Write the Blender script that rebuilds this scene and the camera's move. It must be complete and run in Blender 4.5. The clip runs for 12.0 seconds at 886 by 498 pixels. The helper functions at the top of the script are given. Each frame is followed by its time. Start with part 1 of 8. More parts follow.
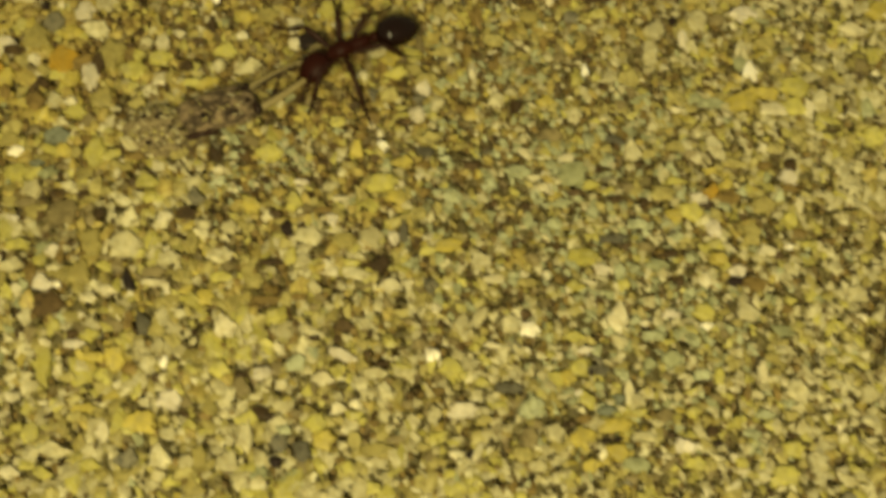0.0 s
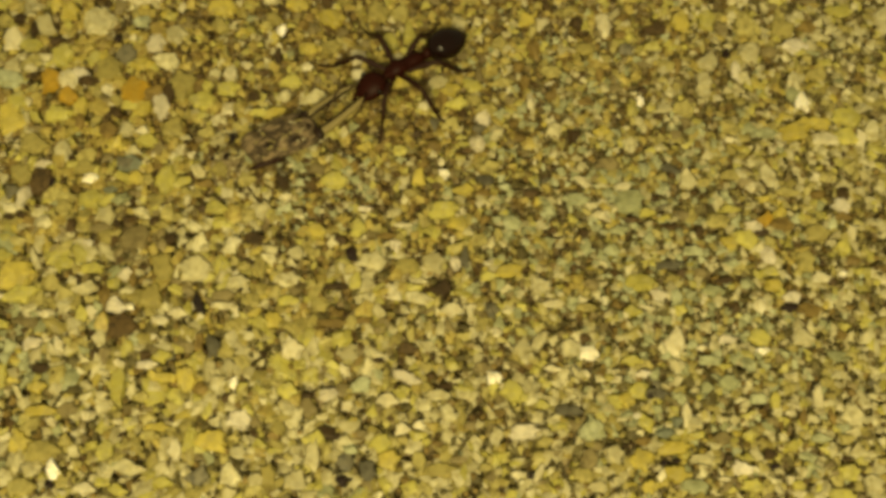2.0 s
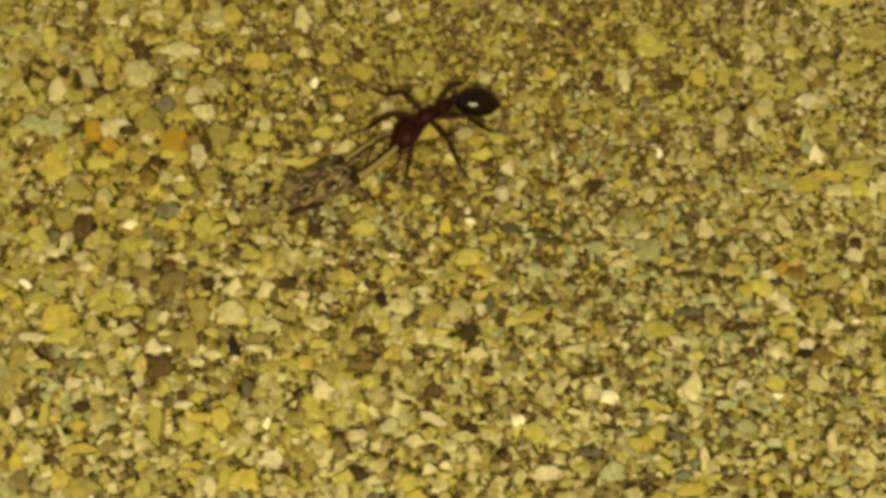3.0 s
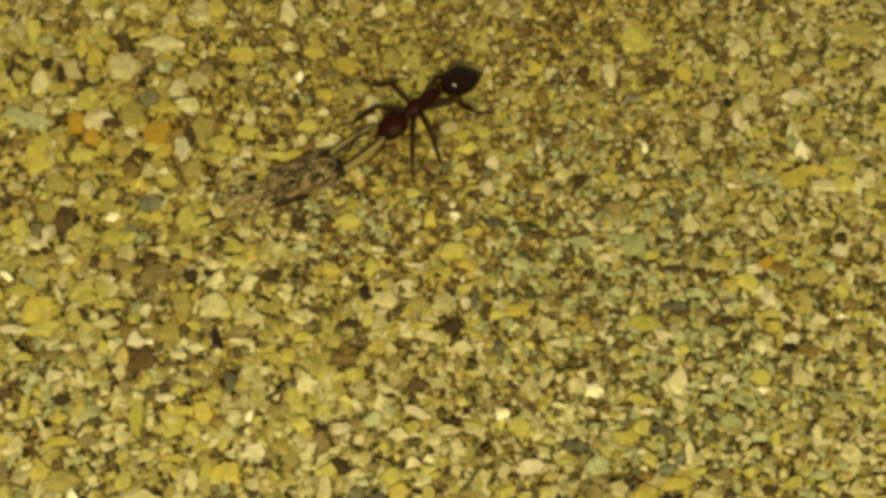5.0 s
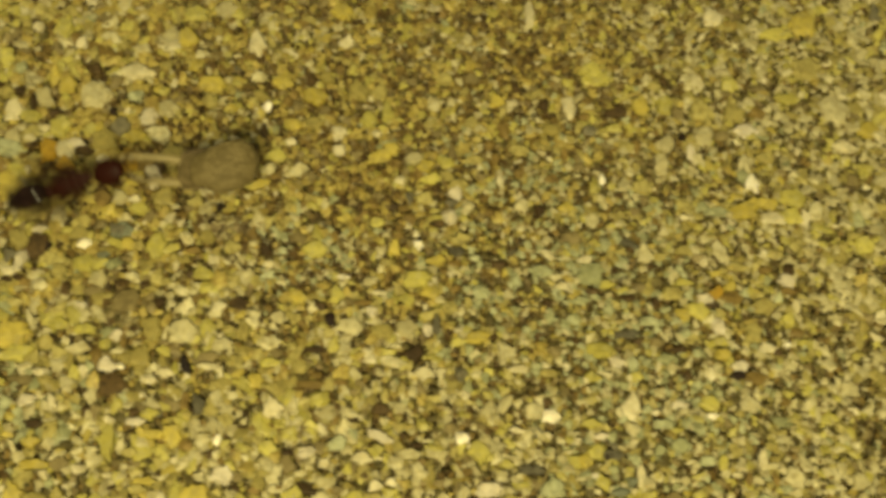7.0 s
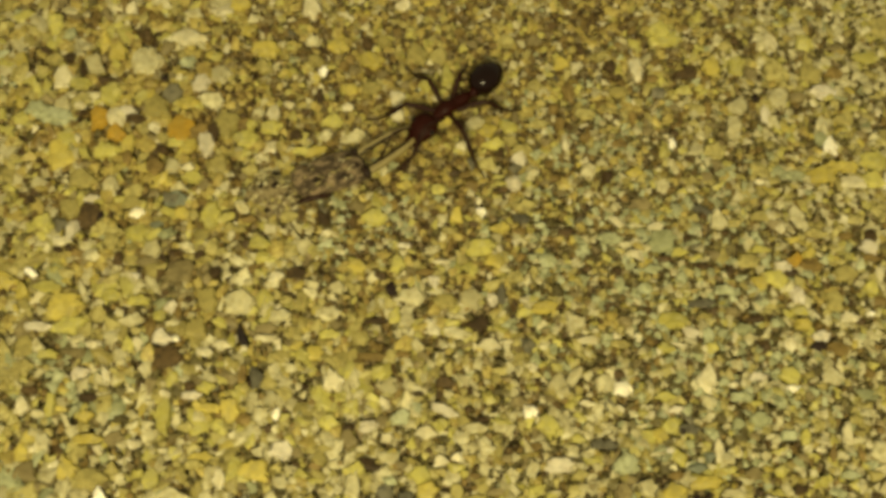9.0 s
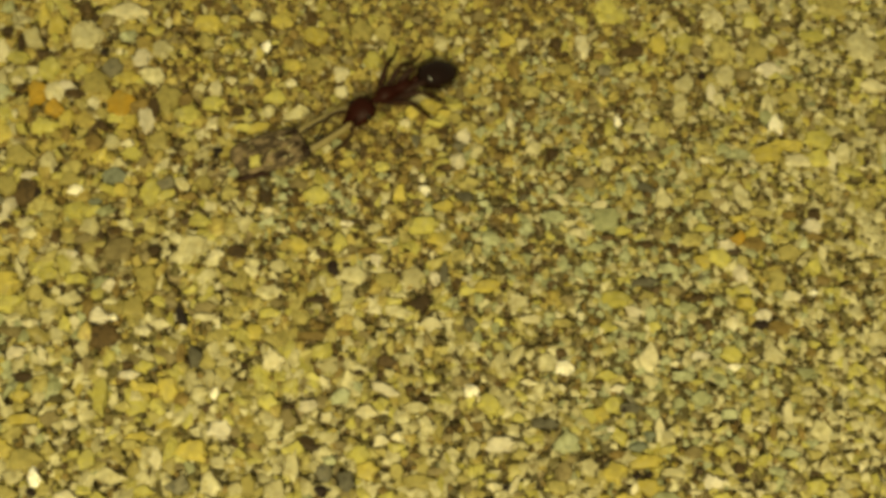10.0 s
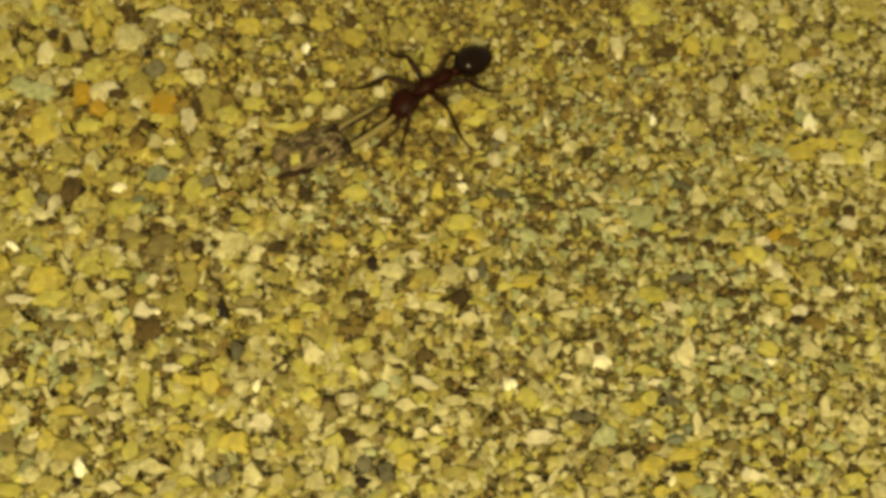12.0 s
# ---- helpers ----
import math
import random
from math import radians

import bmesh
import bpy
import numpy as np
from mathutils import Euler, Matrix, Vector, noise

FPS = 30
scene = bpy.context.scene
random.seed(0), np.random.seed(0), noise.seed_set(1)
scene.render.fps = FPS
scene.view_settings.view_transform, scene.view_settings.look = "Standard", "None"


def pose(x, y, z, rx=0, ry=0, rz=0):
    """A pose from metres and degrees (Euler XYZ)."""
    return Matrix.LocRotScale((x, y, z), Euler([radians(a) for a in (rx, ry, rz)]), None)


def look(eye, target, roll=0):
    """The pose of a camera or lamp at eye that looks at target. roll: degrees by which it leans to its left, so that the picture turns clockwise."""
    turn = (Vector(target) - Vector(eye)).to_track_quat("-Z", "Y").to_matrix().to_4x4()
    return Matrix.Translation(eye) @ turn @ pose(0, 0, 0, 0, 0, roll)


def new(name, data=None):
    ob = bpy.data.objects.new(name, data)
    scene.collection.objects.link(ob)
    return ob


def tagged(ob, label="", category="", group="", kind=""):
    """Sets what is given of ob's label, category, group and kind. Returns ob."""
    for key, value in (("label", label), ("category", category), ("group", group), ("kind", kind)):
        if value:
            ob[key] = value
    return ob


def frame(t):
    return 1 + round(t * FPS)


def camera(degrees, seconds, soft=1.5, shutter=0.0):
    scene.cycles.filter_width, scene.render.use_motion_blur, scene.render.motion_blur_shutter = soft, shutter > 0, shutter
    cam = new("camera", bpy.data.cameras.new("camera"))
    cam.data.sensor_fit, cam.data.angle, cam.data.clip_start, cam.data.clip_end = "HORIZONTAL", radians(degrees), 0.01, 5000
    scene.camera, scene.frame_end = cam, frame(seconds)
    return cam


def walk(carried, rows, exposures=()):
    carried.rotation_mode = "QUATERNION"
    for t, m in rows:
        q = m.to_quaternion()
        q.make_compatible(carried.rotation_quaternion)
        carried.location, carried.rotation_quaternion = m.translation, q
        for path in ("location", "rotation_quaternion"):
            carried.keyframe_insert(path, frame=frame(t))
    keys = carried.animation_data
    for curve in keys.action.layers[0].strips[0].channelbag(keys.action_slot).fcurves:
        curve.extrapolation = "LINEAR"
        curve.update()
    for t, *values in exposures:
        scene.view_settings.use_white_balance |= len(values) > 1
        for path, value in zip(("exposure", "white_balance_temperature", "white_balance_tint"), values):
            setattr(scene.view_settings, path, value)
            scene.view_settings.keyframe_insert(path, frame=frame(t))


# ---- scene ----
# An antlion larva holds an ant in its jaws on coarse, wet-looking sand, lit by one warm lamp.
MM = 0.001

# ---- camera and its way ----
cam = camera(40.0, 12.0, soft=4.15, shutter=0.22)
walk(cam, [
    (0.0, pose(0.00248, -0.02242, 0.04885, 23.08, -1.14, -1.36)),
    (0.1, pose(0.00134, -0.02147, 0.04884, 23.38, -1.01, -1.32)),
    (0.2, pose(0.00048, -0.02258, 0.04883, 23.69, -0.88, -1.28)),
    (0.3, pose(0.00046, -0.02274, 0.04883, 23.99, -0.74, -1.25)),
    (0.4, pose(0.00142, -0.02299, 0.04882, 24.30, -0.60, -1.21)),
    (0.5, pose(0.00223, -0.02324, 0.04881, 24.60, -0.45, -1.17)),
    (0.6, pose(0.00245, -0.02331, 0.04889, 24.51, -0.41, -1.11)),
    (0.7, pose(0.00221, -0.02302, 0.04897, 24.42, -0.38, -1.04)),
    (0.8, pose(0.00182, -0.02277, 0.04906, 24.32, -0.34, -0.98)),
    (0.9, pose(0.00115, -0.02283, 0.04914, 24.23, -0.30, -0.92)),
    (1.0, pose(0.00135, -0.02318, 0.04922, 24.14, -0.26, -0.86)),
    (1.1, pose(0.00175, -0.02359, 0.04936, 24.15, -0.41, -0.94)),
    (1.2, pose(0.00220, -0.02370, 0.04950, 24.15, -0.55, -1.01)),
    (1.3, pose(0.00230, -0.02380, 0.04964, 24.15, -0.69, -1.09)),
    (1.4, pose(0.00224, -0.02343, 0.04978, 24.15, -0.83, -1.16)),
    (1.5, pose(0.00170, -0.02326, 0.04992, 24.16, -0.97, -1.23)),
    (1.6, pose(0.00083, -0.02317, 0.04996, 24.20, -0.79, -1.11)),
    (1.7, pose(0.00061, -0.02284, 0.05001, 24.25, -0.60, -0.99)),
    (1.8, pose(0.00069, -0.02277, 0.05006, 24.29, -0.42, -0.87)),
    (1.9, pose(0.00103, -0.02286, 0.05010, 24.33, -0.23, -0.75)),
    (2.0, pose(0.00097, -0.02306, 0.05015, 24.37, -0.04, -0.63)),
    (2.1, pose(0.00062, -0.02246, 0.05034, 24.47, -0.04, -0.60)),
    (2.2, pose(0.00038, -0.02209, 0.05052, 24.57, -0.04, -0.56)),
    (2.3, pose(0.00034, -0.02248, 0.05070, 24.67, -0.04, -0.53)),
    (2.4, pose(0.00069, -0.02275, 0.05089, 24.78, -0.04, -0.50)),
    (2.5, pose(0.00118, -0.02306, 0.05107, 24.88, -0.04, -0.47)),
    (2.6, pose(0.00159, -0.02361, 0.05131, 25.11, 0.05, -0.38)),
    (2.7, pose(0.00154, -0.02357, 0.05155, 25.35, 0.14, -0.29)),
    (2.8, pose(0.00103, -0.02338, 0.05179, 25.59, 0.24, -0.19)),
    (2.9, pose(0.00055, -0.02315, 0.05203, 25.83, 0.33, -0.10)),
    (3.0, pose(0.00043, -0.02351, 0.05227, 26.06, 0.43, -0.01)),
    (3.1, pose(0.00063, -0.02394, 0.05164, 26.07, 0.45, -0.10)),
    (3.2, pose(0.00134, -0.02440, 0.05100, 26.08, 0.47, -0.19)),
    (4.8, pose(0.00029, -0.02395, 0.05123, 25.50, -0.37, -0.30)),
    (4.9, pose(0.00059, -0.02392, 0.05144, 26.06, -0.26, -0.19)),
    (5.0, pose(0.00061, -0.02416, 0.05165, 26.61, -0.14, -0.08)),
    (5.1, pose(0.00055, -0.02420, 0.05153, 26.30, -0.11, -0.06)),
    (5.2, pose(0.00092, -0.02423, 0.05141, 25.99, -0.08, -0.04)),
    (5.3, pose(0.00129, -0.02403, 0.05129, 25.67, -0.05, -0.02)),
    (5.4, pose(0.00107, -0.02371, 0.05117, 25.36, -0.03, -0.01)),
    (5.5, pose(0.00000, -0.02380, 0.05105, 25.05, -0.00, 0.01)),
    (5.6, pose(-0.00029, -0.02346, 0.05121, 25.15, 0.08, 0.06)),
    (5.7, pose(0.00009, -0.02291, 0.05137, 25.24, 0.17, 0.12)),
    (5.8, pose(-0.00008, -0.02296, 0.05152, 25.34, 0.26, 0.17)),
    (5.9, pose(-0.00039, -0.02302, 0.05168, 25.44, 0.34, 0.22)),
    (6.0, pose(-0.00038, -0.02348, 0.05184, 25.53, 0.43, 0.28)),
    (6.1, pose(-0.00023, -0.02348, 0.05199, 25.66, 0.42, 0.26)),
    (6.2, pose(-0.00031, -0.02377, 0.05213, 25.79, 0.41, 0.25)),
    (6.3, pose(-0.00001, -0.02420, 0.05228, 25.92, 0.39, 0.24)),
    (6.4, pose(0.00002, -0.02416, 0.05242, 26.05, 0.38, 0.23)),
    (6.5, pose(0.00045, -0.02323, 0.05257, 26.18, 0.37, 0.22)),
    (6.6, pose(0.00139, -0.02284, 0.05286, 26.28, -0.06, 0.09)),
    (6.7, pose(0.00215, -0.02304, 0.05314, 26.37, -0.49, -0.04)),
    (6.8, pose(0.00202, -0.02380, 0.05343, 26.46, -0.92, -0.17)),
    (6.9, pose(0.00164, -0.02389, 0.05372, 26.53, -1.36, -0.30)),
    (7.0, pose(0.00068, -0.02378, 0.05401, 26.61, -1.80, -0.43)),
    (7.1, pose(-0.00048, -0.02298, 0.05388, 26.59, -1.63, -0.39)),
    (8.8, pose(-0.00006, -0.02348, 0.05176, 26.21, 1.10, 0.40)),
    (8.9, pose(-0.00009, -0.02381, 0.05160, 26.18, 0.56, 0.23)),
    (9.0, pose(-0.00042, -0.02370, 0.05143, 26.14, 0.03, 0.06)),
    (9.1, pose(-0.00070, -0.02370, 0.05131, 26.02, -0.01, 0.03)),
    (9.2, pose(-0.00096, -0.02375, 0.05119, 25.91, -0.04, 0.01)),
    (9.3, pose(-0.00072, -0.02336, 0.05107, 25.79, -0.07, -0.02)),
    (9.4, pose(-0.00042, -0.02328, 0.05095, 25.67, -0.10, -0.05)),
    (9.5, pose(-0.00008, -0.02343, 0.05083, 25.56, -0.14, -0.07)),
    (9.6, pose(0.00054, -0.02378, 0.05088, 25.45, -0.36, -0.14)),
    (9.7, pose(0.00105, -0.02420, 0.05093, 25.34, -0.58, -0.22)),
    (9.8, pose(0.00102, -0.02411, 0.05098, 25.24, -0.80, -0.29)),
    (9.9, pose(0.00068, -0.02388, 0.05103, 25.13, -1.01, -0.36)),
    (10.0, pose(0.00092, -0.02341, 0.05108, 25.01, -1.23, -0.43)),
    (10.1, pose(0.00107, -0.02385, 0.05101, 25.02, -1.08, -0.30)),
    (10.2, pose(0.00082, -0.02471, 0.05094, 25.03, -0.93, -0.18)),
    (10.3, pose(0.00024, -0.02404, 0.05088, 25.03, -0.78, -0.05)),
    (10.4, pose(-0.00019, -0.02371, 0.05081, 25.04, -0.62, 0.08)),
    (10.5, pose(-0.00037, -0.02357, 0.05074, 25.04, -0.47, 0.20)),
    (10.6, pose(-0.00053, -0.02356, 0.05058, 25.11, -0.28, 0.32)),
    (10.7, pose(-0.00029, -0.02376, 0.05042, 25.18, -0.09, 0.44)),
    (10.8, pose(-0.00085, -0.02445, 0.05025, 25.25, 0.11, 0.56)),
    (10.9, pose(-0.00110, -0.02423, 0.05009, 25.32, 0.30, 0.67)),
    (11.0, pose(-0.00065, -0.02451, 0.04993, 25.39, 0.50, 0.79)),
    (11.1, pose(-0.00014, -0.02504, 0.05006, 25.40, 0.46, 0.77)),
    (11.2, pose(0.00029, -0.02418, 0.05018, 25.42, 0.43, 0.74)),
    (11.3, pose(-0.00021, -0.02405, 0.05030, 25.43, 0.39, 0.71)),
    (11.4, pose(-0.00077, -0.02404, 0.05043, 25.45, 0.36, 0.68)),
    (11.5, pose(-0.00108, -0.02429, 0.05055, 25.46, 0.32, 0.65)),
    (11.6, pose(-0.00145, -0.02476, 0.05067, 25.59, 0.20, 0.53)),
    (11.7, pose(-0.00103, -0.02469, 0.05079, 25.72, 0.08, 0.40)),
    (11.8, pose(-0.00031, -0.02497, 0.05091, 25.85, -0.05, 0.28)),
    (11.9, pose(0.00023, -0.02469, 0.05103, 25.97, -0.18, 0.16)),
    (12.0, pose(0.00017, -0.02485, 0.05115, 26.10, -0.30, 0.03)),
], exposures=[
    (0.0, -0.08, 6200, 13), (0.5, -0.10, 6550, 11), (1.5, -0.10, 6550, 12), (3.0, -0.07, 6450, 14), (5.0, -0.08, 6250, 12), (6.5, -0.07, 6400, 10),
    (7.0, -0.06, 6300, 13), (9.0, -0.02, 5950, 16), (9.5, -0.01, 5900, 16), (10.0, -0.07, 6100, 12), (12.0, -0.02, 6450, 12),
])

# ---- light ----
world = bpy.data.worlds.new("world")
scene.world = world
world.use_nodes = True
world.node_tree.nodes["Background"].inputs["Color"].default_value = (1.0, 0.90, 0.45, 1)
world.node_tree.nodes["Background"].inputs["Strength"].default_value = 0.36

lamp_data = bpy.data.lights.new("lamp", "AREA")
lamp_data.shape, lamp_data.size = "DISK", 0.032
lamp_data.energy, lamp_data.color = 0.239, (1.0, 0.862, 0.375)
lamp = new("lamp", lamp_data)
lamp.matrix_world = look((-0.004, -0.081, 0.108), (0, 0.0, 0))


# ---- materials ----
def node_material(name):
    m = bpy.data.materials.new(name)
    m.use_nodes = True
    nt = m.node_tree
    return m, nt, nt.nodes["Principled BSDF"]


def add(nt, kind, **values):
    n = nt.nodes.new(kind)
    for key, value in values.items():
        n.inputs[key].default_value = value
    return n


def mineral(name, low, high, stain, rough=0.45, glow=0.0):
    """A grain's mineral: each grain its own tone between low and high, with cloudy stains and a pitted face."""
    m, nt, p = node_material(name)
    L = nt.links.new
    geo, info = nt.nodes.new("ShaderNodeNewGeometry"), nt.nodes.new("ShaderNodeObjectInfo")
    total = nt.nodes.new("ShaderNodeMath")
    total.operation = "ADD"
    L(geo.outputs["Random Per Island"], total.inputs[0])
    L(info.outputs["Random"], total.inputs[1])
    part_of = nt.nodes.new("ShaderNodeMath")
    part_of.operation = "FRACT"
    L(total.outputs[0], part_of.inputs[0])
    tone = nt.nodes.new("ShaderNodeMix")
    tone.data_type = "RGBA"
    tone.inputs["A"].default_value, tone.inputs["B"].default_value = (*low, 1), (*high, 1)
    L(part_of.outputs[0], tone.inputs["Factor"])
    cloud = add(nt, "ShaderNodeTexNoise", Scale=3000.0, Detail=3.0, Roughness=0.65)
    L(geo.outputs["Position"], cloud.inputs["Vector"])
    ramp = nt.nodes.new("ShaderNodeValToRGB")
    ramp.color_ramp.elements[0].position, ramp.color_ramp.elements[1].position = 0.45, 0.68
    L(cloud.outputs["Fac"], ramp.inputs["Fac"])
    mixed = nt.nodes.new("ShaderNodeMix")
    mixed.data_type = "RGBA"
    mixed.inputs["B"].default_value = (*stain, 1)
    L(tone.outputs["Result"], mixed.inputs["A"])
    L(ramp.outputs["Color"], mixed.inputs["Factor"])
    # Fracture faces: small cells of differing clearness, each with its own slope.
    faces = add(nt, "ShaderNodeTexVoronoi", Scale=3500.0, Randomness=1.0)
    L(geo.outputs["Position"], faces.inputs["Vector"])
    parted = nt.nodes.new("ShaderNodeSeparateColor")
    L(faces.outputs["Color"], parted.inputs["Color"])
    clear = nt.nodes.new("ShaderNodeMapRange")
    clear.inputs["To Min"].default_value, clear.inputs["To Max"].default_value = 0.80, 1.10
    L(parted.outputs["Green"], clear.inputs["Value"])
    toned = nt.nodes.new("ShaderNodeMix")
    toned.data_type, toned.blend_type = "RGBA", "MULTIPLY"
    toned.inputs["Factor"].default_value = 1.0
    L(mixed.outputs["Result"], toned.inputs["A"])
    L(clear.outputs["Result"], toned.inputs["B"])
    L(toned.outputs["Result"], p.inputs["Base Color"])
    pits = add(nt, "ShaderNodeTexNoise", Scale=9000.0, Detail=2.0)
    L(geo.outputs["Position"], pits.inputs["Vector"])
    slope = add(nt, "ShaderNodeBump", Strength=0.12, Distance=0.00012)
    L(faces.outputs["Distance"], slope.inputs["Height"])
    bump = add(nt, "ShaderNodeBump", Strength=0.25, Distance=0.00003)
    L(pits.outputs["Fac"], bump.inputs["Height"])
    L(slope.outputs["Normal"], bump.inputs["Normal"])
    L(bump.outputs["Normal"], p.inputs["Normal"])
    p.inputs["Roughness"].default_value = rough + 0.08
    p.inputs["Specular IOR Level"].default_value = 0.3
    if glow:
        p.inputs["Subsurface Weight"].default_value = glow
        p.inputs["Subsurface Radius"].default_value = (0.0003, 0.00025, 0.00015)
        p.inputs["Subsurface Scale"].default_value = 1.0
    return m


MINERAL = {
    "white": mineral("white_quartz", (0.78, 0.72, 0.56), (0.90, 0.85, 0.74), (0.72, 0.64, 0.44), 0.3, 0.2),
    "pale": mineral("pale_quartz", (0.38, 0.336, 0.178), (0.55, 0.497, 0.30), (0.34, 0.29, 0.135), 0.4, 0.18),
    "tan": mineral("tan_feldspar", (0.265, 0.218, 0.060), (0.415, 0.358, 0.125), (0.225, 0.182, 0.053), 0.45, 0.15),
    "yellow": mineral("yellow_quartz", (0.33, 0.288, 0.058), (0.47, 0.417, 0.10), (0.38, 0.338, 0.125), 0.4, 0.18),
    "ochre": mineral("ochre_grain", (0.34, 0.272, 0.044), (0.46, 0.372, 0.073), (0.36, 0.298, 0.095), 0.45, 0.15),
    "green": mineral("greenish_grain", (0.265, 0.268, 0.135), (0.42, 0.426, 0.26), (0.22, 0.22, 0.105), 0.45, 0.15),
    "grey": mineral("grey_slate", (0.11, 0.095, 0.055), (0.175, 0.155, 0.095), (0.07, 0.065, 0.045), 0.5),
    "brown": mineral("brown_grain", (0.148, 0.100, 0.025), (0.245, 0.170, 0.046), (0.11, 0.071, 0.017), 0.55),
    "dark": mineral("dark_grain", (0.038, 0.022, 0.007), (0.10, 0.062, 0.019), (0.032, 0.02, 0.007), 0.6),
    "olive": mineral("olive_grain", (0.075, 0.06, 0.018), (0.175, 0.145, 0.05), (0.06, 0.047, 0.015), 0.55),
    "cream": mineral("cream_quartz", (0.50, 0.445, 0.27), (0.61, 0.55, 0.37), (0.46, 0.40, 0.23), 0.4, 0.18),
    "black": mineral("black_pellet", (0.007, 0.003, 0.002), (0.014, 0.006, 0.004), (0.02, 0.009, 0.006), 0.6),
    "pink": mineral("pinkish_quartz", (0.49, 0.435, 0.305), (0.61, 0.55, 0.425), (0.45, 0.395, 0.27), 0.4, 0.18),
    "orange": mineral("orange_iron_grain", (0.33, 0.198, 0.014), (0.42, 0.26, 0.024), (0.33, 0.225, 0.035), 0.45, 0.15),
    "umber": mineral("umber_grain", (0.175, 0.138, 0.055), (0.25, 0.20, 0.085), (0.15, 0.115, 0.045), 0.5),
    "slate": mineral("blue_slate", (0.076, 0.067, 0.042), (0.115, 0.104, 0.068), (0.055, 0.047, 0.028), 0.5),
    "teal": mineral("teal_grain", (0.13, 0.142, 0.095), (0.21, 0.222, 0.155), (0.10, 0.10, 0.06), 0.5),
    "amber": mineral("amber_feldspar", (0.298, 0.234, 0.054), (0.458, 0.372, 0.105), (0.24, 0.170, 0.045), 0.45, 0.15),
}
ORDER = list(MINERAL)


def sheet_material():
    m, nt, p = node_material("packed_sand")
    L = nt.links.new
    geo = nt.nodes.new("ShaderNodeNewGeometry")
    cells = add(nt, "ShaderNodeTexVoronoi", Scale=1900.0)
    broad = add(nt, "ShaderNodeTexNoise", Scale=90.0, Detail=4.0)
    for n in (cells, broad):
        L(geo.outputs["Position"], n.inputs["Vector"])
    ramp = nt.nodes.new("ShaderNodeValToRGB")
    e = ramp.color_ramp.elements
    e[0].color, e[1].color = (0.07, 0.05, 0.02, 1), (0.44, 0.37, 0.2, 1)
    split = nt.nodes.new("ShaderNodeSeparateColor")
    L(cells.outputs["Color"], split.inputs["Color"])
    L(split.outputs["Red"], ramp.inputs["Fac"])
    mixed = nt.nodes.new("ShaderNodeMix")
    mixed.data_type = "RGBA"
    mixed.inputs["B"].default_value = (0.28, 0.2, 0.08, 1)
    L(broad.outputs["Fac"], mixed.inputs["Factor"])
    L(ramp.outputs["Color"], mixed.inputs["A"])
    L(mixed.outputs["Result"], p.inputs["Base Color"])
    bump = add(nt, "ShaderNodeBump", Strength=0.9, Distance=0.0003)
    L(cells.outputs["Distance"], bump.inputs["Height"])
    L(bump.outputs["Normal"], p.inputs["Normal"])
    p.inputs["Roughness"].default_value = 0.7
    return m


def chitin(name, low, high, rough, scale=2500.0, gloss=0.5):
    """Insect shell: two browns in fine grain, glossy, with faint wrinkles."""
    m, nt, p = node_material(name)
    L = nt.links.new
    where = nt.nodes.new("ShaderNodeTexCoord")
    grain_of = add(nt, "ShaderNodeTexNoise", Scale=scale, Detail=4.0, Roughness=0.65)
    L(where.outputs["Object"], grain_of.inputs["Vector"])
    mixed = nt.nodes.new("ShaderNodeMix")
    mixed.data_type = "RGBA"
    mixed.inputs["A"].default_value, mixed.inputs["B"].default_value = (*low, 1), (*high, 1)
    L(grain_of.outputs["Fac"], mixed.inputs["Factor"])
    L(mixed.outputs["Result"], p.inputs["Base Color"])
    p.inputs["Specular IOR Level"].default_value = gloss
    bump = add(nt, "ShaderNodeBump", Strength=0.25, Distance=0.00003)
    L(grain_of.outputs["Fac"], bump.inputs["Height"])
    L(bump.outputs["Normal"], p.inputs["Normal"])
    p.inputs["Roughness"].default_value = rough
    return m


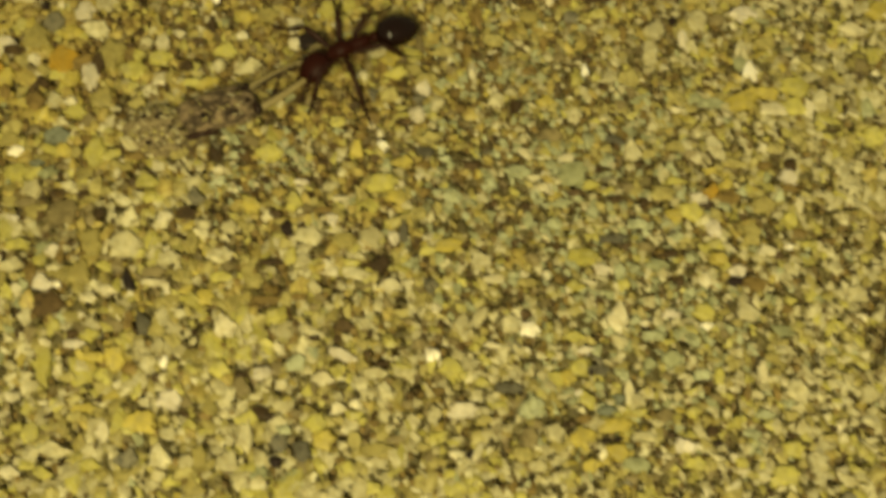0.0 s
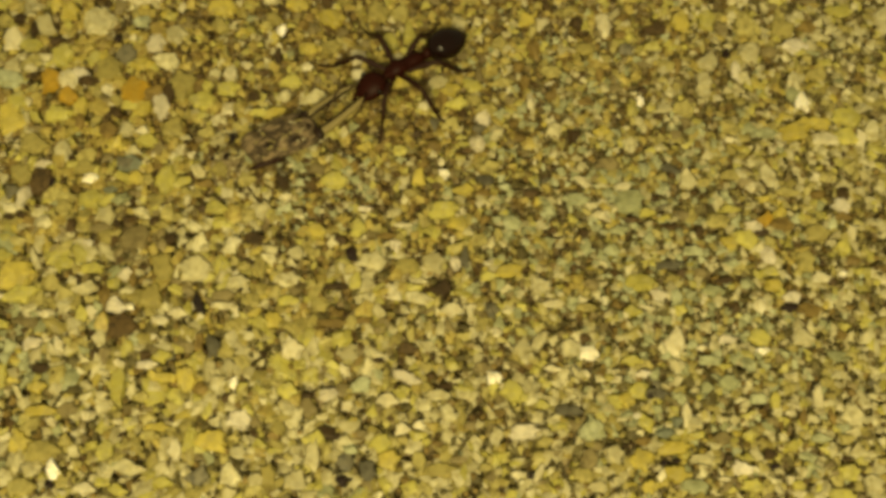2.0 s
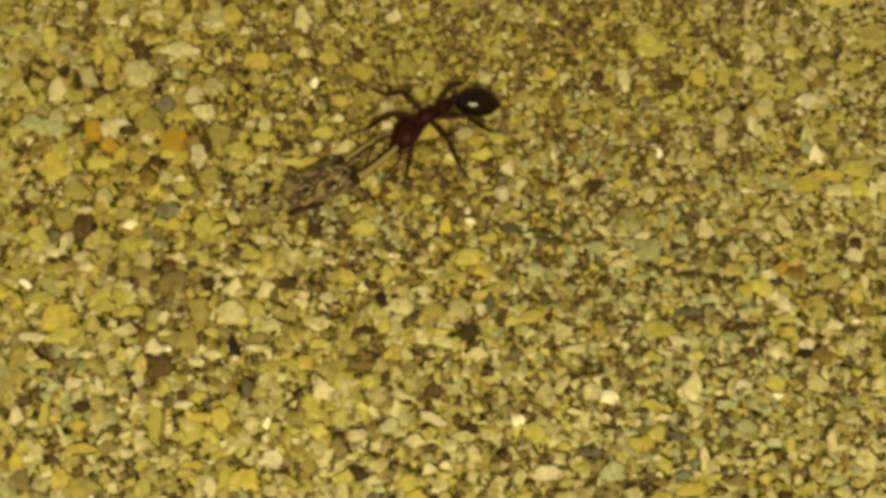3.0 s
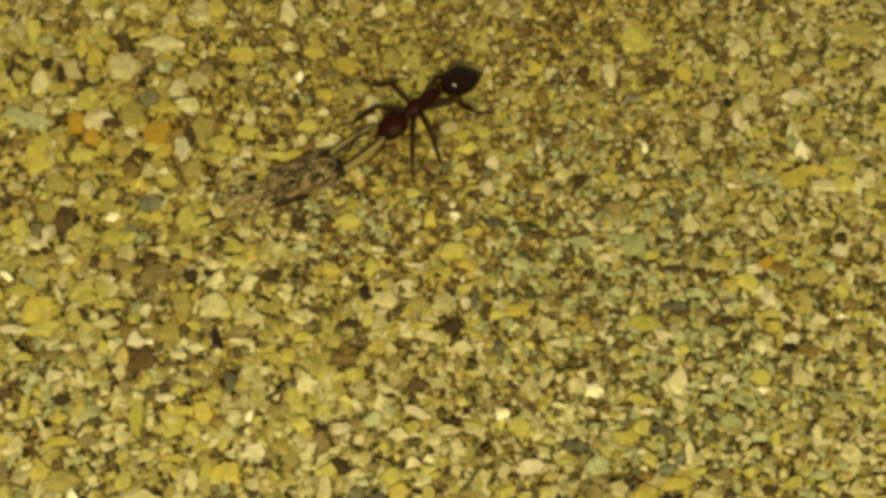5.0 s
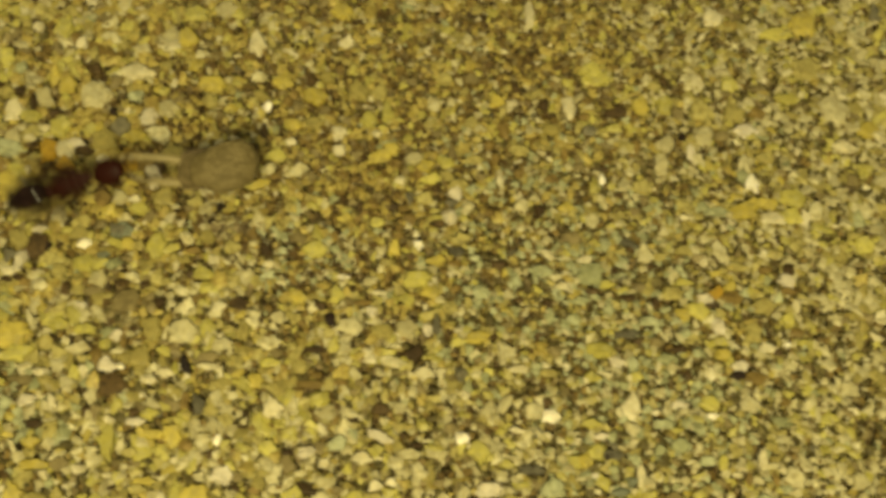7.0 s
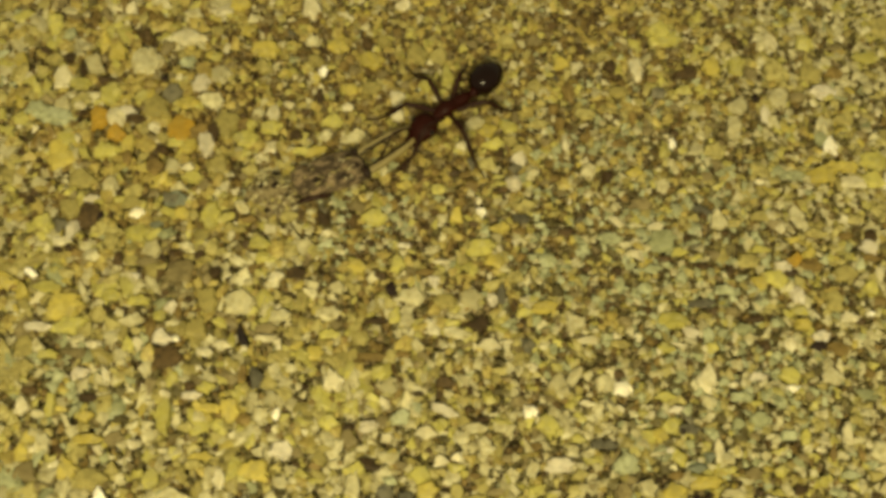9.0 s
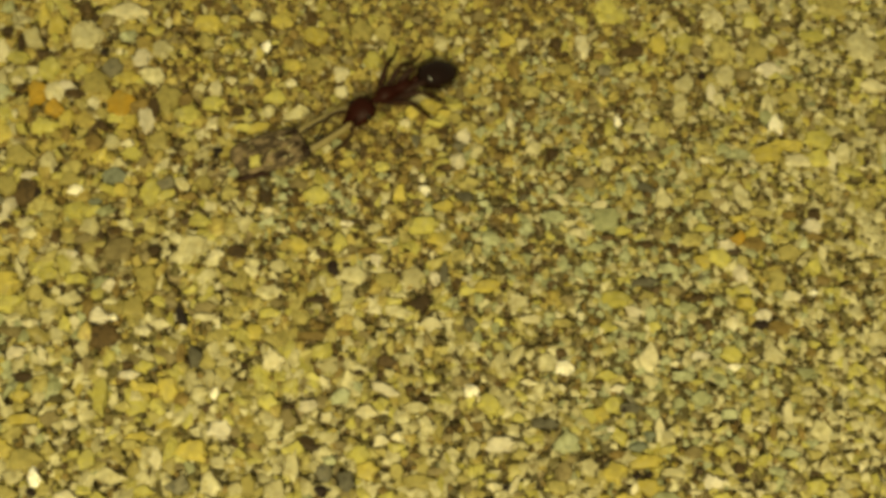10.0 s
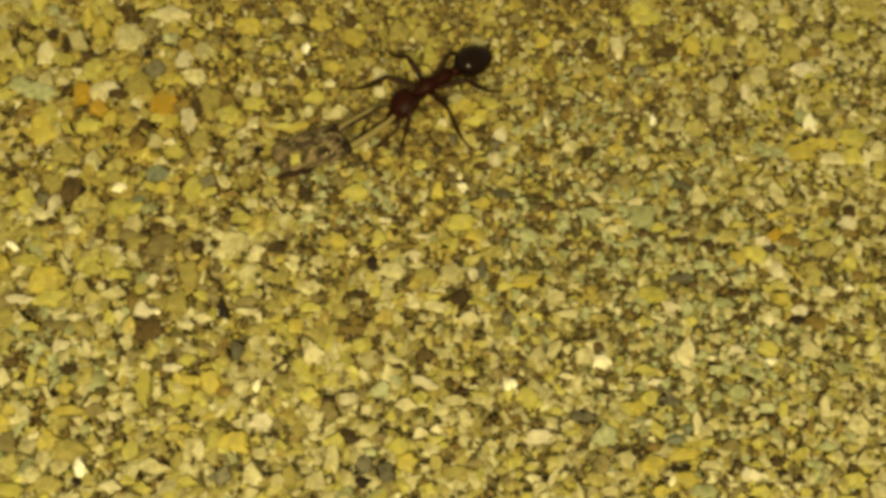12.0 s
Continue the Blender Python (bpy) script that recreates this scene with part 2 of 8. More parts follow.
def hide(name, dark, light, belly, scale, rough=0.75, lift=0.0):
    """Dusty mottled skin above, plain pale skin below."""
    m, nt, p = node_material(name)
    L = nt.links.new
    where = nt.nodes.new("ShaderNodeTexCoord")
    blotch = add(nt, "ShaderNodeTexNoise", Scale=scale, Detail=5.0, Roughness=0.7)
    dust = add(nt, "ShaderNodeTexVoronoi", Scale=scale * 3.2)
    along = nt.nodes.new("ShaderNodeMapping")
    along.inputs["Scale"].default_value = (0.42, 0.9, 1.0)
    L(where.outputs["Object"], along.inputs["Vector"])
    for n in (blotch, dust):
        L(along.outputs["Vector"], n.inputs["Vector"])
    ramp = nt.nodes.new("ShaderNodeValToRGB")
    e = ramp.color_ramp.elements
    e[0].position, e[0].color = 0.43 + lift, (*dark, 1)
    e[1].position, e[1].color = 0.56 + lift, (*light, 1)
    L(blotch.outputs["Fac"], ramp.inputs["Fac"])
    split = nt.nodes.new("ShaderNodeSeparateXYZ")
    L(where.outputs["Object"], split.inputs[0])
    under = nt.nodes.new("ShaderNodeMapRange")
    under.inputs["From Min"].default_value, under.inputs["From Max"].default_value = -0.00005, -0.0002
    L(split.outputs["Z"], under.inputs["Value"])
    mixed = nt.nodes.new("ShaderNodeMix")
    mixed.data_type = "RGBA"
    faint = nt.nodes.new("ShaderNodeMix")
    faint.data_type = "RGBA"
    faint.inputs["Factor"].default_value, faint.inputs["B"].default_value = 0.72, (*belly, 1)
    L(ramp.outputs["Color"], faint.inputs["A"])
    L(faint.outputs["Result"], mixed.inputs["B"])
    L(under.outputs["Result"], mixed.inputs["Factor"])
    L(ramp.outputs["Color"], mixed.inputs["A"])
    L(mixed.outputs["Result"], p.inputs["Base Color"])
    bump = add(nt, "ShaderNodeBump", Strength=0.6, Distance=0.00008)
    L(dust.outputs["Distance"], bump.inputs["Height"])
    L(bump.outputs["Normal"], p.inputs["Normal"])
    p.inputs["Roughness"].default_value = rough
    return m


SHEET = sheet_material()
BLACK_SHELL = chitin("black_shell", (0.005, 0.0018, 0.0014), (0.010, 0.0034, 0.0024), 0.18, 2500.0, 0.2)
RED_SHELL = chitin("red_brown_shell", (0.009, 0.0016, 0.0009), (0.027, 0.0045, 0.0019), 0.5, 4000.0, 0.09)
LIMB = chitin("limb_shell", (0.010, 0.0025, 0.0012), (0.026, 0.007, 0.003), 0.55, 5000.0, 0.18)
EYE = chitin("eye_shell", (0.006, 0.005, 0.004), (0.012, 0.01, 0.008), 0.2)
SKIN = hide("mottled_skin", (0.036, 0.022, 0.009), (0.218, 0.156, 0.082), (0.09, 0.066, 0.018), 3900.0, 0.85, 0.03)
BODY_SKIN = hide("dusty_skin", (0.07, 0.048, 0.016), (0.25, 0.195, 0.092), (0.10, 0.074, 0.018), 3000.0)
JAW = chitin("jaw_horn", (0.15, 0.115, 0.036), (0.27, 0.215, 0.085), 0.45, 1800.0)
JAW_DARK = chitin("dark_jaw_horn", (0.008, 0.004, 0.002), (0.022, 0.010, 0.005), 0.5, 2500.0, 0.2)
BRISTLE = chitin("bristle", (0.05, 0.035, 0.02), (0.09, 0.07, 0.04), 0.6)


# ---- mesh helpers ----
def finish(name, bm, material, smooth=True):
    mesh = bpy.data.meshes.new(name)
    bmesh.ops.recalc_face_normals(bm, faces=bm.faces)
    bm.to_mesh(mesh)
    bm.free()
    mesh.materials.append(material)
    if smooth:
        mesh.shade_smooth()
    return new(name, mesh)


def part(name, bm, material, parent, label=""):
    ob = finish(name, bm, material)
    ob.parent = parent
    return tagged(ob, label)


def loft(bm, rings, sides=16, wobble=0.0):
    """A closed body along x through rings of (x, y, z, half width, half height), in millimetres."""
    loops = []
    for x, y, z, w, h in rings:
        loop = []
        for k in range(sides):
            a = 2 * math.pi * k / sides
            s = 1 + wobble * noise.noise((x * 1.7, math.cos(a) * 1.3, math.sin(a) * 1.3 + 4))
            loop.append(bm.verts.new((x * MM, (y + w * s * math.cos(a)) * MM, (z + h * s * math.sin(a)) * MM)))
        loops.append(loop)
    for a, b in zip(loops, loops[1:]):
        for k in range(sides):
            bm.faces.new((a[k], a[(k + 1) % sides], b[(k + 1) % sides], b[k]))
    bm.faces.new(loops[0][::-1])
    bm.faces.new(loops[-1])
    return bm


def tube(bm, points, radii, sides=8):
    """A tapered limb through points, in millimetres."""
    points = [Vector(p) for p in points]
    loops = []
    for n, (p, r) in enumerate(zip(points, radii)):
        way = (points[min(n + 1, len(points) - 1)] - points[max(n - 1, 0)]).normalized()
        side = way.cross((0, 0, 1)) if abs(way.z) < 0.9 else way.cross((0, 1, 0))
        side.normalize()
        up = side.cross(way)
        loops.append([bm.verts.new((p + r * (math.cos(a) * side + math.sin(a) * up)) * MM) for a in (2 * math.pi * k / sides for k in range(sides))])
    for a, b in zip(loops, loops[1:]):
        for k in range(sides):
            bm.faces.new((a[k], a[(k + 1) % sides], b[(k + 1) % sides], b[k]))
    bm.faces.new(loops[0][::-1])
    bm.faces.new(loops[-1])
    return bm


def ball(bm, centre, radii, u=12, v=8):
    made = bmesh.ops.create_uvsphere(bm, u_segments=u, v_segments=v, radius=1)["verts"]
    for vert in made:
        vert.co = Vector((centre[n] + radii[n] * vert.co[n] for n in range(3))) * MM
    return bm


# ---- ground ----
def relief(x, y):
    """The gentle rise and fall of the sand, in millimetres."""
    return 0.28 * noise.noise((x / 11.0, y / 11.0, 3.1)) + 0.12 * noise.noise((x / 4.0, y / 4.0, 7.7))


def ground_sheet():
    """One sheet of packed sand; it lies a grain lower where the loose grains cover it."""
    bm = bmesh.new()
    steps = sorted({s * v for s in (-1, 1) for v in (0, 6, 12, 18, 20, 24, 26, 30, 32, 36, 42, 50, 70, 110, 200, 500, 1500, 5000)})
    grid = [[bm.verts.new((x * MM, y * MM, ((-0.62 if -32 < x < 32 and -20 < y < 26 else 0.0) + relief(x, y)) * MM)) for x in steps] for y in steps]
    for a, b in zip(grid, grid[1:]):
        for k in range(len(steps) - 1):
            bm.faces.new((a[k], a[k + 1], b[k + 1], b[k]))
    return tagged(finish("ground", bm, SHEET), "packed yellow-brown sand under loose coarse grains", "sand", kind="structure")


ground_sheet()

rng = np.random.default_rng(11)


def ball_mesh(level):
    bm = bmesh.new()
    bmesh.ops.create_icosphere(bm, subdivisions=level, radius=1)
    bm.verts.index_update()
    verts = np.array([v.co[:] for v in bm.verts])
    faces = np.array([[v.index for v in f.verts] for f in bm.faces])
    bm.free()
    return verts, faces


def chipped(verts, cuts, soft):
    """A rounded stone: a ball cut by random planes."""
    normals = rng.normal(size=(cuts, 3)) * np.where(rng.random(cuts) < 0.7, 0.35, 1.3)[:, None] ** np.array([0, 0, 1])
    normals /= np.linalg.norm(normals, axis=1)[:, None]
    depth = rng.uniform(0.42, 0.84, cuts)
    normals[0], depth[0] = Vector((rng.normal(0, 0.22), rng.normal(0, 0.22), 1)).normalized(), rng.uniform(0.5, 0.8)
    reach = np.minimum(1.0, (depth / np.maximum(verts @ normals.T, 1e-3)).min(1))
    return verts * ((soft + (1 - soft) * reach) * rng.normal(1, 0.035, len(verts)))[:, None]


def slab(corners, sharp=1.0):
    """A broken chip of stone: an uneven polygon with a slightly ridged top, worn edges and a wider foot, about 1 in radius."""
    around = (np.arange(corners) + rng.uniform(-0.3, 0.3, corners) * sharp) * 2 * math.pi / corners
    reach = rng.uniform(1.0 - 0.30 * sharp, 1.22, corners)
    tips = np.stack([np.cos(around), np.sin(around)], 1) * reach[:, None]
    # Each corner is worn to a short edge, each side bows a little in or out.
    after, before = np.roll(tips, -1, 0), np.roll(tips, 1, 0)
    near_side, far_side = 1 + rng.uniform(-0.20, 0.12, (2, corners, 1)) * (0.4 + 0.6 * sharp)
    flat = np.stack([tips + 0.10 * (before - tips), tips + 0.10 * (after - tips), (0.64 * tips + 0.36 * after) * near_side, (0.30 * tips + 0.70 * after) * far_side], 1).reshape(-1, 2)
    sides = len(flat)
    slope, ridge = rng.normal(0, 0.14, 2), rng.uniform(0, math.pi)
    rings = []
    for inset, z in ((1.16, -1.0), (1.08, -0.1), (1.0, 0.45), (0.92, 0.86), (0.62, 1.0)):
        xy = flat * inset * (1 + rng.normal(0, 0.02, (sides, 1)))
        fold = -0.20 * np.abs(xy[:, 0] * math.cos(ridge) + xy[:, 1] * math.sin(ridge))
        rings.append(np.column_stack([xy, z + (xy @ slope + fold) * (z > 0)]))
    verts = np.concatenate(rings + [np.array([[0, 0, 1.0]])])
    faces = [(r * sides + i, r * sides + (i + 1) % sides, (r + 1) * sides + (i + 1) % sides, (r + 1) * sides + i) for r in range(4) for i in range(sides)]
    faces += [(4 * sides + i, 4 * sides + (i + 1) % sides, 5 * sides) for i in range(sides)] + [tuple(range(sides - 1, -1, -1))]
    return verts, faces


ROUGH, ROUGH_FACES = ball_mesh(1)
STONES = [slab(n) for n in (5, 6, 4, 6, 5, 7, 5, 6, 4, 7, 6, 5, 6, 5, 7, 4, 6, 5, 7, 6)]
PEBBLES = [slab(8, 0.35) for _ in range(5)]
CHIPS = [slab(5) for _ in range(12)]
LOW_SHAPES = [chipped(ROUGH, 6, 0.2) for _ in range(12)]

# ---- the larger grains, one by one ----
taken = []
stone_meshes = {}
LABELS = {
    "white": "bright white quartz grain lying on the sand", "pale": "pale cream quartz grain among the sand", "tan": "dull tan feldspar grain among the sand",
    "yellow": "translucent yellow quartz grain among the sand", "ochre": "orange-brown iron-stained grain among the sand", "green": "pale greenish grain among the sand",
    "grey": "dark slate-grey stone grain among the sand", "cream": "bright cream quartz grain among the sand", "black": "small black round pellet lying on the sand", "brown": "brown stone grain among the sand", "pink": "pinkish white quartz grain among the sand", "orange": "deep orange iron-stained grain among the sand", "umber": "dull umber stone grain among the sand", "slate": "dark bluish slate grain among the sand", "teal": "grey-teal stone grain among the sand", "amber": "amber-brown feldspar grain among the sand", "olive": "dark olive grain among the sand", "dark": "small blackish mineral grain among the sand"}


def grain(kind, x, y, long, wide, turn=0.0, rise=0.0, shape=None):
    """One grain that can be told apart, bedded with its top near the surface; millimetres."""
    n = len(taken)
    n = n % len(STONES) if shape is None else shape
    key = (kind, n)
    if key not in stone_meshes:
        mesh = bpy.data.meshes.new(kind + "_grain")
        verts, faces = STONES[n] if n < len(STONES) else PEBBLES[n - len(STONES)]
        mesh.from_pydata(verts.tolist(), [], faces)
        mesh.materials.append(MINERAL[kind])
        stone_meshes[key] = mesh
    ob = new("sand_grain", stone_meshes[key])
    low = kind in ("dark", "brown", "grey", "black", "slate", "umber", "olive")
    high = (0.15 if long > 0.8 else 0.20) * min(long, wide)
    ob.location = (x * MM, y * MM, (relief(x, y) - high + (0.15 if low else 0.22 if kind != "white" else 0.30) + rise) * MM)
    ob.rotation_euler = (radians(rng.uniform(-9, 9)), radians(rng.uniform(-9, 9)), radians(turn))
    ob.scale = (0.54 * long * MM, 0.54 * wide * MM, high * MM)
    taken.append((x, y, 0.5 * long, 0.5 * wide, radians(turn)))
    return tagged(ob, LABELS[kind], "grain", "loose sand grains")


small_chips = []


def chip(kind, x, y, long, wide, turn=0.0):
    """A small chip of its own tone; it joins the mesh of small chips."""
    taken.append((x, y, 0.45 * long, 0.45 * wide, radians(turn)))
    small_chips.append((kind, x, y, long, wide, radians(turn)))


grain("cream", -13.66, 13.71, 1.79, 1.13, 0)
grain("pale", -15.52, 12.25, 1.60, 1.73, 0)
grain("pale", -18.04, 11.91, 1.48, 1.24, -25)
grain("cream", -19.74, 11.23, 0.91, 1.30, 0)
grain("ochre", -17.00, 12.74, 0.97, 1.25, 0)
grain("tan", -20.22, 12.25, 0.86, 0.69, 0)
grain("orange", -17.50, 8.74, 1.37, 1.42, 20)
grain("pink", -12.68, 10.79, 0.79, 1.08, 0)
grain("ochre", 1.75, 8.00, 1.09, 0.77, 10)
grain("yellow", 2.72, 8.26, 0.93, 0.66, -15)
grain("pale", -12.03, 9.79, 1.46, 0.87, -15)
grain("yellow", -17.10, 10.02, 1.01, 1.28, 0)
grain("green", -19.85, 8.96, 1.90, 1.13, -10)
grain("green", -20.74, 9.36, 0.95, 0.93, 0)
grain("pale", -19.49, 9.62, 0.84, 0.80, 0)
grain("orange", 16.09, 1.14, 0.77, 0.82, 0)
grain("pink", -16.15, 9.06, 0.95, 0.60, 0)
grain("orange", -16.56, 7.78, 1.15, 0.93, 0)
grain("yellow", -17.04, 6.85, 1.37, 0.93, 0)
grain("ochre", -15.92, 7.27, 0.72, 1.03, 0)
grain("yellow", -18.90, 7.72, 0.83, 1.11, 0)
grain("ochre", -19.32, 7.15, 0.88, 0.97, 0)
grain("yellow", -17.93, 6.64, 0.99, 0.51, -35)
grain("orange", -13.47, 8.12, 1.42, 1.53, 30)
grain("yellow", -13.45, 7.34, 0.88, 0.58, 0)
grain("ochre", -13.20, 9.62, 0.98, 0.71, 0)
grain("pale", -13.62, 6.00, 0.87, 0.89, 0)
grain("brown", -12.50, 8.00, 0.98, 0.60, 35, 0.07)
grain("tan", -11.23, 8.47, 1.72, 1.90, 0)
grain("yellow", -10.19, 7.66, 1.21, 1.03, 20)
grain("cream", -8.91, 9.13, 0.73, 0.99, 0)
grain("yellow", -8.99, 8.24, 1.00, 0.85, 0)
grain("ochre", -9.58, 13.02, 1.26, 1.18, 0)
grain("yellow", -7.39, 6.86, 0.88, 0.41, 0)
grain("tan", -11.44, 6.07, 1.15, 1.14, 0)
grain("tan", -9.79, 5.91, 0.82, 0.76, 0)
grain("yellow", -12.61, 5.38, 0.98, 0.69, 0)
grain("tan", -17.97, 5.25, 1.63, 1.07, 0)
grain("pale", -20.04, 5.13, 0.81, 0.63, 0)
grain("tan", -15.38, 4.66, 1.08, 0.68, 0)
grain("ochre", -21.95, 12.32, 0.63, 1.04, 0)
grain("pale", -11.75, 11.47, 0.91, 1.09, 0)
grain("tan", -9.51, 11.91, 1.02, 1.03, 0)
grain("teal", -13.44, 4.20, 1.19, 0.80, 0)
grain("yellow", -13.42, 3.44, 1.02, 0.49, -25)
grain("yellow", -11.54, 3.35, 0.91, 1.40, 0)
grain("tan", -15.45, 4.05, 1.13, 0.80, 0)
grain("dark", -17.42, 3.29, 1.12, 1.40, 0)
grain("pink", -17.35, 4.20, 0.81, 0.43, 0)
grain("tan", -18.38, 3.83, 1.07, 1.05, 0)
grain("yellow", -19.54, 2.99, 1.01, 0.85, 0)
grain("yellow", -14.99, 2.39, 1.12, 0.96, 0)
grain("tan", -16.14, 1.94, 0.64, 1.08, 0)
grain("pale", -14.16, 1.56, 0.85, 0.83, 0)
grain("tan", -11.34, 1.64, 0.74, 0.89, 0)
grain("brown", -9.65, 3.14, 0.86, 0.48, 0)
grain("tan", -9.11, 3.84, 0.81, 0.79, 0)
grain("yellow", -9.11, 1.79, 1.22, 0.71, 0)
grain("tan", -7.87, 3.29, 0.80, 0.79, 0)
grain("umber", -12.69, 0.47, 1.52, 1.34, 0)
grain("brown", -9.41, 0.47, 0.84, 0.41, 35)
grain("dark", -7.31, 0.33, 0.84, 0.70, 0)
grain("pale", -17.14, -0.54, 0.44, 1.15, 15)
grain("yellow", -15.88, -0.82, 0.93, 0.57, 0)
grain("yellow", -14.40, -1.10, 1.09, 0.57, 0)
grain("yellow", -18.85, -0.39, 1.15, 0.58, 0)
grain("ochre", -19.98, -0.68, 0.68, 0.92, 0)
grain("ochre", -18.03, -1.44, 1.60, 1.42, 0)
grain("yellow", -17.50, -2.28, 1.69, 0.95, 10)
grain("tan", -11.37, -1.05, 0.98, 1.37, 0)
grain("black", -9.60, -2.92, 0.51, 1.11, 20)
grain("umber", -8.56, -2.56, 0.97, 0.56, 0)
grain("cream", -8.40, -3.06, 0.97, 0.39, 0)
grain("tan", -6.97, -1.10, 0.57, 1.02, 0)
grain("tan", -11.76, -2.51, 1.18, 1.17, 0)
grain("pale", -14.63, -2.01, 1.29, 0.73, 0)
grain("brown", -12.61, -1.67, 0.34, 0.90, 0)
grain("pink", -13.25, -3.00, 1.07, 0.77, 0)
grain("yellow", -14.74, -3.33, 0.61, 0.83, 0)
grain("dark", -12.90, -3.93, 1.22, 1.07, 0, 0.03, 22)
grain("cream", -10.49, -3.28, 0.76, 0.55, 0)
grain("pink", -18.95, -2.37, 1.08, 0.45, 0)
grain("pale", -18.81, -3.33, 0.81, 0.83, 0)
grain("tan", -19.50, -3.33, 0.87, 1.00, 0)
grain("yellow", -18.25, -3.74, 0.91, 0.49, 0)
grain("umber", -14.30, 0.91, 0.95, 0.53, 0)
grain("slate", -8.86, -4.87, 0.75, 1.29, 20)
grain("brown", -9.47, -4.74, 0.38, 0.81, 0)
grain("yellow", -11.00, -5.35, 0.90, 0.64, 0)
grain("ochre", -9.92, -6.33, 0.90, 1.21, 0)
grain("yellow", -12.81, -6.59, 0.79, 1.78, 0)
grain("pink", -11.64, -5.75, 0.80, 0.42, 0)
grain("ochre", -10.74, -6.33, 0.85, 0.52, 0)
grain("pink", -7.45, -8.21, 0.98, 0.81, 0)
grain("ochre", -8.66, -9.09, 1.56, 0.95, -10)
grain("grey", -9.04, -10.52, 1.15, 0.98, 0)
grain("cream", -10.13, -9.51, 0.58, 1.05, 0)
grain("pale", -7.73, -10.69, 1.10, 1.07, 0)
grain("ochre", -16.76, -9.09, 0.92, 1.06, 0)
grain("yellow", -13.07, -9.46, 0.87, 0.85, 20)
grain("cream", -13.74, -11.06, 0.77, 0.63, 0)
grain("tan", -15.70, -9.39, 1.21, 1.00, 0)
grain("pale", -11.91, -10.21, 1.69, 0.84, 0)
grain("ochre", -16.08, -7.73, 1.28, 0.44, 0)
grain("pale", -17.91, -7.83, 0.74, 1.03, 0)
grain("umber", -14.86, -7.70, 0.89, 0.67, 0)
grain("cream", -19.16, -6.23, 0.75, 1.06, 0)
grain("yellow", -17.87, -6.23, 0.42, 1.11, 0)
grain("ochre", -16.22, -6.67, 0.79, 0.63, 0)
grain("dark", -16.33, -5.81, 1.05, 0.40, 0)
grain("dark", -18.87, -5.49, 0.90, 0.43, 0)
grain("tan", -19.41, -4.42, 0.91, 0.82, 0)
grain("yellow", -18.01, -11.30, 1.00, 0.78, 0)
grain("ochre", -10.97, -8.51, 1.03, 0.33, 0)
grain("umber", -18.58, -9.14, 1.17, 1.01, 0)
grain("tan", -11.72, -7.11, 0.79, 0.52, 0)
grain("pale", -8.09, -5.88, 0.55, 0.84, 0)
grain("pink", -16.73, -4.69, 1.01, 0.59, 30)
grain("cream", -15.59, -4.74, 0.40, 0.97, 20)
grain("tan", -11.31, -8.84, 0.73, 0.45, 0)
grain("yellow", -10.53, -10.82, 0.72, 0.59, 0)
grain("tan", -16.39, -10.94, 1.05, 0.83, 0)
grain("yellow", -12.29, -11.18, 0.96, 0.63, 0)
grain("pale", -6.69, -10.82, 0.72, 0.58, 0)
grain("olive", -14.59, -6.80, 0.74, 0.42, 0)
grain("yellow", -3.72, 3.23, 1.12, 0.91, 0)
grain("yellow", -2.63, 0.77, 0.74, 1.05, 0)
grain("yellow", 1.26, 1.56, 1.21, 0.88, 0)
grain("brown", -1.29, 0.33, 0.94, 0.35, 0)
grain("pink", -12.11, 7.37, 0.87, 1.37, 0)
grain("pale", -5.39, -0.45, 0.83, 0.63, 0)
grain("pale", 0.80, -1.05, 0.98, 1.02, 0)
grain("tan", -0.37, -1.16, 0.93, 0.96, 0)
grain("pale", -1.92, -0.88, 1.19, 0.80, 0)
grain("slate", 2.23, -0.76, 0.44, 1.14, 0)
grain("dark", 1.23, -2.14, 1.13, 1.06, 0)
grain("ochre", 4.15, -1.53, 1.29, 0.68, 15)
grain("yellow", 3.29, -1.81, 0.93, 0.45, 15)
grain("pale", 5.54, -2.28, 0.98, 0.89, 20)
grain("cream", 6.14, -3.14, 1.17, 0.41, 0)
grain("cream", 1.68, -3.22, 0.87, 0.77, 0)
grain("pale", 0.15, -2.64, 1.07, 0.55, -10)
grain("pale", -1.58, -3.28, 0.71, 0.88, 0)
grain("yellow", -5.73, -2.78, 0.92, 0.44, 0)
grain("dark", -3.45, -2.09, 1.13, 0.36, 0)
grain("pale", -5.72, -1.72, 1.03, 0.73, 0)
grain("pale", -2.16, -2.09, 0.82, 0.73, 0)
grain("ochre", -6.32, -3.74, 0.76, 0.76, 0)
grain("tan", 3.51, 3.75, 1.02, 0.79, 0)
grain("slate", 3.23, 3.14, 0.86, 0.54, 0)
grain("tan", 2.89, 0.04, 0.84, 0.58, 0)
grain("brown", -3.65, -3.88, 1.27, 0.43, 0)
grain("brown", -2.39, -3.74, 0.76, 0.33, 0)
grain("ochre", 1.99, 0.91, 0.89, 0.70, 0)
grain("ochre", 0.16, 3.29, 0.64, 0.91, 0)
grain("ochre", 2.29, 2.69, 1.07, 0.60, 0)
grain("yellow", 4.15, -7.11, 0.99, 1.03, 0)
grain("yellow", 5.43, -7.77, 0.74, 0.43, 0)
grain("cream", -5.43, -5.01, 0.95, 1.12, 0)
grain("green", -2.33, -6.67, 0.99, 0.73, 10)
grain("cream", -1.21, -7.36, 0.84, 0.72, 0)
grain("pink", -0.35, -6.35, 1.14, 0.47, -20)
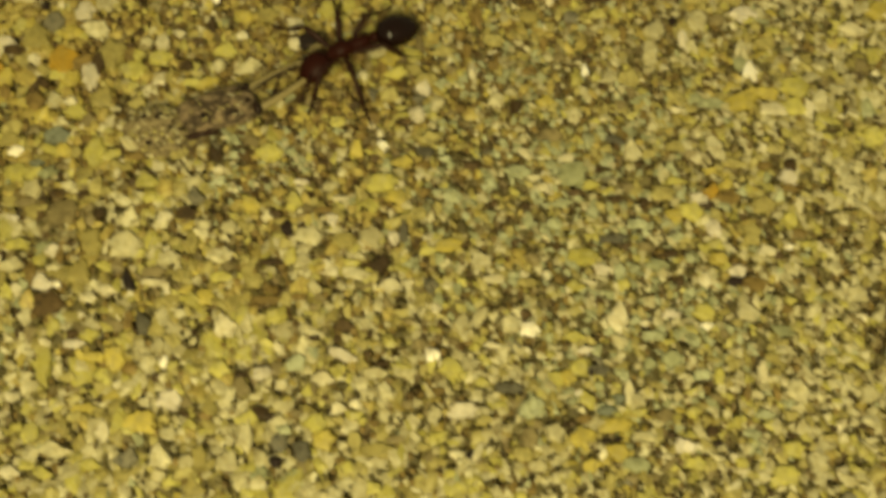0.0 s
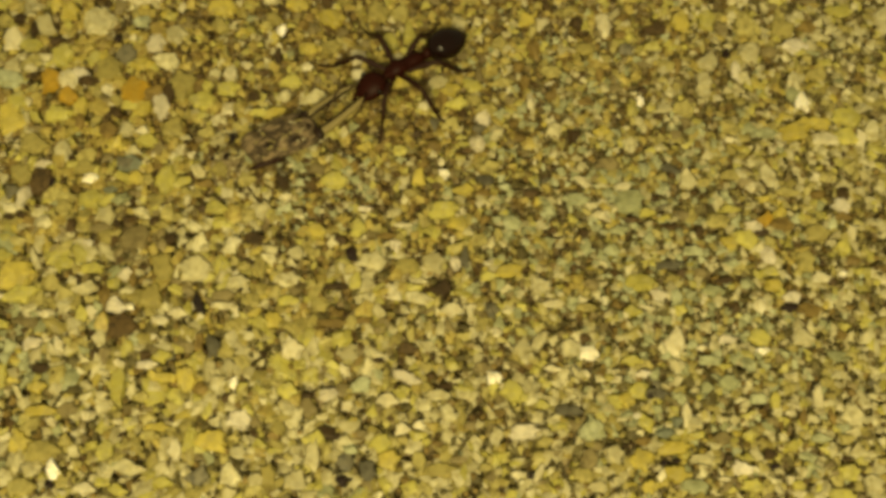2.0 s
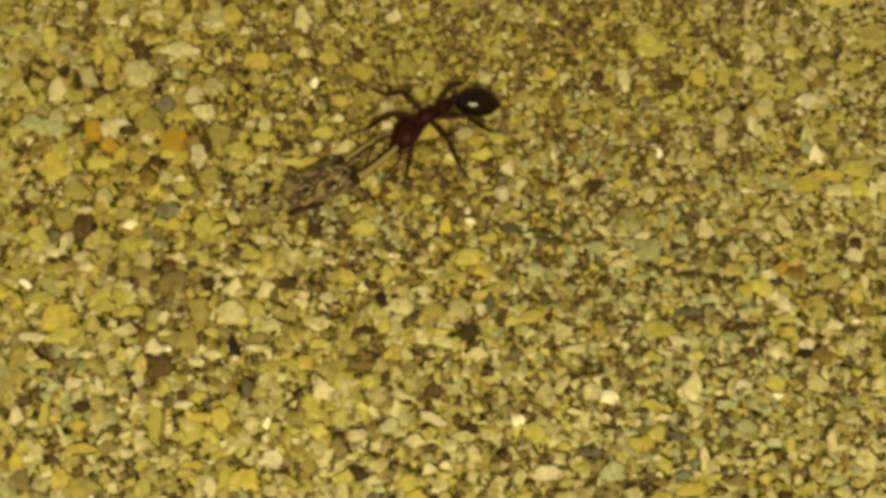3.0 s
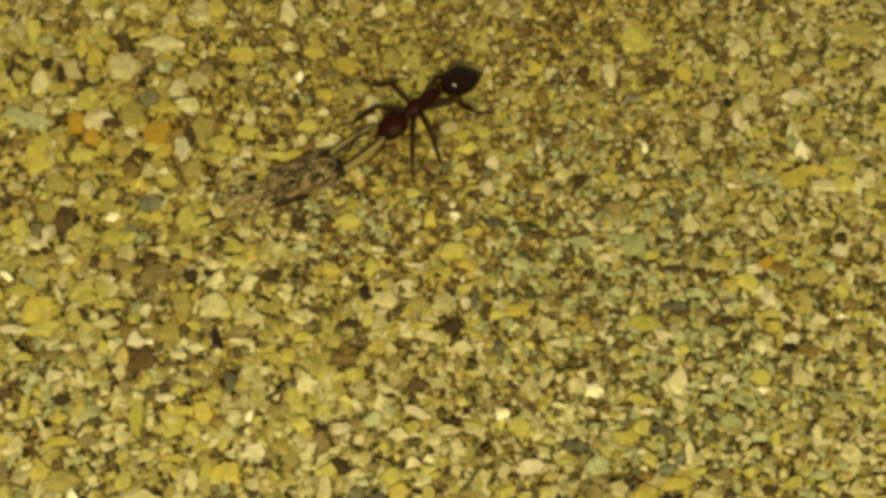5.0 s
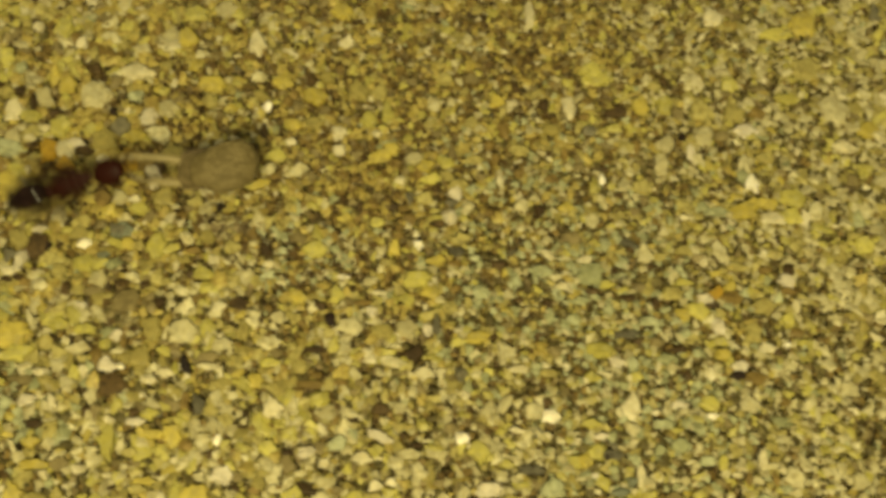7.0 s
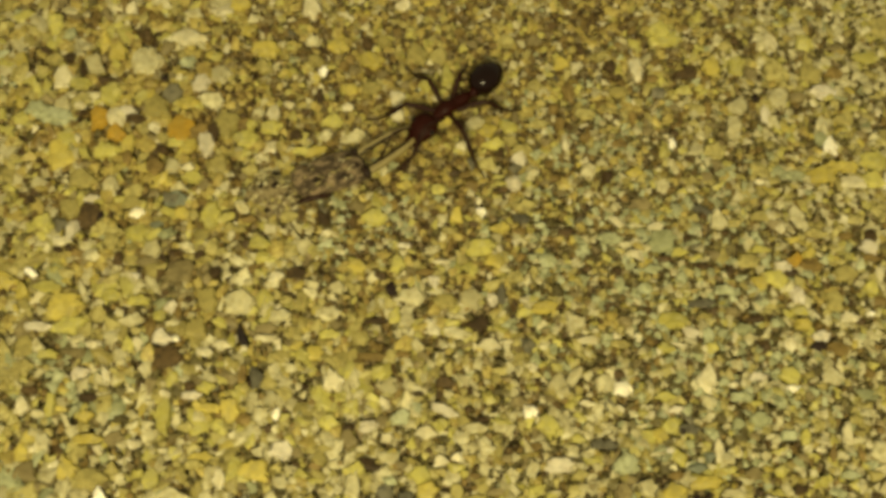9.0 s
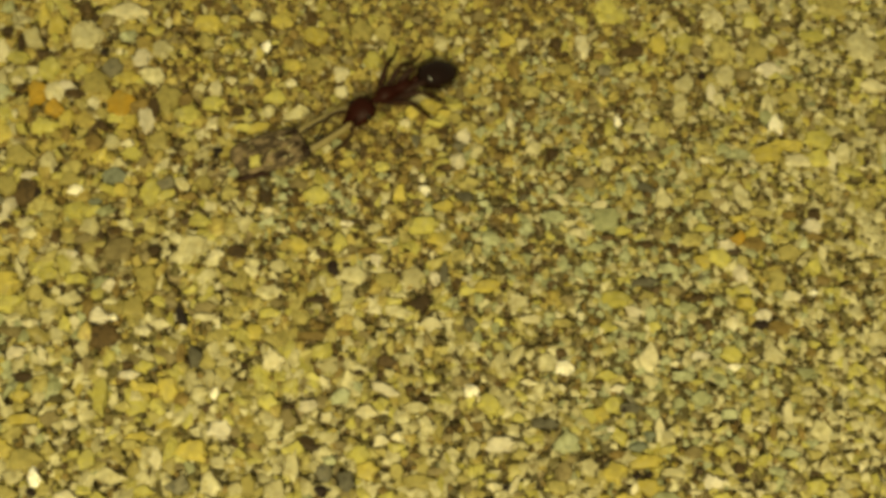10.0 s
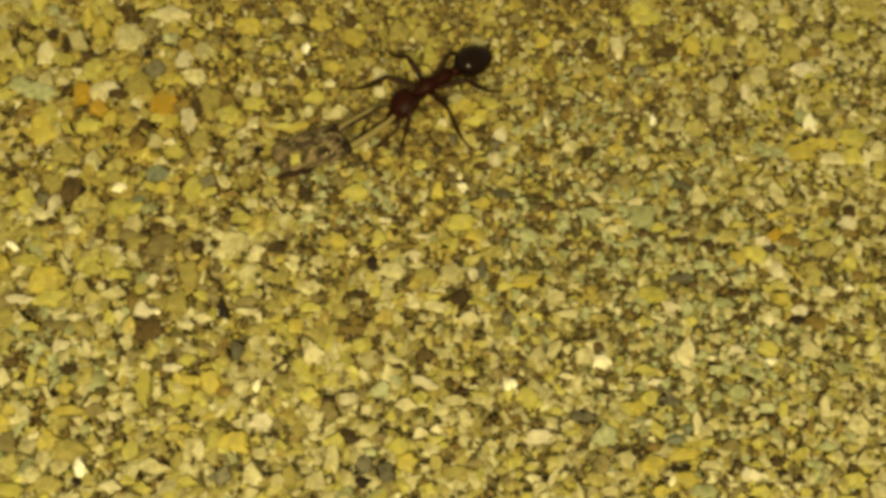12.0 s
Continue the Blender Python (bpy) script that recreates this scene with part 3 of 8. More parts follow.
grain("umber", -4.53, -7.62, 0.94, 1.28, 0)
grain("pale", 0.89, -7.21, 1.04, 0.46, 0)
grain("pale", 1.42, -7.95, 0.59, 1.02, 15)
grain("yellow", -1.44, -9.29, 0.87, 0.80, 0)
grain("cream", -0.59, -8.71, 0.78, 0.65, 0)
grain("pink", 4.53, -8.96, 1.12, 0.70, 0)
grain("pale", 3.43, -9.09, 0.63, 0.95, 0)
grain("slate", -2.02, -10.45, 0.77, 1.08, 0)
grain("grey", -2.95, -10.08, 0.87, 0.89, 0)
grain("ochre", -1.14, -10.08, 0.87, 0.89, 0)
grain("tan", 0.14, -10.08, 0.48, 0.89, 0)
grain("pale", -4.33, -9.83, 0.63, 1.24, 0)
grain("pale", -5.01, -10.82, 1.01, 0.88, 0)
grain("yellow", -4.24, -8.96, 1.02, 0.75, 0)
grain("tan", -5.84, -8.59, 0.68, 0.76, 0)
grain("dark", -0.35, -5.09, 1.10, 0.59, 0)
grain("pale", 4.62, -5.09, 0.60, 1.07, -30)
grain("pale", 5.43, -4.82, 0.55, 1.07, -30)
grain("yellow", -5.50, -6.85, 0.79, 0.88, 0)
grain("tan", 1.10, -10.45, 1.20, 0.64, 0)
grain("cream", 6.00, -6.14, 0.90, 0.34, 0)
grain("slate", 6.28, -7.95, 0.79, 0.43, 0)
grain("tan", -6.11, -10.57, 0.72, 1.17, 0)
grain("dark", 1.38, -6.80, 0.74, 0.26, 0)
grain("tan", 2.91, -10.45, 0.72, 0.39, 0)
grain("umber", 1.83, -10.08, 0.72, 0.34, 0)
grain("tan", 5.48, -9.34, 0.73, 0.60, 0)
grain("cream", 9.26, 11.81, 0.74, 1.44, 0)
grain("ochre", 13.10, 11.81, 1.02, 1.24, 0)
grain("yellow", 14.38, 11.81, 0.80, 1.24, 0)
grain("yellow", 10.95, 13.54, 1.38, 0.91, 0)
grain("dark", 11.78, 11.37, 1.19, 0.61, 15)
grain("yellow", 11.56, 10.36, 0.90, 0.50, 0)
grain("pale", 14.30, 9.63, 1.06, 1.20, 0)
grain("brown", 19.31, 11.47, 0.91, 0.82, 0)
grain("tan", 16.33, 11.47, 1.47, 1.51, 0)
grain("tan", 18.03, 11.47, 1.19, 1.44, 0)
grain("pale", 16.30, 9.96, 1.18, 1.27, 0)
grain("pink", 18.61, 10.43, 1.18, 1.01, 0)
grain("dark", -11.79, 8.01, 0.55, 1.26, -5, 0.07)
grain("ochre", 18.57, 5.98, 0.87, 0.63, 0)
grain("ochre", -19.16, 6.48, 1.42, 0.98, 20)
grain("cream", 19.41, 5.13, 1.30, 0.75, 0)
grain("ochre", -12.99, 7.14, 0.93, 0.71, 40)
grain("pale", 11.83, 6.86, 0.88, 0.64, 0)
grain("pale", 13.88, 8.15, 0.67, 1.37, 0)
grain("cream", 20.97, 5.07, 0.60, 1.13, 0)
grain("yellow", 21.00, 12.40, 1.31, 0.63, 0)
grain("tan", 19.35, 8.64, 1.17, 0.66, 0)
grain("umber", 17.28, 9.96, 0.84, 0.60, 0)
grain("tan", 8.32, 10.29, 0.84, 0.74, 0)
grain("tan", 12.79, 6.86, 0.99, 0.77, 0)
grain("brown", 8.15, 7.34, 0.83, 0.45, 0)
grain("ochre", 8.87, 5.76, 0.82, 0.63, 0)
grain("green", 16.46, 5.45, 1.09, 0.57, 0)
grain("pale", 12.65, 2.99, 0.96, 1.09, 0)
grain("slate", 11.83, 3.66, 0.97, 0.49, -25)
grain("cream", 9.61, 2.69, 0.85, 0.42, 0)
grain("pale", 16.36, 3.44, 0.64, 1.28, 15)
grain("dark", -15.70, 8.69, 0.87, 0.55, 0, 0.07)
grain("tan", 17.30, 2.39, 1.22, 0.60, 0)
grain("brown", -14.59, 6.05, 0.87, 0.71, 0, 0.07)
grain("pink", 15.50, 0.68, 0.89, 0.64, 0)
grain("brown", 16.83, 0.77, 1.05, 0.82, 0)
grain("yellow", 10.57, 1.35, 0.84, 0.53, 0)
grain("green", 9.82, 1.94, 1.27, 1.19, 0)
grain("green", 9.32, 0.48, 1.00, 0.49, 0)
grain("dark", 11.57, 0.68, 0.84, 0.35, 0)
grain("green", 8.86, -0.53, 0.83, 0.57, 0)
grain("slate", 11.40, -1.27, 1.19, 0.45, 0)
grain("yellow", 10.04, -2.08, 1.18, 0.95, 0)
grain("yellow", 15.04, 0.04, 1.10, 0.87, 0)
grain("yellow", 15.88, -1.61, 0.93, 0.45, 0)
grain("dark", 13.91, -1.94, 0.98, 0.42, 0)
grain("pink", 19.58, 1.65, 0.85, 0.72, 0)
grain("brown", 19.63, 1.06, 1.11, 0.38, 0)
grain("cream", 18.16, -1.94, 0.93, 0.56, 0)
grain("pink", 16.76, -2.83, 0.92, 0.56, 0)
grain("black", 16.60, -3.27, 0.76, 0.61, 0)
grain("brown", 17.45, -3.38, 1.07, 0.72, 0)
grain("yellow", 9.68, -3.47, 0.92, 0.60, 0)
grain("tan", 18.21, 0.33, 1.10, 0.76, 0)
grain("green", 12.63, -0.53, 0.94, 0.57, 0)
grain("green", 7.45, 2.09, 1.11, 0.60, 0)
grain("yellow", 14.41, 1.50, 1.06, 0.41, 0)
grain("tan", 13.82, 0.91, 0.95, 0.70, 0)
grain("green", 13.21, -2.50, 1.02, 0.61, 0)
grain("ochre", 14.24, -0.10, 0.78, 0.58, 0)
grain("yellow", 19.41, -0.39, 0.78, 0.69, 0)
grain("tan", 17.63, -1.10, 0.78, 1.14, 0)
grain("tan", 7.53, -3.33, 0.76, 0.49, 0)
grain("umber", 9.02, 3.90, 1.07, 0.67, 0)
grain("tan", 14.60, 3.29, 0.96, 0.55, 0)
grain("cream", 11.41, -4.68, 0.96, 1.62, 0)
grain("yellow", 15.08, -4.74, 0.96, 0.86, 0)
grain("pale", 17.00, -4.82, 1.16, 0.86, 0)
grain("pink", 13.61, -4.82, 0.81, 0.43, 0)
grain("yellow", 9.53, -7.13, 0.89, 0.78, 0)
grain("ochre", 9.01, -7.49, 0.64, 0.77, 0)
grain("slate", 10.34, -7.23, 0.89, 0.47, 0)
grain("yellow", 9.80, -8.46, 0.68, 1.22, 25)
grain("cream", 11.53, -8.20, 0.42, 1.07, 0)
grain("pale", 11.92, -8.51, 0.73, 0.61, 0)
grain("umber", 13.02, -9.21, 0.78, 0.60, 0)
grain("dark", 14.87, -9.95, 0.72, 0.60, 0)
grain("ochre", 10.79, -9.66, 1.26, 0.60, 0)
grain("ochre", 9.50, -10.08, 1.16, 1.04, 0)
grain("ochre", 10.85, -10.71, 1.01, 0.73, 0)
grain("green", 7.45, -8.84, 1.41, 0.91, 25)
grain("pale", 8.35, -9.96, 0.72, 0.89, 0)
grain("tan", 6.98, -10.81, 0.77, 0.78, 0)
grain("pale", 12.08, -10.13, 1.01, 0.40, 0)
grain("cream", 17.27, -7.44, 0.52, 1.09, 0)
grain("brown", 16.56, -8.20, 0.37, 0.92, 0)
grain("pale", 18.62, -8.33, 1.03, 1.07, 0)
grain("green", 17.13, -9.33, 1.02, 0.40, 0)
grain("pink", 13.60, -10.57, 1.01, 0.64, 0)
grain("yellow", 15.41, -7.57, 0.52, 0.77, 0)
grain("yellow", 9.39, -5.75, 0.80, 0.53, 0)
grain("pale", 6.80, -5.09, 0.80, 0.85, 0)
grain("slate", 6.89, -8.00, 0.83, 0.56, 0)
grain("umber", 7.26, -10.08, 0.72, 0.99, 0)
grain("green", 12.88, -5.75, 1.00, 0.53, 0)
grain("green", 13.52, -6.79, 0.89, 0.68, 0)
grain("green", 12.51, -7.05, 0.74, 0.62, 0)
grain("green", 14.67, -7.57, 0.74, 0.46, 0)
grain("pink", 9.84, -6.40, 0.75, 0.37, 0)
grain("yellow", 8.52, -7.57, 0.74, 0.62, 0)
grain("pale", 7.55, -11.30, 0.86, 0.48, 0)
grain("yellow", 18.13, -10.81, 0.86, 0.74, 0)
grain("green", 11.61, -11.30, 0.96, 0.73, 0)
grain("yellow", 13.99, -11.30, 0.86, 0.49, 0)

# Round the ant.
grain("dark", -6.72, 10.12, 0.45, 1.00, 0)
grain("pale", -4.82, 7.82, 1.38, 0.78, 20)
grain("yellow", -1.25, 10.79, 0.85, 1.08, 0)
grain("yellow", -0.26, 11.13, 0.74, 1.42, 0)
grain("tan", -1.84, 12.67, 1.20, 1.45, 0)
grain("tan", -0.69, 12.50, 0.97, 1.03, 0)
grain("ochre", -5.87, 13.36, 0.92, 1.12, 0)
grain("ochre", -4.12, 12.50, 1.14, 1.04, 0)
grain("tan", -3.43, 13.54, 0.92, 0.91, 0)
grain("ochre", -6.84, 6.86, 1.15, 0.45, 15)
grain("tan", -14.71, 9.48, 1.37, 1.53, 10)
grain("pale", 1.13, 8.47, 0.83, 0.65, 0)
grain("ochre", 5.43, 11.98, 0.91, 0.89, 0)
grain("tan", 4.18, 8.31, 0.89, 0.46, 0)
grain("dark", 6.52, 12.84, 0.43, 1.04, 30)
grain("ochre", -5.19, 10.62, 0.90, 0.67, 0)
grain("yellow", -5.96, 8.64, 1.17, 0.65, 0)
grain("tan", -4.07, 10.62, 0.90, 0.81, 0)
grain("tan", 6.57, 8.97, 0.84, 0.72, 0)
grain("tan", 3.45, 6.86, 0.99, 0.57, 0)
grain("tan", 1.66, 6.07, 0.93, 0.69, 0)
grain("ochre", -2.28, 4.98, 0.81, 0.56, 0)
grain("tan", 2.75, 13.37, 0.86, 0.84, 0)
grain("umber", 4.19, 13.37, 0.98, 0.63, 0)
grain("pale", -7.17, 13.54, 0.86, 0.70, 0)

# Beyond the middle ground.
grain("pale", 21.55, 5.52, 0.83, 1.13, 0)
grain("pale", 17.75, 14.07, 0.59, 0.44, 0)
grain("pale", 19.07, -11.15, 0.73, 0.75, 0)
grain("pale", 25.30, 12.77, 1.05, 0.72, 0)
grain("yellow", 23.71, 3.64, 1.09, 0.95, 0)
grain("pale", 21.86, -3.98, 1.03, 0.84, 0)
grain("ochre", 25.19, 10.51, 1.15, 1.05, 0)
grain("pale", 21.59, -8.51, 0.99, 0.94, 0)
grain("yellow", 17.63, -11.88, 1.06, 0.83, 0)
grain("grey", 20.11, -12.84, 0.81, 0.63, 0)
grain("yellow", -20.52, 14.51, 0.87, 1.25, 0)
grain("yellow", 10.65, 14.17, 1.27, 1.06, 0)
grain("tan", 22.36, 14.36, 1.62, 1.43, 0)
grain("cream", -19.09, 16.42, 0.54, 0.76, 0)
grain("yellow", -17.74, 16.52, 0.97, 1.36, 0)
grain("cream", -16.70, 15.45, 0.66, 0.74, 0)
grain("cream", -2.50, 15.93, 0.86, 1.05, 0)
grain("ochre", -2.86, 17.82, 1.24, 1.15, 0)
grain("cream", -7.36, 15.67, 1.09, 1.49, 0)
grain("cream", 17.59, 17.77, 1.20, 1.33, 0)
grain("ochre", 22.60, 17.47, 1.77, 1.80, 0)
grain("yellow", 20.92, 16.67, 1.57, 1.00, 0)
grain("pale", 23.49, 11.90, 1.53, 1.82, 0)
grain("cream", 23.86, 9.38, 1.68, 0.84, 0)
grain("cream", 7.40, 17.80, 0.56, 1.78, 0)
grain("yellow", -10.71, 17.69, 1.41, 1.15, 0)
grain("pale", -9.19, 17.91, 1.11, 1.15, 0)
grain("ochre", -11.18, 15.98, 1.21, 1.50, 0)

# Small bright and dark chips, too small to pick up singly.
chip("dark", -4.43, 13.36, 0.52, 0.84, 0)
chip("white", -6.57, 11.71, 0.43, 0.72, 0)
chip("umber", -5.01, 11.71, 0.68, 0.68, 0)
chip("cream", -5.21, 9.46, 0.48, 0.43, 0)
chip("cream", -2.79, 10.02, 0.79, 0.63, 0)
chip("cream", -2.71, 8.96, 0.72, 0.59, 0)
chip("cream", -0.82, 9.89, 0.53, 0.50, 0)
chip("pale", 2.15, 11.81, 0.68, 0.75, 0)
chip("cream", 0.43, 7.12, 0.47, 0.35, 0)
chip("brown", 5.79, 10.29, 0.68, 0.80, 0)
chip("brown", 5.05, 9.29, 0.56, 0.66, 0)
chip("cream", 5.53, 7.18, 0.47, 0.80, 0)
chip("pink", 3.00, 4.98, 0.70, 0.74, 0)
chip("dark", 2.32, 4.67, 0.65, 0.40, 0)
chip("dark", 0.16, 5.60, 0.60, 0.34, 0)
chip("brown", 4.91, 5.29, 0.49, 0.34, 0)
chip("brown", 5.30, 8.47, 0.50, 0.78, 0)
chip("umber", 3.08, 8.80, 0.36, 0.92, 0)
grain("grey", -14.01, 10.21, 0.98, 1.15, 0)
chip("umber", -0.66, 6.23, 0.46, 0.44, 0)
chip("brown", 0.97, 4.98, 0.76, 0.37, 0)
chip("brown", 4.66, 6.07, 0.46, 0.44, 0)
chip("cream", 6.28, 11.81, 0.63, 0.41, 0)
chip("pale", -6.20, 7.82, 0.72, 0.52, 0)
chip("tan", 4.11, 10.63, 0.73, 0.74, 0)
chip("pale", 6.56, 5.76, 0.76, 0.69, 0)
chip("pale", 3.83, 5.60, 0.65, 0.63, 0)
chip("yellow", -0.65, 4.67, 0.70, 0.49, 0)
chip("brown", -5.53, 11.98, 0.51, 0.75, 0)
chip("umber", -3.52, 11.47, 0.57, 0.48, 0)
chip("umber", 1.03, 13.19, 0.75, 0.70, 0)
chip("brown", 6.51, 7.66, 0.66, 0.52, 0)
chip("umber", 4.57, 7.34, 0.66, 0.45, 0)
chip("tan", -6.97, 12.32, 0.74, 0.76, 0)
chip("umber", -2.38, 10.79, 0.56, 0.54, 0)
chip("cream", -21.37, 11.30, 0.40, 0.41, 0)
chip("dark", -19.46, 12.32, 0.74, 0.56, -40)
chip("dark", -18.72, 11.64, 0.40, 0.82, 0)
chip("dark", -20.74, 12.84, 0.57, 0.49, 0)
chip("black", -14.49, 11.06, 0.40, 0.54, 0)
chip("cream", -13.75, 11.06, 0.34, 0.41, 0)
chip("cream", -17.74, 9.95, 0.34, 0.34, 0)
chip("dark", -18.51, 8.96, 0.61, 0.46, 0)
chip("cream", -18.57, 9.42, 0.50, 0.40, 0)
chip("cream", -16.68, 8.80, 0.78, 0.86, 0)
grain("yellow", -18.71, 10.77, 0.93, 0.82, 0)
chip("cream", -18.41, 7.53, 0.36, 0.55, 0)
chip("cream", -14.75, 8.15, 0.47, 0.72, 0)
grain("yellow", 2.07, 7.30, 1.20, 0.66, 0)
chip("cream", -12.88, 5.91, 0.65, 0.44, 0)
grain("brown", 1.28, 7.48, 0.71, 0.71, 0, 0.07)
chip("pale", -9.66, 9.13, 0.67, 0.59, 0)
chip("brown", -10.34, 8.50, 0.67, 0.72, 0)
chip("dark", -10.48, 8.96, 0.50, 0.33, 0)
chip("black", -8.54, 5.50, 0.49, 0.44, 0)
chip("dark", -7.72, 7.82, 0.61, 0.52, 0)
chip("cream", -8.24, 9.62, 0.50, 0.40, 0)
chip("pale", -16.50, 4.97, 0.65, 0.87, 0)
chip("cream", -11.53, 13.02, 0.34, 0.49, 0)
chip("dark", -11.34, 13.54, 0.32, 0.91, 0)
chip("cream", -20.62, 8.14, 0.33, 0.46, 0)
chip("green", -13.50, 11.98, 0.74, 0.83, 0)
chip("dark", -17.50, 10.96, 0.73, 0.48, 0)
chip("dark", -14.12, 6.86, 0.55, 0.45, 0)
chip("brown", -15.87, 6.54, 0.38, 0.77, 0)
chip("dark", -15.68, 13.71, 0.69, 0.71, 0)
chip("green", -19.57, 13.78, 0.63, 0.64, 0)
chip("teal", -14.11, 2.81, 0.69, 0.42, 0)
chip("green", -13.53, 2.33, 0.69, 0.66, 0)
chip("white", -15.06, 3.50, 0.59, 0.43, 0)
chip("black", -16.83, 3.29, 0.37, 0.43, 0)
chip("grey", -18.64, 2.83, 0.59, 0.73, 0)
chip("pink", -18.12, 2.48, 0.59, 0.78, 0)
chip("cream", -18.53, 2.00, 0.64, 0.48, 0)
chip("dark", -20.31, 4.20, 0.43, 0.37, 0)
chip("pale", -16.97, 1.20, 0.74, 0.59, 0)
chip("dark", -15.64, 1.06, 0.63, 0.59, 0)
chip("cream", -10.46, 2.24, 0.35, 0.60, 0)
chip("tan", -12.36, 3.29, 0.59, 0.61, 0)
chip("pale", -12.53, 1.64, 0.74, 0.53, 0)
chip("pale", -10.10, 3.74, 0.64, 0.67, 0)
chip("white", -19.69, 0.33, 0.63, 0.38, -25)
chip("dark", -11.04, 0.27, 0.63, 0.81, 0)
chip("dark", -13.66, 0.27, 0.39, 0.52, 0)
chip("pink", -14.79, 0.13, 0.47, 0.41, 0)
chip("pink", -12.95, -1.39, 0.57, 0.57, 0)
chip("dark", -12.22, -1.10, 0.31, 0.28, 0)
chip("yellow", -6.77, -3.82, 0.71, 0.76, 0)
chip("yellow", -13.48, -1.95, 0.44, 0.73, 0)
chip("yellow", -10.68, -2.23, 0.62, 0.50, 0)
chip("white", -12.60, -3.06, 0.38, 0.36, 0)
chip("cream", -14.35, -3.22, 0.38, 0.61, 0)
chip("cream", -16.27, -3.33, 0.66, 0.55, 0)
chip("cream", -11.22, -3.66, 0.61, 0.44, 0)
chip("pale", -10.10, 0.91, 0.74, 0.47, 0)
chip("umber", -11.47, 0.04, 0.52, 0.75, 0)
chip("cream", -8.20, 0.04, 0.63, 0.46, 0)
chip("tan", -15.78, 0.04, 0.68, 0.41, 40)
chip("tan", -18.04, 0.33, 0.68, 0.41, 0)
chip("dark", -11.96, 1.20, 0.53, 0.35, 0)
chip("dark", -18.08, 1.64, 0.48, 0.36, 0)
chip("dark", -13.16, 1.35, 0.47, 0.41, 0)
chip("brown", -9.21, -6.85, 0.59, 0.52, 0)
chip("white", -7.79, -6.59, 0.37, 0.50, 0)
chip("dark", -11.76, -5.28, 0.55, 0.37, 0)
chip("cream", -12.85, -5.62, 0.43, 0.37, 0)
chip("pale", -9.62, -10.45, 0.36, 0.49, 0)
chip("white", -15.15, -10.28, 0.58, 0.69, 0)
chip("black", -15.19, -10.94, 0.43, 0.29, 0)
chip("cream", -13.97, -7.95, 0.49, 0.46, 0)
chip("cream", -18.32, -8.24, 0.49, 0.36, 0)
chip("cream", -15.48, -8.21, 0.44, 0.41, 0)
chip("cream", -12.63, -8.28, 0.49, 0.36, 0)
chip("pale", -18.34, -6.59, 0.65, 0.34, 0)
chip("dark", -10.35, -8.13, 0.34, 0.31, 0)
chip("dark", -8.13, -7.19, 0.30, 0.41, 0)
chip("dark", -6.80, -8.84, 0.37, 0.25, 0)
chip("dark", -13.90, -5.22, 0.50, 0.54, 0)
chip("olive", -14.87, -5.49, 0.60, 0.48, 0)
chip("pale", -13.45, -7.06, 0.59, 0.36, 0)
chip("umber", -13.98, -8.97, 0.39, 0.50, 0)
chip("dark", -18.95, -2.37, 0.36, 0.56, 0)
chip("umber", -4.54, 3.84, 0.64, 0.55, 0)
chip("dark", -4.73, 2.93, 0.32, 0.78, 0)
chip("white", 1.31, 3.44, 0.46, 0.45, 0)
chip("cream", 1.23, 4.05, 0.30, 0.34, 0)
chip("pale", -0.90, 1.44, 0.63, 0.53, 0)
chip("pink", -2.36, 1.65, 0.58, 0.35, 0)
chip("cream", -0.50, 0.82, 0.74, 0.32, 0)
chip("pink", -0.89, -0.16, 0.57, 0.57, 0)
chip("black", -2.87, -0.48, 0.49, 0.60, 0)
chip("dark", -3.38, 0.19, 0.58, 0.46, -35)
chip("dark", 2.81, -1.30, 0.52, 0.62, 0)
chip("pink", 1.76, -1.05, 0.52, 0.57, 0)
chip("dark", 4.85, -1.52, 0.62, 0.34, 15)
chip("dark", 5.34, 2.39, 0.74, 0.51, 0)
chip("olive", 4.83, -0.67, 0.62, 0.68, 0)
chip("cream", 2.44, -3.19, 0.61, 0.38, 0)
chip("dark", -0.24, 2.75, 0.37, 0.30, 0)
chip("dark", -0.86, 3.44, 0.40, 0.36, 0)
chip("dark", 6.23, 0.48, 0.39, 0.32, 0)
chip("brown", -4.26, -0.68, 0.42, 0.31, 0)
chip("grey", 3.33, -3.33, 0.66, 0.60, 0)
chip("cream", -5.96, 2.39, 0.64, 0.39, 0)
chip("brown", -4.95, -3.06, 0.36, 0.44, 0)
chip("brown", -5.79, -1.39, 0.36, 0.45, 0)
chip("green", 4.36, 0.91, 0.68, 0.58, 0)
chip("brown", -0.11, 1.79, 0.26, 0.59, 0)
chip("green", 4.15, 2.69, 0.64, 0.42, 0)
chip("white", 3.32, -6.48, 0.70, 0.57, 0)
chip("cream", -3.10, -5.96, 0.40, 0.74, 20)
chip("dark", -4.67, -7.13, 0.44, 0.28, 0)
chip("pink", -3.66, -7.11, 0.69, 0.67, 0)
chip("cream", -2.93, -7.62, 0.49, 0.51, 0)
chip("cream", 0.14, -8.54, 0.49, 0.40, 0)
chip("yellow", 0.14, -8.99, 0.68, 0.40, 0)
chip("black", -3.05, -10.89, 0.62, 0.53, 0)
chip("green", -2.76, -9.59, 0.63, 0.50, 0)
chip("black", 4.82, -10.81, 0.41, 0.34, 0)
chip("cream", 4.27, -10.76, 0.53, 0.32, 0)
chip("cream", 3.56, -4.42, 0.48, 0.46, 0)
chip("yellow", -3.26, -4.55, 0.71, 0.75, 0)
chip("yellow", 1.64, -5.88, 0.70, 0.53, 0)
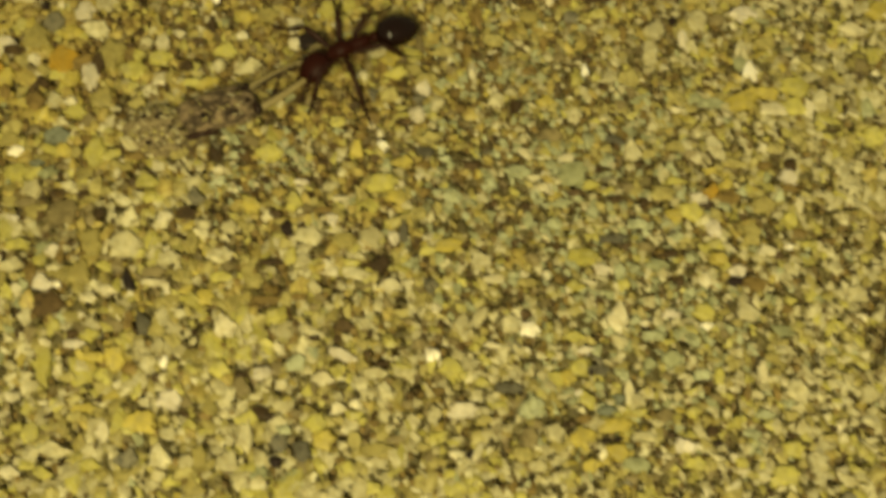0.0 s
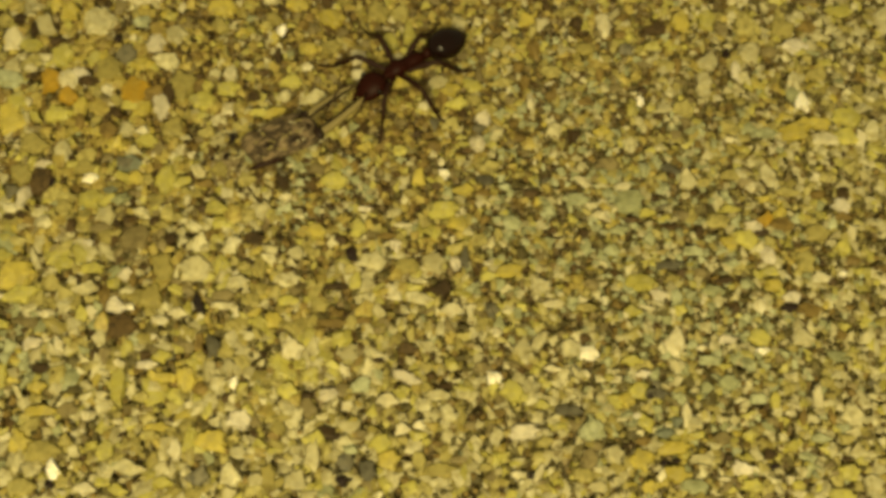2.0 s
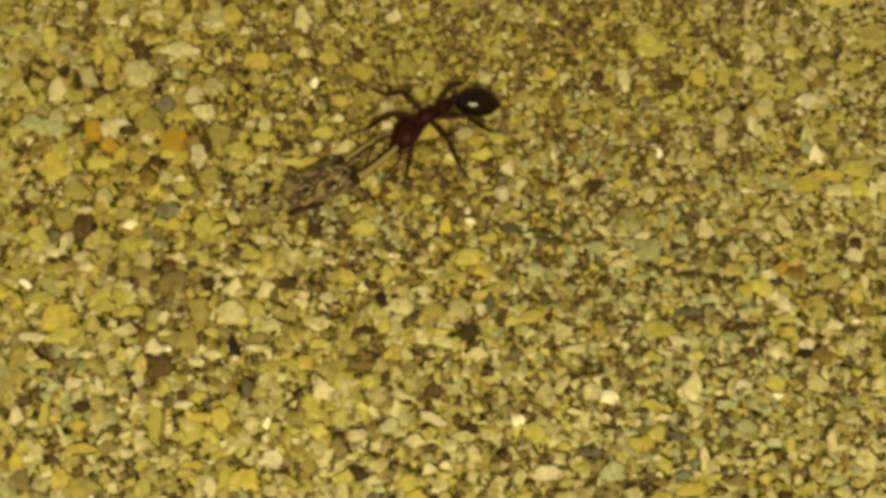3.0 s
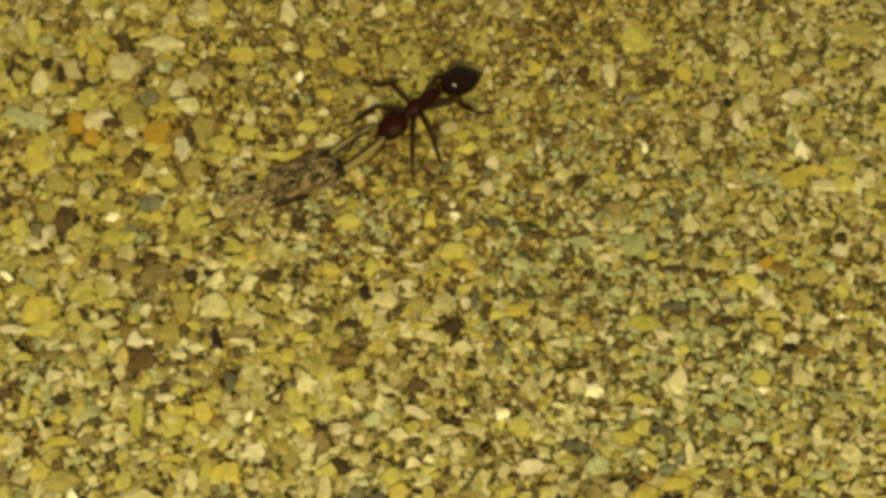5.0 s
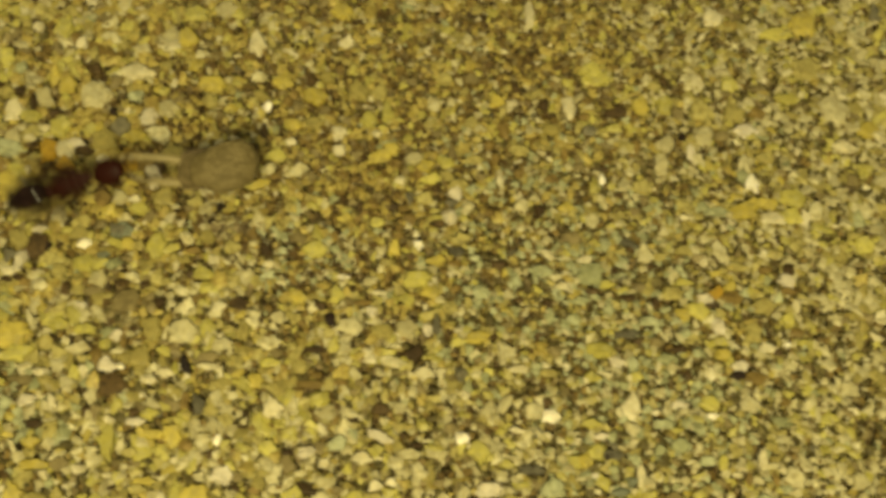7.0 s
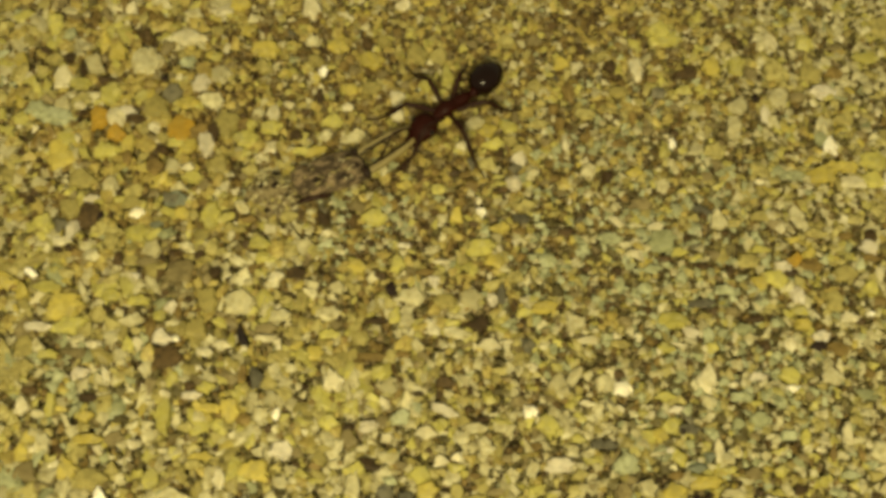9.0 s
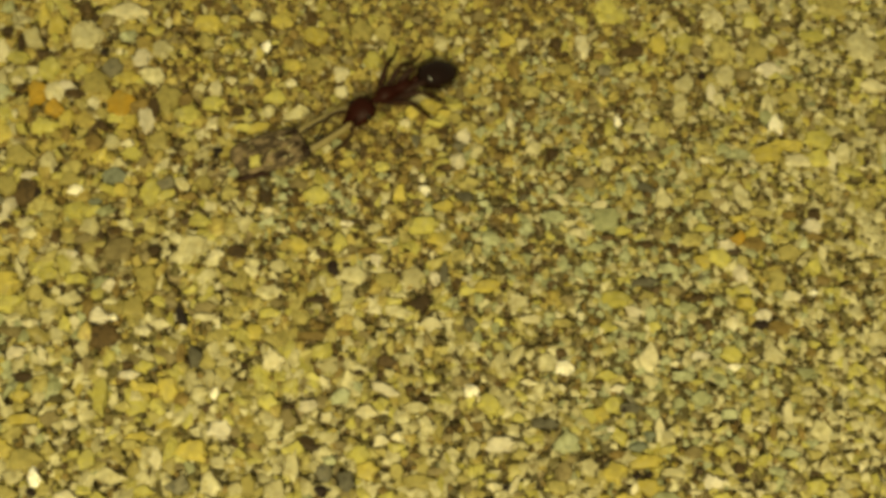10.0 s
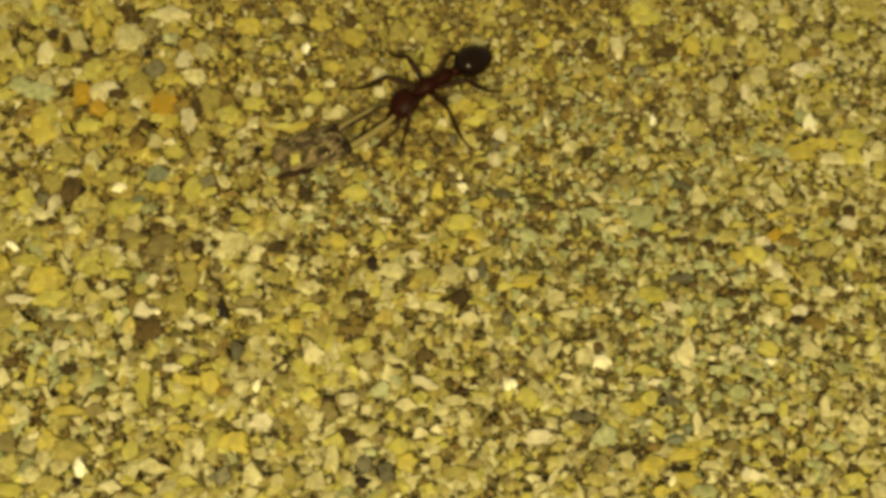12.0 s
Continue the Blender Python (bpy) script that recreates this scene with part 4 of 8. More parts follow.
chip("brown", 3.63, -8.08, 0.42, 0.36, 0)
chip("dark", -1.08, -8.21, 0.32, 0.25, 0)
chip("dark", 0.64, -6.33, 0.35, 0.37, 0)
chip("dark", -1.60, -5.62, 0.55, 0.26, 0)
chip("dark", -2.37, -4.95, 0.30, 0.27, 0)
chip("umber", -1.58, -7.83, 0.29, 0.56, 0)
chip("umber", 2.34, -8.59, 0.49, 0.35, 0)
chip("umber", -2.29, -8.84, 0.49, 0.30, 0)
chip("brown", 0.87, -9.34, 0.44, 0.25, 0)
chip("olive", -0.35, -7.70, 0.49, 0.36, 0)
chip("brown", -5.95, -8.84, 0.54, 0.30, 0)
chip("umber", 2.41, -4.95, 0.45, 0.37, 0)
chip("umber", 2.89, -6.01, 0.65, 0.53, 0)
chip("cream", 5.18, -10.69, 0.38, 0.63, -30)
chip("grey", 10.29, 10.29, 0.73, 0.50, 0)
chip("umber", 15.05, 11.41, 0.74, 0.96, 30)
chip("dark", 14.45, 13.37, 0.49, 0.49, 0)
chip("black", 15.17, 9.89, 0.42, 0.70, 0)
chip("pink", 15.48, 8.90, 0.47, 0.92, 0)
chip("yellow", 18.83, 9.96, 0.51, 0.44, 0)
chip("white", 18.45, 7.12, 0.63, 0.87, 0)
chip("green", 18.03, 7.51, 0.61, 0.65, 0)
chip("white", 10.76, 7.28, 0.36, 0.48, 0)
chip("dark", 11.51, 6.39, 0.44, 0.35, 0)
chip("dark", 10.95, 7.92, 0.61, 0.39, 0)
chip("brown", 8.93, 8.80, 0.42, 0.79, 0)
chip("cream", 14.80, 5.13, 0.46, 0.28, 0)
chip("cream", 21.09, 9.13, 0.39, 0.40, 0)
chip("yellow", 10.32, 6.86, 0.47, 0.58, 0)
chip("dark", 7.98, 11.81, 0.57, 0.75, 0)
chip("brown", 10.07, 11.13, 0.57, 0.48, 0)
chip("brown", 12.73, 9.30, 0.39, 0.79, 0)
chip("pale", 18.19, 8.31, 0.55, 0.79, 0)
chip("tan", 13.93, 13.02, 0.69, 0.56, 0)
chip("tan", 14.87, 5.76, 0.76, 0.63, 0)
chip("cream", 16.26, 13.37, 0.69, 0.91, 0)
chip("yellow", 17.98, 13.37, 0.75, 0.77, 0)
chip("dark", 7.50, 5.44, 0.49, 0.75, 0)
chip("umber", 9.57, 7.99, 0.72, 0.52, 0)
chip("dark", 15.78, 0.39, 0.63, 0.26, 0)
chip("dark", 10.44, 2.03, 0.32, 0.54, 0)
chip("dark", 11.03, 2.09, 0.32, 0.48, 0)
chip("dark", 9.89, 1.00, 0.68, 0.32, 0)
chip("dark", 7.62, 0.39, 0.50, 0.61, 0)
chip("green", 10.60, 0.04, 0.55, 0.61, 0)
chip("dark", 12.94, 0.48, 0.39, 0.44, 0)
chip("dark", 12.02, -1.58, 0.46, 0.37, 0)
chip("dark", 8.92, -1.66, 0.39, 0.34, 0)
chip("pink", 10.76, -2.70, 0.61, 0.50, 0)
chip("pink", 15.98, -0.82, 0.67, 0.75, 0)
chip("ochre", 16.01, -2.22, 0.62, 0.62, 0)
chip("brown", 18.60, 2.24, 0.74, 0.60, 0)
chip("dark", 19.80, 2.24, 0.53, 0.57, 0)
chip("white", 19.13, -1.78, 0.44, 0.31, 0)
chip("dark", 18.65, -2.11, 0.46, 0.34, 0)
chip("pale", 17.02, -3.74, 0.38, 0.38, 0)
chip("cream", 15.31, -3.19, 0.48, 0.69, 0)
chip("dark", 14.15, -3.33, 0.56, 0.55, 0)
chip("yellow", 11.72, -3.47, 0.56, 0.52, 0)
chip("cream", 10.25, -3.33, 0.66, 0.27, -20)
chip("cream", 19.91, 0.33, 0.39, 0.64, 0)
chip("cream", 7.76, 2.99, 0.75, 0.48, -30)
chip("dark", 7.13, -1.38, 0.39, 0.37, 0)
chip("cream", 8.58, 1.21, 0.53, 0.71, 30)
chip("dark", 11.93, 3.29, 0.32, 0.30, 0)
chip("dark", 12.91, 2.39, 0.43, 0.36, 0)
chip("umber", 12.27, 1.21, 0.63, 0.59, 0)
chip("green", 11.65, -2.78, 0.66, 0.61, 0)
chip("umber", 12.78, -1.66, 0.67, 0.56, 0)
chip("umber", 7.85, -2.22, 0.67, 0.73, 0)
chip("brown", 19.70, -1.10, 0.62, 0.40, 0)
chip("green", 14.78, -2.22, 0.62, 0.56, 0)
chip("green", 10.61, 3.60, 0.59, 0.61, 0)
chip("tan", 19.13, 3.14, 0.69, 0.43, 0)
chip("white", 7.49, -5.40, 0.73, 0.53, 0)
chip("white", 15.18, -5.38, 0.55, 0.40, 0)
chip("black", 10.06, -7.36, 0.32, 0.34, 0)
chip("pink", 9.45, -8.26, 0.37, 0.33, 0)
chip("teal", 11.14, -8.51, 0.42, 0.48, 0)
chip("teal", 10.61, -8.96, 0.68, 0.35, 0)
chip("yellow", 11.94, -9.09, 0.54, 0.45, 0)
chip("yellow", 14.12, -9.16, 0.58, 0.53, 0)
chip("yellow", 15.89, -9.58, 0.53, 0.45, 0)
chip("black", 14.93, -10.47, 0.63, 0.30, 0)
chip("black", 10.45, -10.28, 0.31, 0.22, 0)
chip("black", 10.99, -10.20, 0.41, 0.22, 0)
chip("olive", 17.34, -6.01, 0.37, 0.58, 0)
chip("green", 16.55, -10.08, 0.63, 0.40, 0)
chip("yellow", 15.91, -11.30, 0.62, 0.49, 0)
chip("cream", 15.63, -11.05, 0.36, 0.34, 0)
chip("cream", 12.83, -11.01, 0.67, 0.27, 0)
chip("cream", 15.94, -8.20, 0.44, 0.33, 0)
chip("cream", 12.44, -5.22, 0.55, 0.40, 0)
chip("pale", 8.78, -5.48, 0.38, 0.58, 0)
chip("brown", 18.66, -4.68, 0.55, 0.38, 0)
chip("dark", 10.38, -5.88, 0.35, 0.26, 0)
chip("olive", 10.96, -6.33, 0.55, 0.26, 0)
chip("dark", 7.45, -4.74, 0.60, 0.32, 0)
chip("brown", 17.76, -8.33, 0.32, 0.66, 0)
chip("brown", 18.77, -7.31, 0.44, 0.39, 0)
chip("umber", 15.88, -5.75, 0.55, 0.48, 0)
chip("green", 14.48, -6.01, 0.60, 0.69, 0)
chip("pale", 16.28, -6.53, 0.60, 0.53, 0)
chip("umber", 13.19, -7.57, 0.39, 0.36, 0)
chip("tan", 17.73, -6.79, 0.59, 0.52, 0)
chip("olive", 11.79, -6.79, 0.50, 0.63, 0)
chip("tan", 18.23, -9.33, 0.63, 0.45, 0)
chip("pale", 11.36, -6.01, 0.55, 0.69, 0)
chip("brown", 9.61, -9.34, 0.63, 0.35, 0)
chip("ochre", 9.70, -11.30, 0.62, 0.53, 0)
chip("dark", 13.17, -10.08, 0.34, 0.30, 0)

# Grains that the struggle throws about.
thrown = {
    "dark_pellet": grain("black", -2.24, 8.99, 0.84, 0.79, 0, 0.1, 21),
    "slate_chip": grain("grey", -6.85, 1.03, 0.89, 1.00),
    "cream_pebble": grain("pale", -9.95, -1.23, 1.41, 1.15),
    "cream_chip": grain("pale", -7.84, -1.85, 1.05, 0.68),
    "ochre_chip_a": grain("ochre", -0.50, 8.60, 0.94, 0.73),
    "ochre_chip_b": grain("ochre", -0.90, 8.40, 0.89, 0.68),
    "ochre_chip_c": grain("ochre", -0.10, 8.90, 0.79, 0.73),
    "yellow_chip": grain("yellow", -9.98, 8.36, 0.68, 0.63),
}
grain("tan", 2.78, 7.43, 0.71, 0.55, 0)
grain("pink", 3.23, 6.36, 0.82, 0.77, 0)
grain("ochre", 17.96, 5.54, 1.37, 0.98, 10)
grain("ochre", 19.10, 5.92, 0.93, 0.71, 0)
grain("yellow", 20.51, 6.31, 1.37, 0.98, 0)
grain("yellow", 20.22, 5.25, 1.26, 0.93, 0)
grain("ochre", 16.78, 1.43, 0.71, 0.66, 0)
grain("ochre", -4.51, 0.58, 0.98, 0.77, 0)
grain("ochre", -12.89, 3.37, 0.98, 0.66, 0)

# ---- all the other grains ----
X0, X1, Y0, Y1 = -30.0, 31.0, -19.0, 24.0
CELL = 0.05
filled = np.zeros((int((Y1 - Y0) / CELL), int((X1 - X0) / CELL)), bool)


def cover(x, y, a, b, turn):
    r = max(a, b)
    i0, i1 = max(int((y - r - Y0) / CELL), 0), min(int((y + r - Y0) / CELL) + 2, filled.shape[0])
    j0, j1 = max(int((x - r - X0) / CELL), 0), min(int((x + r - X0) / CELL) + 2, filled.shape[1])
    if i0 >= i1 or j0 >= j1:
        return
    v, u = np.mgrid[i0:i1, j0:j1]
    u, v = X0 + (u + 0.5) * CELL - x, Y0 + (v + 0.5) * CELL - y
    c, s = math.cos(turn), math.sin(turn)
    filled[i0:i1, j0:j1] |= ((u * c + v * s) / a) ** 2 + ((v * c - u * s) / b) ** 2 < 1


for spot in taken:
    cover(*spot)

# Where the sand is fine and greenish, where it is iron-stained, where it is coarse: centre and radius.
FINE_SPOTS = ((9, 2, 8), (13, -5, 7), (4, 10, 5), (-4, 11, 5), (15, 13, 6), (-3, 3, 3))
GREEN_SPOTS = ((10.5, 1.0, 5.5), (12.5, -5.0, 4.5), (4.5, 0.5, 3.0), (-4.0, 3.2, 2.5), (-17.5, -5.0, 2.5), (6.5, 6.5, 4.0))
PALE_SPOTS = ((18.0, -8.0, 6.0), (4.0, -10.0, 6.0), (21.0, 6.0, 6.0), (18.0, 13.0, 6.0), (-8.0, -9.0, 4.0))
WARM_SPOTS = ((-2.0, 9.0, 9.5), (-13.0, 10.0, 10.0), (8.0, 15.0, 6.0))
OCHRE_SPOTS = ((-15.5, 8.5, 4.0), (-17.5, -7.0, 3.0), (-11.0, -6.0, 2.2), (-7.5, -1.2, 1.8), (10.5, -9.5, 2.4), (-20.0, -1.0, 2.5), (17.0, 3.0, 2.0), (1.5, 7.5, 1.2), (19.0, 8.0, 2.5), (-12, 14, 4))


def near(spots, x, y):
    return max(math.exp(-((x - a) ** 2 + (y - b) ** 2) / (r * r)) for a, b, r in spots)


def patchy(x, y, size, seed, strength):
    return math.exp(strength * noise.noise((x / size, y / size, seed)))


others, gaps = [], []
for radius, tries in ((0.46, 700), (0.39, 1600), (0.34, 3500), (0.30, 7000), (0.26, 12000), (0.23, 14000), (0.195, 14000), (0.165, 18000), (0.14, 40000), (0.115, 90000), (0.095, 120000), (0.078, 70000)):
    spots = np.stack([rng.uniform(X0 + 1, X1 - 1, tries), rng.uniform(Y0 + 1, Y1 - 1, tries)], 1)
    ring = np.array([(0, 0)] + [(math.cos(a) * 0.86 * radius, math.sin(a) * 0.86 * radius) for a in np.arange(8) * math.pi / 4])
    for (x, y), luck in zip(spots.tolist(), rng.random(tries).tolist()):
        j, i = ((x + ring[:, 0] - X0) / CELL).astype(int), ((y + ring[:, 1] - Y0) / CELL).astype(int)
        if filled[i, j].any():
            continue
        fine = near(FINE_SPOTS, x, y)
        if radius > 0.13 and luck < fine * (radius - 0.07) / 0.09 + (0.98 if radius > 0.37 else 0.965 if radius > 0.32 else 0.94 if radius > 0.28 else 0.88 if radius > 0.24 else 0.74 if radius > 0.2 else 0.45 if radius > 0.17 else 0.1):
            continue
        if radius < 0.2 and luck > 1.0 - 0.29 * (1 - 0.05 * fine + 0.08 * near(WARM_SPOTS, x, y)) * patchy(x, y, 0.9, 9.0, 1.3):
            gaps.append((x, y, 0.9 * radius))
            cover(x, y, radius, radius, 0)  # a gap between the grains, filled below with a dark grain as its shade
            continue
        a, b, turn = radius * rng.uniform(1.0, 1.6), radius * rng.uniform(0.70, 1.0), rng.uniform(0, math.pi)
        cover(x, y, 0.9 * a, 0.9 * b, turn)
        others.append((x, y, a, b, turn, radius))


def kind_of(x, y, r=0.2):
    """The mineral of a grain: like grains lie in small drifts."""
    green, ochre, warm = near(GREEN_SPOTS, x, y), near(OCHRE_SPOTS, x, y), near(WARM_SPOTS, x, y)
    bright = near(PALE_SPOTS, x, y)
    shade = patchy(x, y, 0.9, 9.0, 2.4) * patchy(x, y, 2.4, 5.0, 1.0) * (1.3 if r < 0.15 else 0.9 if r < 0.22 else 0.3) * (1 - 0.4 * bright)
    weights = {"white": 0.0, "pale": 0.33 * (1 - 0.8 * warm) * (1 + bright) * patchy(x, y, 1.3, 1.0, 1.6), "tan": 0.36 * (1 - 0.75 * warm), "yellow": 0.15 * (1 - 0.6 * green) * patchy(x, y, 1.6, 3.0, 2.4),
               "ochre": (0.003 + 0.15 * ochre + 0.006 * warm) * patchy(x, y, 1.2, 7.0, 2.0), "green": (0.02 + 0.6 * green) * (1 - 0.7 * warm), "grey": 0.003 + 0.012 * green,
               "brown": 0.03 * (1 - 0.5 * green) * (0.5 + 7.5 * warm) * shade, "umber": 0.10 * (1 - 0.7 * green) * shade, "olive": (0.07 + 0.10 * green) * (1 - warm) * shade, "dark": (0.025 + 0.14 * warm) * shade * (1 if r < 0.2 else 0.35), "cream": 0.02, "black": 0.0, "amber": 0.02 + 0.56 * warm}
    pick = rng.random() * sum(weights.values())
    for n, k in enumerate(ORDER):
        pick -= weights.get(k, 0.0)
        if pick < 0:
            return n
    return 2


def spin(n):
    """Random small tilts as turn matrices."""
    ax, ay = rng.uniform(-0.6, 0.6, n), rng.uniform(-0.6, 0.6, n)
    cx, sx, cy, sy = np.cos(ax), np.sin(ax), np.cos(ay), np.sin(ay)
    m = np.zeros((n, 3, 3))
    m[:, 0, 0], m[:, 0, 2], m[:, 2, 0], m[:, 2, 2] = cy, sy, -sy * cx, cy * cx
    m[:, 1, 1], m[:, 1, 0], m[:, 2, 1], m[:, 1, 2] = cx, sx * sy, sx, -sx * cy
    return m


def fill(name, body, faces, kinds, label):
    """One mesh of many grains, in millimetres, with a mineral for each."""
    n, nv = body.shape[:2]
    tris = (faces[None] + (np.arange(n) * nv)[:, None, None]).reshape(-1)
    mesh = bpy.data.meshes.new(name)
    count = n * len(faces)
    mesh.vertices.add(n * nv)
    mesh.vertices.foreach_set("co", (body * MM).astype(np.float32).ravel())
    mesh.loops.add(3 * count)
    mesh.loops.foreach_set("vertex_index", tris.astype(np.int32))
    mesh.polygons.add(count)
    mesh.polygons.foreach_set("loop_start", np.arange(0, 3 * count, 3, dtype=np.int32))
    mesh.polygons.foreach_set("material_index", np.repeat(kinds.astype(np.int32), len(faces)))
    mesh.update(calc_edges=True)
    mesh.shade_flat()
    for k in ORDER:
        mesh.materials.append(MINERAL[k])
    return tagged(new(name, mesh), label, "sand", kind="stuff")


def heap(name, shapes, faces, spots, label):
    """Many loose grains: spots are rows of x, y, z, half length, half width, half height, turn, kind."""
    spots = np.array(spots)
    n = len(spots)
    base = np.array(shapes)[rng.integers(0, len(shapes), n)]
    body = np.einsum("nij,nvj->nvi", spin(n), base) * spots[:, None, 3:6]
    c, s = np.cos(spots[:, 6])[:, None], np.sin(spots[:, 6])[:, None]
    x, y = body[:, :, 0] * c - body[:, :, 1] * s, body[:, :, 0] * s + body[:, :, 1] * c
    return fill(name, np.stack([x, y, body[:, :, 2]], 2) + spots[:, None, :3], faces, spots[:, 7], label)


def crowd(name, spots, corners, first, label):
    """The surface grains from first on: each is a broken chip that fills its place between its neighbours and overlaps them a little."""
    n, near_by, m = len(spots), 12, corners
    own = SITES[first : first + n]
    links = np.zeros((n, near_by), int)
    for k in range(n):
        x, y, _ = own[k]
        bx, by = int(x // 1.0), int(y // 1.0)
        pool = np.array([q for u in (-1, 0, 1) for v in (-1, 0, 1) for q in BINS.get((bx + u, by + v), ()) if q != first + k])
        gap = np.hypot(SITES[pool, 0] - x, SITES[pool, 1] - y) - SITES[pool, 2]
        links[k] = np.resize(pool[np.argsort(gap)[:near_by]], near_by)
    around = (np.arange(m)[None] + rng.uniform(-0.44, 0.44, (n, m))) * 2 * math.pi / m + rng.uniform(0, 2 * math.pi, (n, 1))
    unit = np.stack([np.cos(around), np.sin(around)], 2)
    off = SITES[links, :2] - own[:, None, :2]
    far = np.linalg.norm(off, axis=2)
    edge = (far**2 + own[:, None, 2] ** 2 - SITES[links, 2] ** 2) / (2 * far)
    edge = np.maximum(edge, 0.35 * own[:, None, 2]) * np.where(links < len(others), rng.uniform(0.95, 1.7, edge.shape), np.where(links < len(SITES) - len(gaps), 0.95, 0.9))
    toward = np.einsum("nvi,nki->nvk", unit, off / far[:, :, None])
    reach = (edge[:, None, :] / np.maximum(toward, 1e-3)).min(2)
    shape = np.array([(a, b, turn) for _, _, a, b, turn, *_ in spots])
    c, s = np.cos(shape[:, 2])[:, None], np.sin(shape[:, 2])[:, None]
    oval = 1 / np.hypot((unit[:, :, 0] * c + unit[:, :, 1] * s) / shape[:, :1], (unit[:, :, 1] * c - unit[:, :, 0] * s) / shape[:, 1:2])
    reach = np.minimum(reach, 1.6 * oval) * rng.uniform(1.22, 1.55, (n, 1)) * rng.uniform(0.74, 1.40, (n, m))
    flat = unit * reach[:, :, None]
    high = 0.33 * shape[:, 1] * rng.uniform(0.7, 1.2, n)
    tilt = rng.normal(0, 0.26, (n, 2)).clip(-0.55, 0.55)
    ridge, fold = rng.uniform(0, math.pi, (n, 1)), rng.uniform(0.0, 0.45, (n, 1))
    rings = []
    for inset, z in ((1.25, -1.0), (1.10, -0.1), (1.0, 0.45), (0.80, 1.0), (0.0, 1.05)):
        xy = flat * inset if inset else np.zeros((n, 1, 2))
        xy = xy * rng.uniform(0.94, 1.06, (n, xy.shape[1], 1))
        drop = fold * np.abs(xy[:, :, 0] * np.cos(ridge) + xy[:, :, 1] * np.sin(ridge)) if z > 0.3 else 0.0
        up = np.full(xy.shape[:2], z) * high[:, None] - drop + np.einsum("nvi,ni->nv", xy, tilt)
        rings.append(np.concatenate([xy, up[:, :, None]], 2))
    body = np.concatenate(rings, 1)
    i = np.arange(m)
    j = (i + 1) % m
    faces = np.concatenate([np.concatenate([np.stack([r * m + i, r * m + j, r * m + m + j], 1), np.stack([r * m + i, r * m + m + j, r * m + m + i], 1)]) for r in range(3)] + [np.stack([3 * m + i, 3 * m + j, np.full(m, 4 * m)], 1)])
    kinds = np.array([kind_of(x, y, r) for x, y, _, _, _, r in spots])
    low = np.isin(kinds, [ORDER.index("dark"), ORDER.index("brown"), ORDER.index("olive")])
    lift = np.array([relief(x, y) for x, y, *_ in spots]) - 0.8 * high + rng.normal(0.06, 0.045, n) - 0.06 * low
    body += np.stack([own[:, 0], own[:, 1], lift], 1)[:, None]
    return fill(name, body, faces, kinds, label)


SITES = np.array([(x, y, 0.5 * (a + b)) for x, y, a, b, *_ in others] + [(x, y, 0.5 * (a + b)) for x, y, a, b, _ in taken] + gaps)
BINS = {}
for k, (x, y, _) in enumerate(SITES.tolist()):
    BINS.setdefault((int(x // 1.0), int(y // 1.0)), []).append(k)
coarse = sum(spot[5] > 0.18 for spot in others)
crowd("loose_sand", others[:coarse], 5, 0, "coarse loose sand grains in cream, yellow, ochre and grey")
crowd("fine_sand", others[coarse:], 4, coarse, "fine angular sand grains between the coarser ones")

under = []
for x in np.arange(X0, X1, 0.44):
    for y in np.arange(Y0, Y1, 0.44):
        px, py = x + rng.uniform(-0.2, 0.2), y + rng.uniform(-0.2, 0.2)
        r = rng.uniform(0.22, 0.34)
        under.append((px, py, relief(px, py) - 0.165 + rng.uniform(-0.05, 0.05), r, r * 0.9, r * 0.8, rng.uniform(0, 3), rng.choice((7, 8, 9, kind_of(px, py)), p=(0.12, 0.02, 0.06, 0.80))))
tris = np.array([t for f in CHIPS[0][1] for t in ((f[0], f[k], f[k + 1]) for k in range(1, len(f) - 1))])
heap("small_chips", [c[0] for c in CHIPS], tris, [(x, y, relief(x, y) + (0.08 if k in ("dark", "black", "brown", "olive", "umber") else 0.12), 0.52 * a, 0.52 * b, 0.3 * min(a, b), turn, ORDER.index(k)) for k, x, y, a, b, turn in small_chips], "small bright and dark chips among the loose sand")

# Each gap gets a dark grain near the surface, its colour standing for shade.
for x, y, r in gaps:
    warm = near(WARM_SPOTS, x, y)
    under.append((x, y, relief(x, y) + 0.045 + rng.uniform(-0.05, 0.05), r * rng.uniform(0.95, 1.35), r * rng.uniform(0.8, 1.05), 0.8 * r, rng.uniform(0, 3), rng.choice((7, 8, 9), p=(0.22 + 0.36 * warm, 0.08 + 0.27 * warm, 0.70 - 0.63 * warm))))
heap("bedded_sand", LOW_SHAPES, ROUGH_FACES, under, "sand grains packed beneath the loose ones, with dark grains as painted shade in the gaps")


